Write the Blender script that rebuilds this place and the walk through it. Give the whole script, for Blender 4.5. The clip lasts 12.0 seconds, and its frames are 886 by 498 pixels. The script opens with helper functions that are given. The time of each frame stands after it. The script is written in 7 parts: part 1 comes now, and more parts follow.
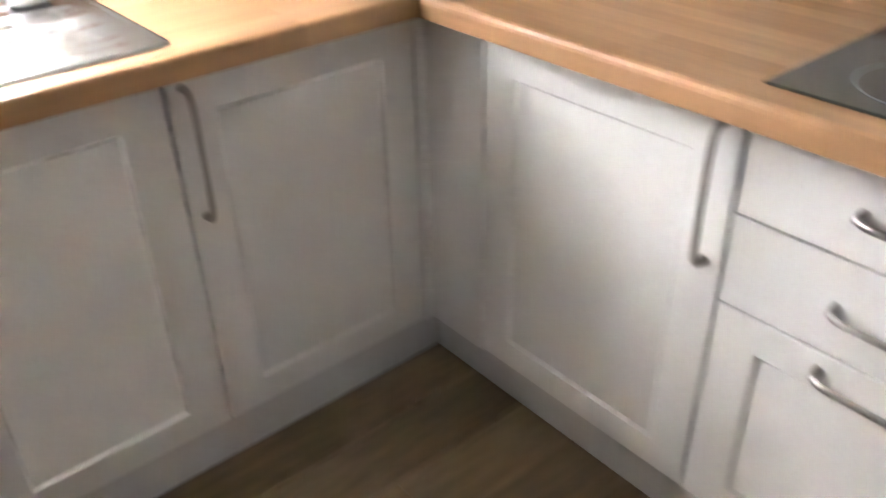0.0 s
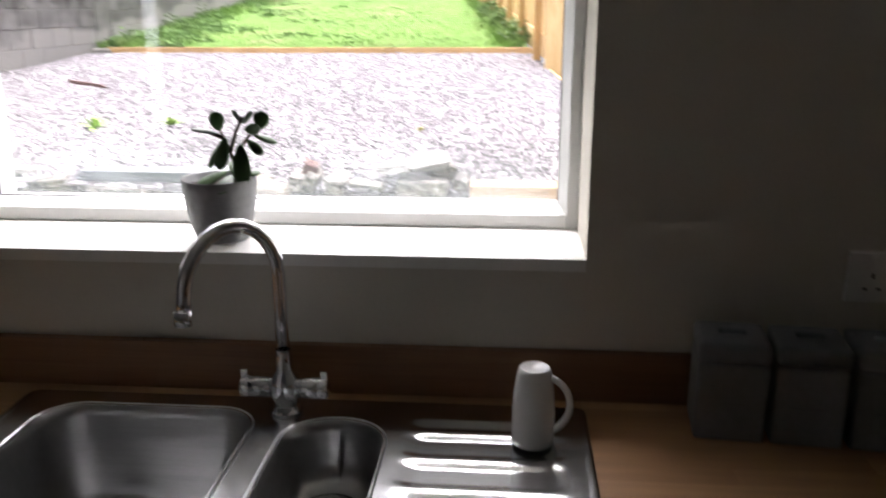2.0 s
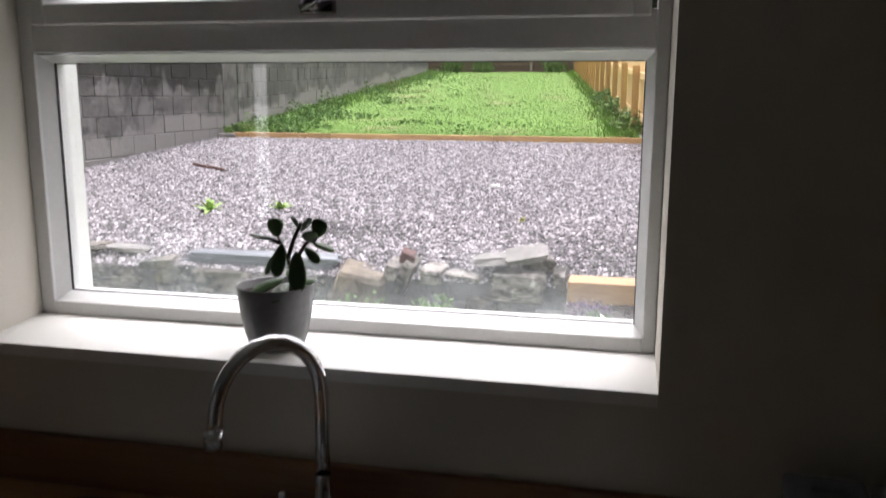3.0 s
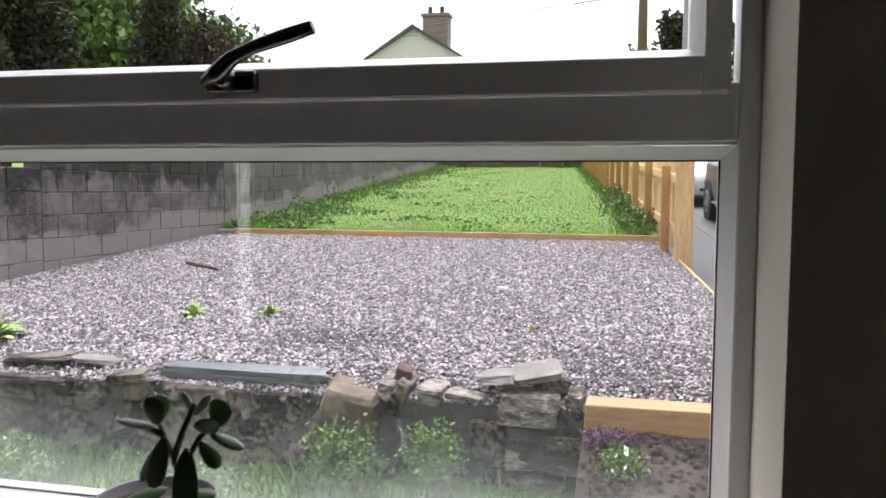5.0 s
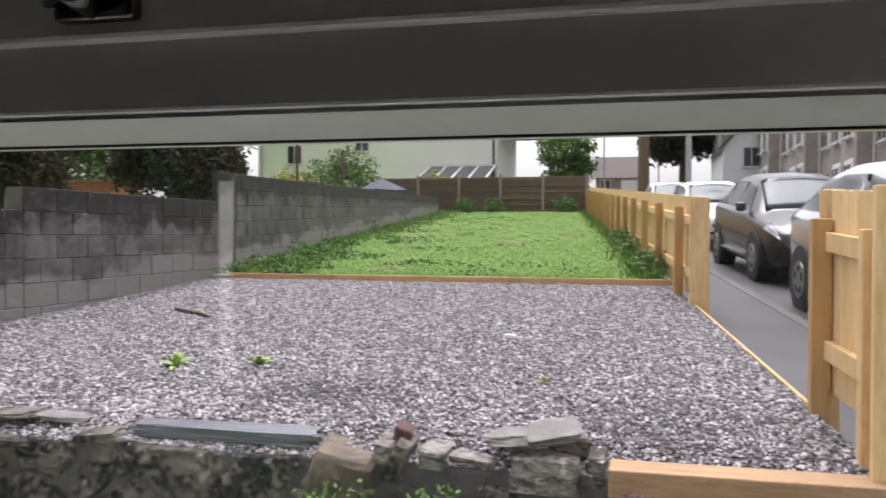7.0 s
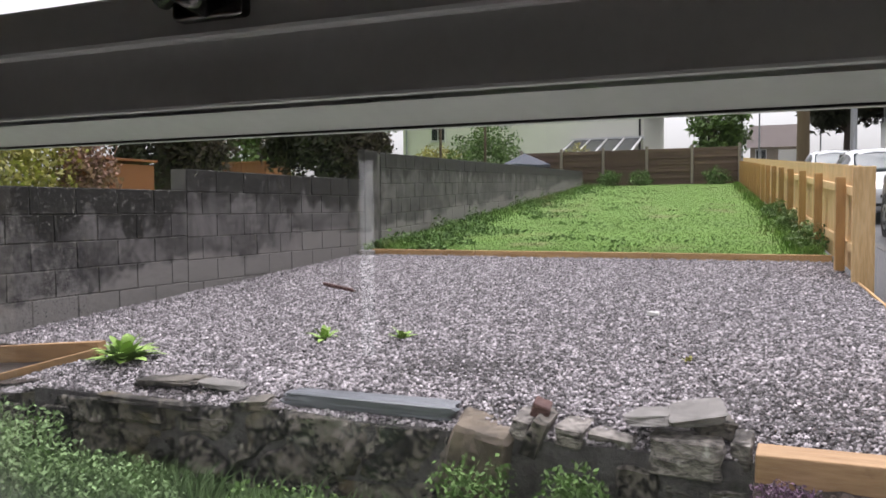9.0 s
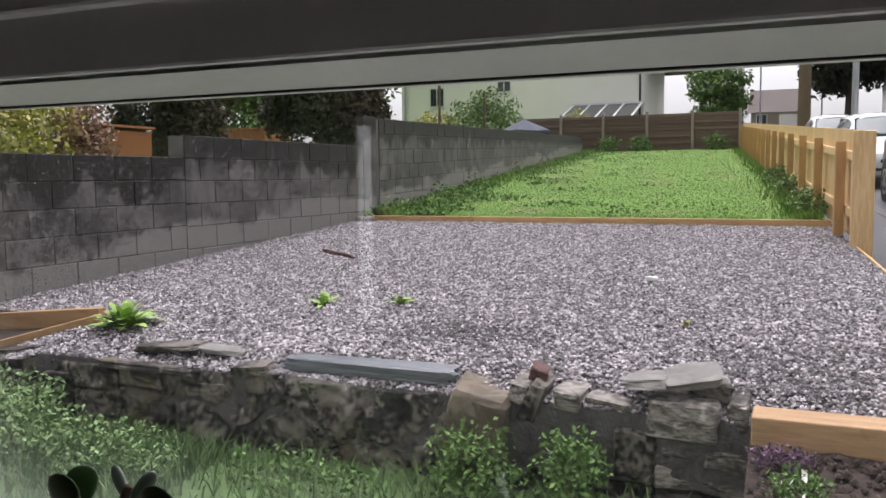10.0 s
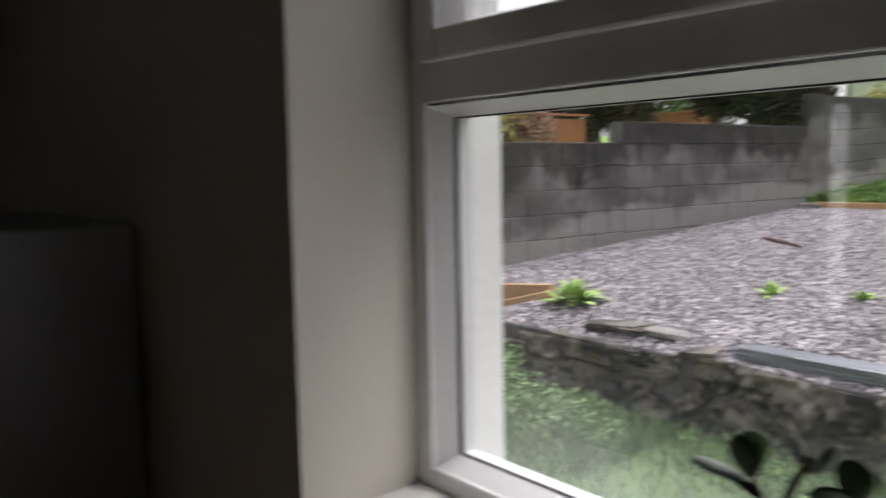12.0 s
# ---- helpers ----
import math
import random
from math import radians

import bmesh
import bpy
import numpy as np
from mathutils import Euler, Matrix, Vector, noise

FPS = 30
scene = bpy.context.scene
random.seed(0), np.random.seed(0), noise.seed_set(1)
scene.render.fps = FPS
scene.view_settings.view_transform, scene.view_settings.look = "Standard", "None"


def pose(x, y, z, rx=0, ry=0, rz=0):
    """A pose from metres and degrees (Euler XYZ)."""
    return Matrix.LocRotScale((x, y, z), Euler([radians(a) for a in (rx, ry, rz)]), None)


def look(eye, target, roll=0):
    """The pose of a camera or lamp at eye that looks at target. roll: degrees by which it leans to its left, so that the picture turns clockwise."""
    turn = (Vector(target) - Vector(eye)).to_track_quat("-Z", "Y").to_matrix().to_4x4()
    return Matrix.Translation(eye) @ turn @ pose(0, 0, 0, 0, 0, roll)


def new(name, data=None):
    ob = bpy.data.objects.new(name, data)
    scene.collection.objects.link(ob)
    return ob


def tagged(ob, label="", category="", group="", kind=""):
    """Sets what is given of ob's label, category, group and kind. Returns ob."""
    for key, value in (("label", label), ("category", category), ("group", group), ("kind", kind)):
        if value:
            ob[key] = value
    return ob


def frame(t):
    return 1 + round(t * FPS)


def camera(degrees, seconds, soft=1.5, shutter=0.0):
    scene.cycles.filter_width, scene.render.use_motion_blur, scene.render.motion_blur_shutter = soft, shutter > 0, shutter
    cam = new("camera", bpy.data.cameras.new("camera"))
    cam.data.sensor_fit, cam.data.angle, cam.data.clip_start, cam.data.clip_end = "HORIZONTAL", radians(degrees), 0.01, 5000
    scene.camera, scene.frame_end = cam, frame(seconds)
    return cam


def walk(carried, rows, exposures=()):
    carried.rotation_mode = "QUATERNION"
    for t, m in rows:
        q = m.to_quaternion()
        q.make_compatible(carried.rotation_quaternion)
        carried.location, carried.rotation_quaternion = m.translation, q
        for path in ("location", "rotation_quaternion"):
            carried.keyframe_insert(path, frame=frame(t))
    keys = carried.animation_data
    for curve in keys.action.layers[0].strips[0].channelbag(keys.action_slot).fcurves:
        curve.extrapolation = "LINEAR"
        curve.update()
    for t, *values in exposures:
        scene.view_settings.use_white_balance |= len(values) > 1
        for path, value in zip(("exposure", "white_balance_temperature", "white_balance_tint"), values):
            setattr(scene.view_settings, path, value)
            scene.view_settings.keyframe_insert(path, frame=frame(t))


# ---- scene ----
# ---- camera ----
cam = camera(56.2, 12.0, soft=1.5, shutter=0.5)
PATH = [
    (0.0, (-0.477, -1.784, 1.319), (0.599, -0.483, 0.247), -1.4),
    (0.6, (-0.354, -1.630, 1.343), (0.393, -0.011, 0.438), -1.9),
    (1.0, (-0.269, -1.519, 1.393), (0.280, 0.234, 0.603), -1.9),
    (1.5, (-0.202, -1.399, 1.540), (0.001, 0.461, 0.833), -1.0),
    (2.0, (-0.130, -1.357, 1.575), (-0.289, 0.557, 1.016), -0.2),
    (2.5, (-0.068, -1.324, 1.597), (-0.431, 0.584, 1.117), 0.2),
    (3.0, (-0.058, -1.239, 1.610), (-0.487, 0.679, 1.244), 0.2),
    (3.5, (-0.098, -1.103, 1.624), (-0.532, 0.830, 1.351), 0.4),
    (5.5, (-0.141, -0.612, 1.635), (-0.604, 1.330, 1.507), 0.3),
    (6.0, (-0.188, -0.473, 1.625), (-0.598, 1.482, 1.522), -0.3),
    (6.5, (-0.239, -0.370, 1.605), (-0.608, 1.594, 1.543), 0.3),
    (7.0, (-0.227, -0.335, 1.599), (-0.693, 1.610, 1.563), 0.2),
    (7.5, (-0.217, -0.323, 1.610), (-0.827, 1.581, 1.581), -0.1),
    (9.5, (-0.193, -0.326, 1.602), (-0.991, 1.503, 1.466), -0.6),
    (10.0, (-0.192, -0.323, 1.599), (-0.982, 1.506, 1.424), -0.6),
    (10.5, (-0.195, -0.340, 1.603), (-1.042, 1.463, 1.425), -0.7),
    (11.0, (-0.210, -0.376, 1.615), (-1.224, 1.340, 1.445), -0.6),
    (11.5, (-0.231, -0.428, 1.598), (-1.519, 1.092, 1.430), -0.8),
    (12.0, (-0.317, -0.470, 1.603), (-1.877, 0.766, 1.406), -1.1),
]
walk(cam, [(t, look(eye, target, roll)) for t, eye, target, roll in PATH],
     exposures=[(0, 6.6, 6400, 16), (0.6, 6.3, 6400, 16), (1, 5.85, 6400, 16), (1.5, 4.75, 6400, 16), (2, 2.7, 6400, 16), (2.5, 2.1, 6400, 16), (3, 1.85, 6400, 16), (3.7, 1.65, 6400, 16), (5.5, 1.58, 6400, 16), (6.5, 1.36, 6400, 16), (7.5, 1.22, 6400, 16), (9.5, 1.08, 6400, 16), (11, 1.13, 6400, 16), (12, 1.28, 6400, 16)])

# ---- light ----
world = bpy.data.worlds.new("overcast_sky")
scene.world = world
world.use_nodes = True
wn, wl = world.node_tree.nodes, world.node_tree.links
wn.clear()
sky = wn.new("ShaderNodeTexSky")
sky.sky_type, sky.sun_disc = "NISHITA", False
SUN_UP, SUN_ROUND = radians(70), radians(-8)
sky.sun_elevation, sky.sun_rotation = SUN_UP, SUN_ROUND
sky.dust_density, sky.ozone_density = 4.0, 1.0
cloud = wn.new("ShaderNodeHueSaturation")
cloud.inputs["Saturation"].default_value = 0.12
wback, wout = wn.new("ShaderNodeBackground"), wn.new("ShaderNodeOutputWorld")
wback.inputs["Strength"].default_value = 0.12
wl.new(sky.outputs[0], cloud.inputs["Color"])
wl.new(cloud.outputs[0], wback.inputs["Color"])
wl.new(wback.outputs[0], wout.inputs["Surface"])

sun = new("sun", bpy.data.lights.new("sun", "SUN"))
sun.data.energy, sun.data.angle, sun.data.color = 1.4, radians(50), (1.0, 0.985, 0.965)
sun.matrix_basis = look((0, 0, 30), (-30 / math.tan(SUN_UP) * math.sin(SUN_ROUND), -30 / math.tan(SUN_UP) * math.cos(SUN_ROUND), 0))


# ---- materials ----
def mat(name, color, second=None, rough=0.6, metal=0.0, scale=6.0, fine=60.0, bump=0.1, stretch=(1, 1, 1), jitter=0.0,
        island=False, spots=None, spot_stretch=(1, 1, 1), spots2=None, spec=0.5, coat=0.0, mixpos=(0.35, 0.65), world_space=True):
    """A procedural surface: two colours mixed by coarse and fine noise, per-object or per-island shade, fine relief."""
    m = bpy.data.materials.new(name)
    m.use_nodes = True
    n, l = m.node_tree.nodes, m.node_tree.links
    b = n["Principled BSDF"]
    second = second or [c * 0.8 for c in color]
    if world_space:
        geo = n.new("ShaderNodeNewGeometry")
        src = geo.outputs["Position"]
    else:
        geo = n.new("ShaderNodeTexCoord")
        src = geo.outputs["Object"]
    mp = n.new("ShaderNodeMapping")
    mp.inputs["Scale"].default_value = stretch
    l.new(src, mp.inputs["Vector"])
    no1, no2 = n.new("ShaderNodeTexNoise"), n.new("ShaderNodeTexNoise")
    no1.inputs["Scale"].default_value, no1.inputs["Detail"].default_value = scale, 5
    no2.inputs["Scale"].default_value, no2.inputs["Detail"].default_value = fine, 3
    l.new(mp.outputs[0], no1.inputs["Vector"])
    l.new(mp.outputs[0], no2.inputs["Vector"])
    add = n.new("ShaderNodeMath")
    add.operation = "MULTIPLY_ADD"
    add.inputs[1].default_value = 0.45
    l.new(no2.outputs["Fac"], add.inputs[0])
    sub = n.new("ShaderNodeMath")
    sub.operation = "MULTIPLY"
    sub.inputs[1].default_value = 0.55
    l.new(no1.outputs["Fac"], sub.inputs[0])
    l.new(sub.outputs[0], add.inputs[2])
    ramp = n.new("ShaderNodeMapRange")
    ramp.inputs["From Min"].default_value, ramp.inputs["From Max"].default_value = mixpos
    l.new(add.outputs[0], ramp.inputs["Value"])
    mix = n.new("ShaderNodeMix")
    mix.data_type = "RGBA"
    mix.inputs["A"].default_value, mix.inputs["B"].default_value = (*color, 1), (*second, 1)
    l.new(ramp.outputs[0], mix.inputs["Factor"])
    out = mix.outputs["Result"]
    for spots, spot_stretch in ((spots, spot_stretch), (spots2, (1, 1, 1))):
        if not spots:
            continue
        sp = n.new("ShaderNodeTexNoise")
        sp.inputs["Scale"].default_value, sp.inputs["Detail"].default_value = spots[1], 6
        sm = n.new("ShaderNodeMapping")
        sm.inputs["Scale"].default_value = spot_stretch
        l.new(src, sm.inputs["Vector"])
        l.new(sm.outputs[0], sp.inputs["Vector"])
        sr = n.new("ShaderNodeMapRange")
        sr.inputs["From Min"].default_value, sr.inputs["From Max"].default_value = spots[2], spots[2] + 0.1
        l.new(sp.outputs["Fac"], sr.inputs["Value"])
        m3 = n.new("ShaderNodeMix")
        m3.data_type = "RGBA"
        l.new(sr.outputs[0], m3.inputs["Factor"])
        l.new(out, m3.inputs["A"])
        m3.inputs["B"].default_value = (*spots[0], 1)
        out = m3.outputs["Result"]
    if jitter:
        if island:
            rnd = n.new("ShaderNodeNewGeometry").outputs["Random Per Island"]
        else:
            rnd = n.new("ShaderNodeObjectInfo").outputs["Random"]
        jr = n.new("ShaderNodeMapRange")
        jr.inputs["To Min"].default_value, jr.inputs["To Max"].default_value = 1 - jitter, 1 + jitter
        l.new(rnd, jr.inputs["Value"])
        hs = n.new("ShaderNodeHueSaturation")
        l.new(jr.outputs[0], hs.inputs["Value"])
        l.new(out, hs.inputs["Color"])
        out = hs.outputs["Color"]
    l.new(out, b.inputs["Base Color"])
    b.inputs["Roughness"].default_value, b.inputs["Metallic"].default_value = rough, metal
    b.inputs["Specular IOR Level"].default_value = spec
    b.inputs["Coat Weight"].default_value = coat
    if bump:
        bp = n.new("ShaderNodeBump")
        bp.inputs["Strength"].default_value, bp.inputs["Distance"].default_value = bump, 0.02
        l.new(add.outputs[0], bp.inputs["Height"])
        l.new(bp.outputs[0], b.inputs["Normal"])
    return m


def glass_mat(name, color=(1, 1, 1), rough=0.0):
    m = bpy.data.materials.new(name)
    m.use_nodes = True
    b = m.node_tree.nodes["Principled BSDF"]
    b.inputs["Transmission Weight"].default_value = 1.0
    b.inputs["Base Color"].default_value = (*color, 1)
    b.inputs["Roughness"].default_value = rough
    return m


def wood_top(name, along):
    """Beech-look block worktop: staves along one axis with grain."""
    m = bpy.data.materials.new(name)
    m.use_nodes = True
    n, l = m.node_tree.nodes, m.node_tree.links
    b = n["Principled BSDF"]
    geo = n.new("ShaderNodeNewGeometry")
    mp = n.new("ShaderNodeMapping")
    mp.inputs["Rotation"].default_value = (0, 0, 0 if along == "x" else radians(90))
    l.new(geo.outputs["Position"], mp.inputs["Vector"])
    br = n.new("ShaderNodeTexBrick")
    br.inputs["Scale"].default_value = 1.0
    br.inputs["Brick Width"].default_value, br.inputs["Row Height"].default_value = 0.42, 0.045
    br.inputs["Mortar Size"].default_value = 0.0
    br.inputs["Color1"].default_value, br.inputs["Color2"].default_value = (0.50, 0.285, 0.145, 1), (0.39, 0.212, 0.10, 1)
    l.new(mp.outputs[0], br.inputs["Vector"])
    mp2 = n.new("ShaderNodeMapping")
    mp2.inputs["Scale"].default_value = (2.2, 26, 26)
    l.new(mp.outputs[0], mp2.inputs["Vector"])
    no = n.new("ShaderNodeTexNoise")
    no.inputs["Scale"].default_value, no.inputs["Detail"].default_value = 2.0, 6
    l.new(mp2.outputs[0], no.inputs["Vector"])
    mr = n.new("ShaderNodeMapRange")
    mr.inputs["From Min"].default_value, mr.inputs["From Max"].default_value = 0.3, 0.75
    mr.inputs["To Min"].default_value, mr.inputs["To Max"].default_value = 1.10, 0.84
    l.new(no.outputs["Fac"], mr.inputs["Value"])
    hs = n.new("ShaderNodeHueSaturation")
    l.new(br.outputs["Color"], hs.inputs["Color"])
    l.new(mr.outputs[0], hs.inputs["Value"])
    l.new(hs.outputs[0], b.inputs["Base Color"])
    b.inputs["Roughness"].default_value = 0.42
    bp = n.new("ShaderNodeBump")
    bp.inputs["Strength"].default_value, bp.inputs["Distance"].default_value = 0.03, 0.01
    l.new(no.outputs["Fac"], bp.inputs["Height"])
    l.new(bp.outputs[0], b.inputs["Normal"])
    return m


WALL = mat("cream_wall_paint", (0.64, 0.605, 0.535), (0.60, 0.565, 0.495), rough=0.85, scale=2, fine=180, bump=0.04)
CEIL = mat("white_ceiling_paint", (0.72, 0.72, 0.70), (0.68, 0.68, 0.66), rough=0.9, scale=2, fine=120, bump=0.04)
SILL = mat("white_sill_paint", (0.82, 0.81, 0.78), (0.78, 0.77, 0.73), rough=0.45, scale=4, fine=120, bump=0.02)
UPVC = mat("white_plastic_frame", (0.70, 0.70, 0.695), (0.64, 0.64, 0.63), rough=0.32, scale=3, fine=90, bump=0.01)
SEAL = mat("black_rubber_seal", (0.02, 0.02, 0.02), (0.03, 0.03, 0.03), rough=0.6, bump=0)
DOOR = mat("white_cabinet_paint", (0.78, 0.77, 0.75), (0.74, 0.73, 0.71), rough=0.5, scale=3, fine=150, bump=0.02)
PLINTH = mat("plinth_white", (0.62, 0.605, 0.585), (0.57, 0.555, 0.535), rough=0.45, scale=3, fine=120, bump=0.02)
WOODX, WOODY = wood_top("beech_worktop_grain_x", "x"), wood_top("beech_worktop_grain_y", "y")
WOODUP = mat("oak_upstand", (0.26, 0.13, 0.06), (0.20, 0.095, 0.042), rough=0.45, scale=2, fine=9, stretch=(1, 14, 30), bump=0.05)
FLOORW = mat("oak_vinyl_plank", (0.29, 0.20, 0.118), (0.17, 0.112, 0.062), rough=0.4, scale=3, fine=10, stretch=(1.2, 12, 12), bump=0.06, jitter=0.12,
             spots=((0.06, 0.035, 0.02), 9, 0.68))
BOWLSTEEL = mat("satin_bowl_steel", (0.50, 0.50, 0.50), (0.42, 0.42, 0.42), rough=0.30, metal=1, scale=5, fine=70, stretch=(1, 18, 18), bump=0.02)
STEEL = mat("brushed_stainless_steel", (0.62, 0.62, 0.62), (0.55, 0.55, 0.55), rough=0.2, metal=1, scale=4, fine=60, stretch=(1, 25, 25), bump=0.015)
CHROME = mat("polished_chrome", (0.8, 0.8, 0.82), (0.75, 0.75, 0.78), rough=0.06, metal=1, bump=0)
DARKCHROME = mat("smoked_metal_handle", (0.10, 0.09, 0.09), (0.07, 0.065, 0.065), rough=0.2, metal=1, bump=0)
NICKEL = mat("brushed_nickel", (0.42, 0.40, 0.38), (0.36, 0.34, 0.32), rough=0.28, metal=1, scale=8, fine=90, bump=0.02)
HOB = mat("black_glass_hob", (0.012, 0.014, 0.013), (0.018, 0.02, 0.019), rough=0.12, bump=0)
CERAMIC = mat("white_ceramic", (0.78, 0.77, 0.75), (0.75, 0.74, 0.72), rough=0.18, scale=8, bump=0.01)
PLASTIC = mat("white_plastic", (0.76, 0.75, 0.73), (0.72, 0.71, 0.69), rough=0.38, scale=8, bump=0.01)
DARKPLASTIC = mat("dark_plastic", (0.03, 0.03, 0.035), (0.045, 0.045, 0.05), rough=0.4, bump=0)
GREYTIN = mat("grey_tin", (0.20, 0.215, 0.225), (0.16, 0.17, 0.18), rough=0.5, scale=7, fine=80, bump=0.03)
POT = mat("grey_ceramic_pot", (0.23, 0.23, 0.235), (0.17, 0.17, 0.175), rough=0.55, scale=9, fine=70, bump=0.05)
SOIL = mat("dark_soil", (0.06, 0.042, 0.034), (0.02, 0.015, 0.012), rough=0.95, scale=7, fine=45, bump=0.6, spots=((0.22, 0.17, 0.14), 40, 0.66))
JADE = mat("fleshy_green_leaf", (0.05, 0.115, 0.03), (0.03, 0.075, 0.02), rough=0.4, scale=25, bump=0.03, jitter=0.25)
PALELEAF = mat("pale_leaf_underside", (0.38, 0.42, 0.38), (0.28, 0.33, 0.29), rough=0.5, scale=25, bump=0.03)
STEM = mat("woody_stem", (0.09, 0.065, 0.045), (0.055, 0.04, 0.03), rough=0.8, scale=30, bump=0.1)
FRIDGE = mat("grey_fridge_paint", (0.30, 0.31, 0.32), (0.26, 0.27, 0.28), rough=0.35, scale=3, bump=0.02)
RENDERW = mat("white_masonry_paint", (0.82, 0.82, 0.80), (0.74, 0.74, 0.72), rough=0.9, scale=3, fine=60, bump=0.15)
GLASS = glass_mat("clear_window_glass")


def hazed_glass(name, bottom):
    """Clear glass under an added pale film that stands in for haze, thicker in blotches above the lower bead."""
    m = glass_mat(name)
    n, l = m.node_tree.nodes, m.node_tree.links
    clear, end = n["Principled BSDF"], n["Material Output"]
    film = n.new("ShaderNodeBsdfTranslucent")
    film.inputs["Color"].default_value = (0.80, 0.86, 0.86, 1)
    pos = n.new("ShaderNodeNewGeometry").outputs["Position"]
    sep = n.new("ShaderNodeSeparateXYZ")
    l.new(pos, sep.inputs[0])
    low = n.new("ShaderNodeMapRange")
    low.interpolation_type = "SMOOTHSTEP"
    low.inputs["From Min"].default_value, low.inputs["From Max"].default_value = bottom + 0.17, bottom - 0.02
    low.inputs["To Min"].default_value, low.inputs["To Max"].default_value = 0.003, 0.085
    l.new(sep.outputs["Z"], low.inputs["Value"])
    spots = n.new("ShaderNodeTexNoise")
    spots.inputs["Scale"].default_value, spots.inputs["Detail"].default_value = 7.0, 6
    l.new(pos, spots.inputs["Vector"])
    blot = n.new("ShaderNodeMapRange")
    blot.inputs["From Min"].default_value, blot.inputs["From Max"].default_value = 0.3, 0.7
    blot.inputs["To Min"].default_value, blot.inputs["To Max"].default_value = 0.15, 1.2
    l.new(spots.outputs["Fac"], blot.inputs["Value"])
    amount = n.new("ShaderNodeMath")
    amount.operation = "MULTIPLY"
    l.new(low.outputs[0], amount.inputs[0])
    l.new(blot.outputs[0], amount.inputs[1])
    mix = n.new("ShaderNodeMixShader")
    l.new(amount.outputs[0], mix.inputs[0])
    l.new(clear.outputs[0], mix.inputs[1])
    l.new(film.outputs[0], mix.inputs[2])
    l.new(mix.outputs[0], end.inputs["Surface"])
    return m


HAZED = hazed_glass("hazed_window_glass", 1.207)
PALESKY = bpy.data.materials.new("pale_sky_backdrop")
PALESKY.use_nodes = True
PALESKY.node_tree.nodes["Principled BSDF"].inputs["Emission Color"].default_value = (0.86, 0.94, 1.0, 1)
PALESKY.node_tree.nodes["Principled BSDF"].inputs["Emission Strength"].default_value = 0.3

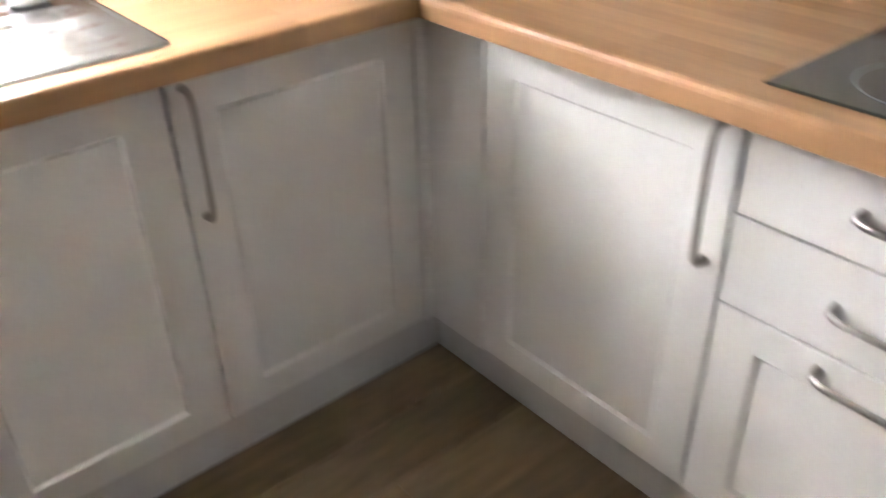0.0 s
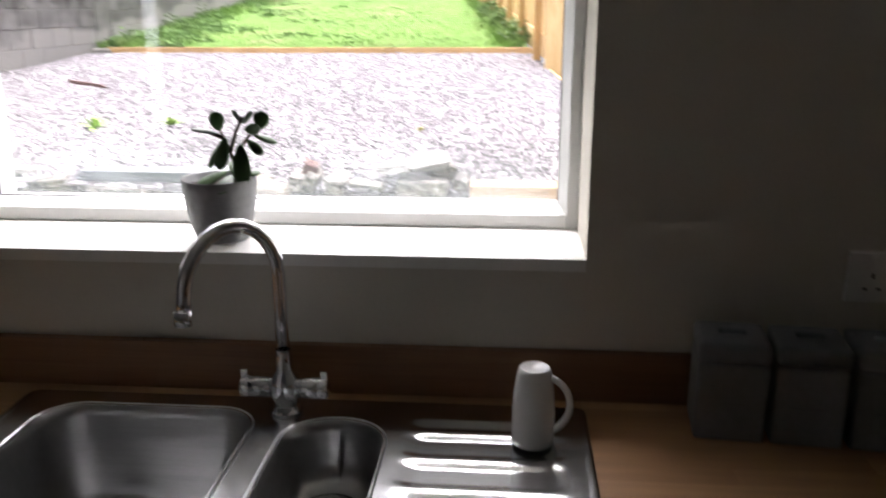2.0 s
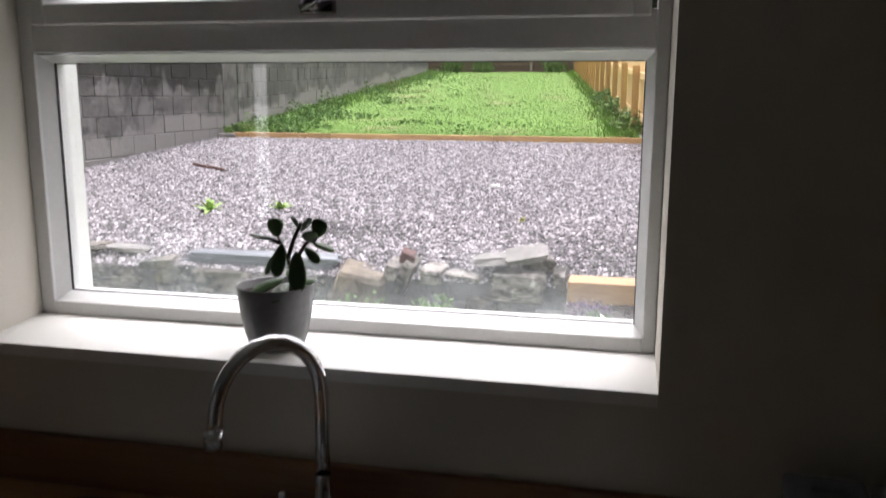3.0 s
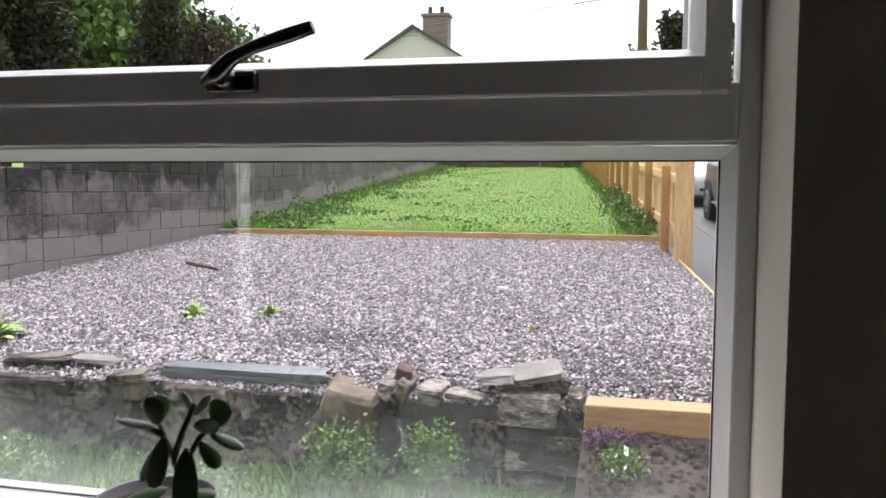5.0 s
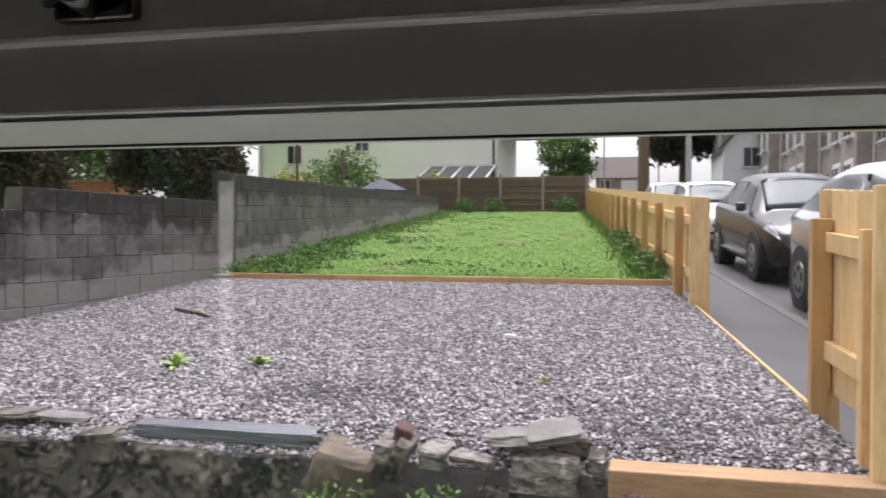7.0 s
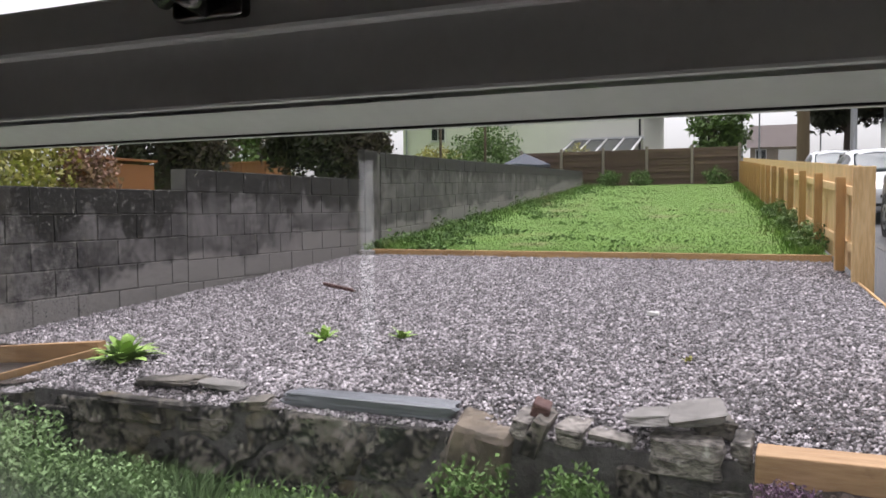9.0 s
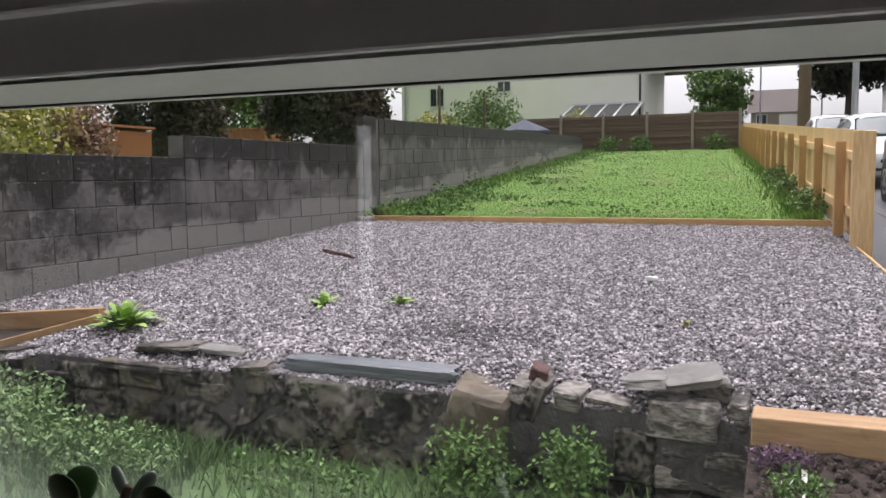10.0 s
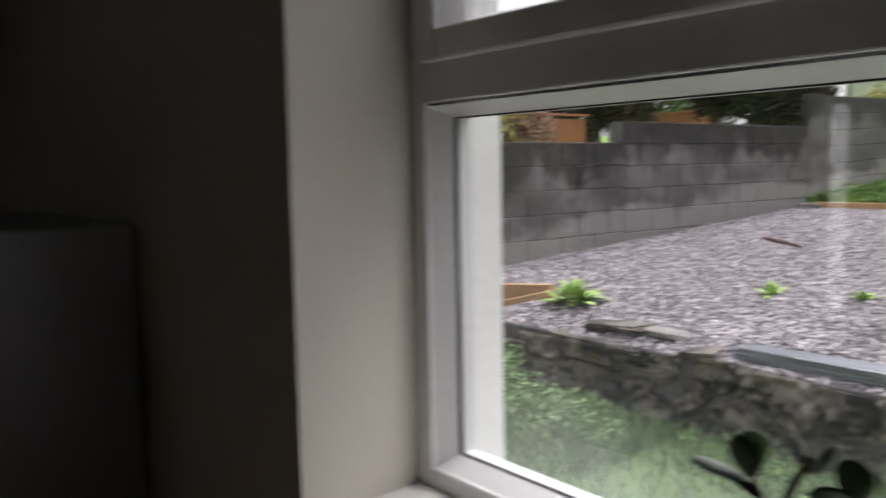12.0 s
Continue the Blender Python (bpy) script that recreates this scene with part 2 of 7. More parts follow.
def wall_mat(name):
    """Grey block with black algae running down from the wall's top and a lime smear along its foot."""
    m = mat(name, (0.148, 0.139, 0.137), (0.046, 0.043, 0.043), rough=0.95, scale=2.6, fine=18, bump=0.8, jitter=0.14, mixpos=(0.42, 0.58),
            spots=((0.055, 0.052, 0.048), 3.0, 0.60), spots2=((0.22, 0.207, 0.195), 10, 0.62))
    n, l = m.node_tree.nodes, m.node_tree.links
    b = n["Principled BSDF"]
    out = b.inputs["Base Color"].links[0].from_socket
    pos = n.new("ShaderNodeNewGeometry").outputs["Position"]
    sep = n.new("ShaderNodeSeparateXYZ")
    l.new(pos, sep.inputs[0])

    def op(kind, a, c):
        q = n.new("ShaderNodeMath")
        q.operation = kind
        for k, v in enumerate((a, c)):
            if isinstance(v, (int, float)):
                q.inputs[k].default_value = v
            else:
                l.new(v, q.inputs[k])
        return q.outputs[0]

    def grain(scale, stretch, detail):
        mp = n.new("ShaderNodeMapping")
        mp.inputs["Scale"].default_value = stretch
        l.new(pos, mp.inputs["Vector"])
        t = n.new("ShaderNodeTexNoise")
        t.inputs["Scale"].default_value, t.inputs["Detail"].default_value = scale, detail
        l.new(mp.outputs[0], t.inputs["Vector"])
        return t.outputs["Fac"]

    def lay(base, fac, lo, hi, color):
        r = n.new("ShaderNodeMapRange")
        r.inputs["From Min"].default_value, r.inputs["From Max"].default_value = lo, hi
        l.new(fac, r.inputs["Value"])
        x = n.new("ShaderNodeMix")
        x.data_type = "RGBA"
        l.new(r.outputs[0], x.inputs["Factor"])
        l.new(base, x.inputs["A"])
        x.inputs["B"].default_value = (*color, 1)
        return x.outputs["Result"]

    y, z = sep.outputs["Y"], sep.outputs["Z"]
    far = op("MULTIPLY", op("GREATER_THAN", y, 9.72), op("ADD", op("MULTIPLY", op("SUBTRACT", y, 10.1), 0.031), 0.395))
    top = op("ADD", op("ADD", op("MULTIPLY", op("GREATER_THAN", y, 6.12), 0.21), 1.815), far)
    below = op("SUBTRACT", top, z)
    runs = op("ADD", op("MULTIPLY", grain(1.0, (3.4, 3.4, 0.8), 6), 0.8), op("MULTIPLY", grain(9, (1, 1, 1), 4), 0.2))
    out = lay(out, op("SUBTRACT", runs, op("MULTIPLY", below, 0.75)), 0.255, 0.305, (0.017, 0.016, 0.014))
    above = op("SUBTRACT", z, op("ADD", op("MULTIPLY", op("SUBTRACT", y, 3.3), 0.06), 0.64))
    smear = op("ADD", op("MULTIPLY", grain(0.9, (1, 1, 2.0), 5), 0.8), op("MULTIPLY", grain(14, (1, 1, 1), 3), 0.2))
    near = op("MULTIPLY", op("MINIMUM", op("MAXIMUM", op("SUBTRACT", y, 4.0), 0.0), 2.0), 0.07)
    out = lay(out, op("SUBTRACT", op("ADD", smear, near), op("MULTIPLY", above, 1.0)), 0.30, 0.36, (0.225, 0.212, 0.202))
    out = lay(out, grain(42, (1, 1, 1), 2), 0.60, 0.68, (0.20, 0.19, 0.175))
    out = lay(out, grain(57, (1, 1, 1), 3), 0.60, 0.66, (0.028, 0.027, 0.026))
    l.new(out, b.inputs["Base Color"])
    return m


BLOCK = wall_mat("weathered_concrete_block")
MORTAR = mat("concrete_mortar", (0.15, 0.142, 0.132), (0.06, 0.056, 0.052), rough=0.95, scale=4, fine=40, bump=0.3)
BLOCKBASE = mat("pale_concrete_base", (0.34, 0.315, 0.285), (0.16, 0.148, 0.137), rough=0.95, scale=2.0, fine=26, bump=0.4, jitter=0.08, mixpos=(0.4, 0.62))
# bed coloured dark to stand for shade between the loose chippings
GRAVELBED = mat("gravel_bed", (0.13, 0.12, 0.124), (0.05, 0.046, 0.048), rough=0.95, scale=14, fine=60, bump=0.9)
GRAVEL = mat("grey_crushed_stone", (0.38, 0.348, 0.368), (0.145, 0.13, 0.14), rough=0.6, scale=14, fine=48, bump=0.2, jitter=0.9, island=True, mixpos=(0.44, 0.58))
STONE = mat("grey_sandstone_rubble", (0.27, 0.245, 0.225), (0.062, 0.056, 0.052), rough=0.92, scale=5, fine=30, bump=1.0, jitter=0.25, mixpos=(0.41, 0.57), stretch=(1, 1, 2.6),
            spots=((0.42, 0.40, 0.37), 18, 0.64), spots2=((0.05, 0.046, 0.042), 9, 0.60))
DARKSTONE = mat("dark_weathered_stone", (0.135, 0.12, 0.105), (0.013, 0.0125, 0.012), rough=0.95, scale=5.5, fine=34, bump=1.0, jitter=0.15, mixpos=(0.45, 0.55),
                spots=((0.30, 0.285, 0.25), 19, 0.645), spots2=((0.12, 0.095, 0.06), 3.2, 0.60))
SLAB = mat("flat_grey_slab", (0.25, 0.235, 0.225), (0.11, 0.103, 0.098), rough=0.85, scale=6, fine=40, bump=0.5)
BUFF = mat("buff_sandstone", (0.185, 0.15, 0.115), (0.085, 0.07, 0.056), rough=0.92, scale=5, fine=30, bump=0.8, mixpos=(0.4, 0.6), spots=((0.34, 0.26, 0.08), 7, 0.66))
SLATE = mat("blue_grey_slate", (0.15, 0.162, 0.185), (0.07, 0.076, 0.088), rough=0.38, scale=5, fine=22, stretch=(1, 5, 5), bump=0.15)
RED = mat("red_brick_scrap", (0.14, 0.072, 0.064), (0.08, 0.045, 0.042), rough=0.9, scale=10, bump=0.3)
TIMBER = mat("new_softwood", (0.76, 0.54, 0.28), (0.60, 0.385, 0.17), rough=0.7, scale=2.5, fine=10, mixpos=(0.4, 0.62), stretch=(9, 9, 1), bump=0.08, jitter=0.10,
             spots=((0.26, 0.12, 0.045), 13, 0.69))
TIMBERH = mat("new_softwood_lengthwise", (0.58, 0.37, 0.165), (0.42, 0.25, 0.11), rough=0.7, scale=2.5, fine=10, stretch=(1, 9, 9), bump=0.08, jitter=0.1,
              spots=((0.26, 0.13, 0.06), 9, 0.72))
# softwood toned darker: the sleeper's shaded look is put into its colour
SLEEPER = mat("shaded_softwood_sleeper", (0.43, 0.275, 0.15), (0.29, 0.175, 0.09), rough=0.8, scale=2.5, fine=10, stretch=(1, 9, 9), bump=0.12,
              spots=((0.22, 0.13, 0.07), 7, 0.64))
BEDWOOD = mat("weathered_bed_timber", (0.42, 0.255, 0.125), (0.27, 0.16, 0.08), rough=0.85, scale=2.5, fine=10, stretch=(1, 8, 8), bump=0.12)
POSTWOOD = mat("treated_brown_post", (0.52, 0.325, 0.135), (0.38, 0.22, 0.085), rough=0.75, scale=3, fine=12, stretch=(9, 9, 1), bump=0.1, jitter=0.12)
OLDFENCE = mat("weathered_fence_slat", (0.17, 0.115, 0.085), (0.105, 0.072, 0.055), rough=0.85, scale=2, fine=9, stretch=(1, 8, 8), bump=0.15, jitter=0.25)
CONCPOST = mat("concrete_fence_post", (0.34, 0.29, 0.25), (0.27, 0.23, 0.2), rough=0.9, scale=5, bump=0.15)
LAWNBED = mat("lawn_soil_and_grass", (0.165, 0.275, 0.07), (0.105, 0.18, 0.05), rough=0.95, scale=1.1, fine=14, bump=0.25, spec=0.1, spots=((0.24, 0.215, 0.12), 0.9, 0.60))
# pale bed grass, paled further: haze over the view is put into the green
BEDBLADE = mat("pale_hazed_bed_grass", (0.17, 0.25, 0.11), (0.11, 0.17, 0.08), spec=0.1, rough=0.9, scale=1.5, fine=6, bump=0, jitter=0.4, island=True)
GRASS = mat("grass_blade", (0.175, 0.29, 0.072), (0.11, 0.19, 0.05), rough=0.95, spec=0.05, scale=0.9, fine=4, bump=0, jitter=0.16, island=True, spots=((0.23, 0.225, 0.115), 0.8, 0.57))
# pale weeds of the bed, with the same haze mixed into their colour
BEDLEAF = mat("pale_hazed_weed_leaf", (0.22, 0.32, 0.15), (0.13, 0.20, 0.09), spec=0.15, rough=0.85, scale=6, bump=0, jitter=0.35, island=True)
WEED = mat("weed_leaf", (0.155, 0.25, 0.085), (0.09, 0.155, 0.055), spec=0.15, rough=0.85, scale=6, bump=0, jitter=0.4, island=True)
BRIGHT = mat("bright_weed_leaf", (0.30, 0.46, 0.10), (0.22, 0.37, 0.07), rough=0.7, scale=6, bump=0, jitter=0.25, island=True)
BEDGRASS = mat("lower_lawn", (0.10, 0.17, 0.055), (0.07, 0.115, 0.04), rough=0.95, scale=3, fine=30, bump=0.5)
HEATHER = mat("purple_heather", (0.20, 0.10, 0.20), (0.12, 0.09, 0.10), rough=0.8, scale=20, bump=0, jitter=0.4, island=True)
PETAL = mat("white_petal", (0.85, 0.84, 0.80), (0.80, 0.78, 0.74), rough=0.6, bump=0)
PINK = mat("pink_petal", (0.62, 0.30, 0.42), (0.5, 0.22, 0.34), rough=0.6, bump=0)
CONIFER = mat("dark_conifer_foliage", (0.045, 0.05, 0.022), (0.024, 0.03, 0.014), rough=0.8, scale=3, bump=0, jitter=0.5, island=True)
RUSTCON = mat("browned_conifer_foliage", (0.085, 0.062, 0.042), (0.045, 0.045, 0.022), rough=0.8, scale=2, bump=0, jitter=0.5, island=True)
LEAF = mat("fresh_green_foliage", (0.12, 0.20, 0.04), (0.07, 0.13, 0.03), rough=0.7, scale=2, bump=0, jitter=0.45, island=True)
YELLOW = mat("golden_foliage", (0.46, 0.40, 0.11), (0.24, 0.25, 0.06), rough=0.7, scale=2, bump=0, jitter=0.4, island=True)
PINKLEAF = mat("pinkish_foliage", (0.36, 0.20, 0.15), (0.24, 0.15, 0.11), rough=0.7, scale=2, bump=0, jitter=0.4, island=True)
DARKGRAVEL = mat("dark_grey_gravel", (0.12, 0.108, 0.112), (0.05, 0.045, 0.048), rough=0.7, scale=9, fine=30, bump=0.2, jitter=0.6, island=True)
BARK = mat("tree_bark", (0.11, 0.085, 0.065), (0.06, 0.047, 0.037), rough=0.9, scale=6, stretch=(3, 3, 0.6), bump=0.4)
ASPHALT = mat("wet_asphalt", (0.05, 0.05, 0.054), (0.03, 0.03, 0.033), rough=0.5, scale=2, fine=70, bump=0.15)
PAVE = mat("damp_tarmac_pavement", (0.055, 0.055, 0.06), (0.026, 0.026, 0.03), rough=0.68, scale=1.1, fine=40, bump=0.12, mixpos=(0.42, 0.58), spots=((0.11, 0.105, 0.10), 26, 0.66))
KERB = mat("concrete_kerb", (0.12, 0.117, 0.113), (0.06, 0.058, 0.056), rough=0.85, scale=5, bump=0.15)
FARGROUND = mat("far_ground", (0.10, 0.14, 0.05), (0.08, 0.10, 0.05), rough=0.95, scale=0.3, fine=2, bump=0)
SHED = mat("orange_stained_timber", (0.34, 0.13, 0.048), (0.24, 0.088, 0.034), rough=0.7, scale=3, fine=12, stretch=(9, 9, 1), bump=0.08, jitter=0.1)
RENDERC = mat("cream_house_render", (0.86, 0.84, 0.78), (0.80, 0.78, 0.72), rough=0.9, scale=0.8, fine=20, bump=0.05)
RENDERB = mat("brown_house_render", (0.33, 0.28, 0.23), (0.26, 0.22, 0.18), rough=0.9, scale=0.8, fine=20, bump=0.05)
TERRACE = mat("pinkish_stone_terrace_wall", (0.44, 0.385, 0.35), (0.27, 0.235, 0.215), rough=0.9, scale=1.5, fine=9, bump=0.2)
ROOFSL = mat("grey_roof_slate", (0.13, 0.135, 0.15), (0.09, 0.092, 0.10), rough=0.6, scale=1, fine=12, bump=0.1)
ROOFBR = mat("brown_roof_tile", (0.10, 0.075, 0.068), (0.07, 0.052, 0.048), rough=0.8, scale=1, fine=12, bump=0.1)
DARKGLASS = mat("dark_window_pane", (0.05, 0.055, 0.06), (0.035, 0.04, 0.045), rough=0.08, bump=0)
CARBLACK = mat("dark_grey_car_paint", (0.028, 0.028, 0.03), (0.022, 0.022, 0.024), rough=0.3, metal=0.3, bump=0, coat=0.4)
CARSILVER = mat("silver_car_paint", (0.36, 0.38, 0.41), (0.32, 0.34, 0.37), rough=0.22, metal=0.5, bump=0, coat=1.0)
CARWHITE = mat("white_car_paint", (0.72, 0.74, 0.76), (0.68, 0.70, 0.72), rough=0.2, bump=0, coat=1.0)
CARGLASS = mat("tinted_car_glass", (0.16, 0.20, 0.22), (0.13, 0.17, 0.19), rough=0.1, bump=0, spec=0.5)
TYRE = mat("tyre_rubber", (0.02, 0.02, 0.02), (0.03, 0.03, 0.03), rough=0.85, bump=0.1)
RIM = mat("alloy_rim", (0.45, 0.46, 0.48), (0.38, 0.39, 0.41), rough=0.3, metal=1, bump=0)
LAMPGLASS = mat("headlight_lens", (0.62, 0.64, 0.66), (0.5, 0.52, 0.54), rough=0.1, bump=0, coat=1.0)
PLATE = mat("number_plate_white", (0.75, 0.75, 0.72), (0.7, 0.7, 0.67), rough=0.4, bump=0)
POLEWOOD = mat("creosoted_pole", (0.20, 0.15, 0.085), (0.14, 0.105, 0.06), rough=0.85, scale=3, stretch=(6, 6, 0.6), bump=0.2)
GALV = mat("galvanised_steel", (0.42, 0.43, 0.44), (0.36, 0.37, 0.38), rough=0.5, metal=0.6, scale=5, bump=0.03)
PARASOL = mat("grey_parasol_cloth", (0.075, 0.085, 0.11), (0.055, 0.063, 0.085), rough=0.85, scale=6, bump=0.05)
CABLE = mat("black_cable", (0.03, 0.03, 0.03), (0.025, 0.025, 0.025), rough=0.7, bump=0)


# ---- building helpers ----
def thing(name, label, category, group="", at=(0, 0, 0), kind=""):
    ob = new(name)
    ob.matrix_basis = Matrix.Translation(at)
    return tagged(ob, label, category, group, kind)


def under(ob, parent):
    ob.parent = parent
    if parent.type == "EMPTY":
        ob.matrix_parent_inverse = parent.matrix_basis.inverted()
    return ob


def part(name, bm, material, parent=None, label="", smooth=False):
    """Links a bmesh, in world places, as one mesh object under a thing or a part."""
    me = bpy.data.meshes.new(name)
    bm.to_mesh(me)
    bm.free()
    me.materials.append(material)
    if smooth:
        me.shade_smooth()
    ob = new(name, me)
    if parent:
        under(ob, parent)
    return tagged(ob, label)


def solid(name, bm, material, label, category, kind="", group="", smooth=False):
    return tagged(part(name, bm, material, None, "", smooth), label, category, group, kind)


def box(x0, y0, z0, x1, y1, z1, bevel=0.0, bm=None, seg=2, m=None):
    b = bmesh.new()
    bmesh.ops.create_cube(b, size=1.0)
    bmesh.ops.transform(b, verts=b.verts, matrix=Matrix.LocRotScale(((x0 + x1) / 2, (y0 + y1) / 2, (z0 + z1) / 2), None, (abs(x1 - x0), abs(y1 - y0), abs(z1 - z0))))
    if bevel:
        bmesh.ops.bevel(b, geom=b.edges[:], offset=bevel, segments=seg, profile=0.5, affect="EDGES")
    if m is not None:
        bmesh.ops.transform(b, verts=b.verts, matrix=m)
    return join(bm, b)


def join(bm, b):
    if bm is None:
        return b
    me = bpy.data.meshes.new("tmp")
    b.to_mesh(me)
    b.free()
    bm.from_mesh(me)
    bpy.data.meshes.remove(me)
    return bm


def rod(p0, p1, r0, r1=None, sides=14, bm=None, caps=True):
    p0, p1 = Vector(p0), Vector(p1)
    b = bmesh.new()
    bmesh.ops.create_cone(b, cap_ends=caps, segments=sides, radius1=r0, radius2=r0 if r1 is None else r1, depth=(p1 - p0).length)
    m = Matrix.Translation((p0 + p1) / 2) @ (p1 - p0).to_track_quat("Z", "Y").to_matrix().to_4x4()
    bmesh.ops.transform(b, verts=b.verts, matrix=m)
    return join(bm, b)


def lathe(profile, centre, sides=32, bm=None):
    """A turned body from (radius, height) pairs."""
    b = bmesh.new()
    rings = []
    for r, z in profile:
        rings.append([b.verts.new((centre[0] + r * math.cos(2 * math.pi * i / sides), centre[1] + r * math.sin(2 * math.pi * i / sides), centre[2] + z)) for i in range(sides)])
    for a, c in zip(rings, rings[1:]):
        for i in range(sides):
            b.faces.new((a[i], a[(i + 1) % sides], c[(i + 1) % sides], c[i]))
    return join(bm, b)


def tube(points, r, sides=12, bm=None, caps=True):
    """A pipe along a run of points."""
    b = bmesh.new()
    pts = [Vector(p) for p in points]
    rings, side = [], None
    for i, p in enumerate(pts):
        d = (pts[min(i + 1, len(pts) - 1)] - pts[max(i - 1, 0)]).normalized()
        if side is None:
            side = d.orthogonal().normalized()
        side = (side - d * side.dot(d)).normalized()
        up = d.cross(side)
        rr = r[i] if isinstance(r, (list, tuple)) else r
        rings.append([b.verts.new(p + (side * math.cos(2 * math.pi * k / sides) + up * math.sin(2 * math.pi * k / sides)) * rr) for k in range(sides)])
    for a, c in zip(rings, rings[1:]):
        for k in range(sides):
            b.faces.new((a[k], a[(k + 1) % sides], c[(k + 1) % sides], c[k]))
    if caps:
        b.faces.new(rings[0][::-1])
        b.faces.new(rings[-1])
    return join(bm, b)


def prism(outline, z0, z1, bm=None):
    """An outline in plan, in order, drawn up from z0 to z1."""
    b = bmesh.new()
    lo = [b.verts.new((x, y, z0)) for x, y in outline]
    hi = [b.verts.new((x, y, z1)) for x, y in outline]
    k = len(outline)
    b.faces.new(lo[::-1])
    b.faces.new(hi)
    for i in range(k):
        b.faces.new((lo[i], lo[(i + 1) % k], hi[(i + 1) % k], hi[i]))
    bmesh.ops.recalc_face_normals(b, faces=b.faces)
    return join(bm, b)


def fast_mesh(name, verts, faces, material, smooth=False):
    """A large mesh from numpy arrays; faces all have the same number of corners."""
    me = bpy.data.meshes.new(name)
    k = faces.shape[1]
    me.vertices.add(len(verts))
    me.vertices.foreach_set("co", verts.astype(np.float32).ravel())
    me.loops.add(faces.size)
    me.loops.foreach_set("vertex_index", faces.astype(np.int32).ravel())
    me.polygons.add(len(faces))
    me.polygons.foreach_set("loop_start", np.arange(0, faces.size, k, dtype=np.int32))
    me.polygons.foreach_set("loop_total", np.full(len(faces), k, dtype=np.int32))
    me.update(calc_edges=True)
    me.validate()
    me.materials.append(material)
    if smooth:
        me.shade_smooth()
    return new(name, me)


def shared(name, mesh, m, parent):
    """A piece that shares its mesh with others like it."""
    ob = new(name, mesh)
    ob.matrix_basis = m
    return under(ob, parent)


# ---- kitchen shell ----
OP_L, OP_R, SILL_Z, HEAD_Z = -1.225, 0.0, 1.165, 2.16   # window opening
W_IN, W_OUT = 0.0, 0.332                                # north wall faces
EAST, WEST, SOUTH, CEILING = 1.075, -4.2, -5.6, 2.42
NOOK_Y, NOOK_X = -2.62, -1.2                            # added corner: room narrows behind it; unseen walls lie deep to cut bounce

bm = prism([(WEST - 0.2, W_IN), (OP_L + 0.027, W_IN), (OP_L, 0.197), (OP_L, W_OUT), (WEST - 0.2, W_OUT)], -0.1, CEILING)
box(OP_R, W_IN, -0.1, EAST + 0.2, W_OUT, CEILING, bm=bm)
box(OP_L, W_IN, -0.1, OP_R, 0.26, SILL_Z - 0.022, bm=bm)
box(OP_L, 0.26, -0.1, OP_R, W_OUT, SILL_Z - 0.118, bm=bm)
box(OP_L, W_IN, HEAD_Z, OP_R, W_OUT, CEILING, bm=bm)
solid("wall_north", bm, WALL, "cream painted plaster kitchen wall with a deep window opening", "wall", "structure")
bm = box(WEST - 0.6, W_OUT, -0.6, OP_L - 0.005, W_OUT + 0.02, 5.0)
box(OP_R + 0.005, W_OUT, -0.6, EAST + 0.6, W_OUT + 0.02, 5.0, bm=bm)
box(OP_L - 0.005, W_OUT, -0.6, OP_R + 0.005, W_OUT + 0.02, SILL_Z - 0.118, bm=bm)
box(OP_L - 0.005, W_OUT, HEAD_Z, OP_R + 0.005, W_OUT + 0.02, 5.0, bm=bm)
solid("wall_outside", bm, RENDERW, "white painted outer render of the house wall", "wall", "structure")
solid("wall_east", box(EAST, SOUTH - 0.2, -0.1, EAST + 0.2, W_IN, CEILING), WALL, "cream painted plaster kitchen wall", "wall", "structure")
solid("wall_west", box(WEST - 0.2, NOOK_Y - 0.04, -0.1, WEST, W_IN, CEILING), WALL, "cream painted plaster kitchen wall", "wall", "structure")
SL, SR, SB, ST = -2.128, -2.035, 0.91, 1.84              # narrow light in the back wall
bm = box(WEST, NOOK_Y - 0.04, -0.1, SL, NOOK_Y, CEILING)
box(SR, NOOK_Y - 0.04, -0.1, NOOK_X, NOOK_Y, CEILING, bm=bm)
box(SL, NOOK_Y - 0.04, -0.1, SR, NOOK_Y, SB, bm=bm)
box(SL, NOOK_Y - 0.04, ST, SR, NOOK_Y, CEILING, bm=bm)
solid("wall_back", bm, WALL, "cream painted kitchen wall with a narrow light", "wall", "structure")
# unseen corner and far south walls, added to weaken light bounced back
solid("wall_corner", box(NOOK_X - 0.12, SOUTH - 0.2, -0.1, NOOK_X, NOOK_Y - 0.041, CEILING), WALL, "cream painted plaster kitchen wall", "wall", "structure")
solid("wall_south", box(NOOK_X, SOUTH - 0.2, -0.1, EAST, SOUTH, CEILING), WALL, "cream painted plaster kitchen wall", "wall", "structure")
slit = solid("window_2", box(SL, NOOK_Y - 0.022, SB, SR, NOOK_Y - 0.018, ST), GLASS, "narrow upright glass light in the back wall", "window", "structure")
slit.visible_shadow = False
solid("backdrop", box(-4.0, NOOK_Y - 1.25, -0.1, NOOK_X - 0.15, NOOK_Y - 1.24, 3.2), PALESKY, "pale open sky behind the house", "backdrop", "structure")
PLAN = [(WEST, W_IN), (WEST, NOOK_Y), (NOOK_X, NOOK_Y), (NOOK_X, SOUTH), (EAST, SOUTH), (EAST, W_IN)]
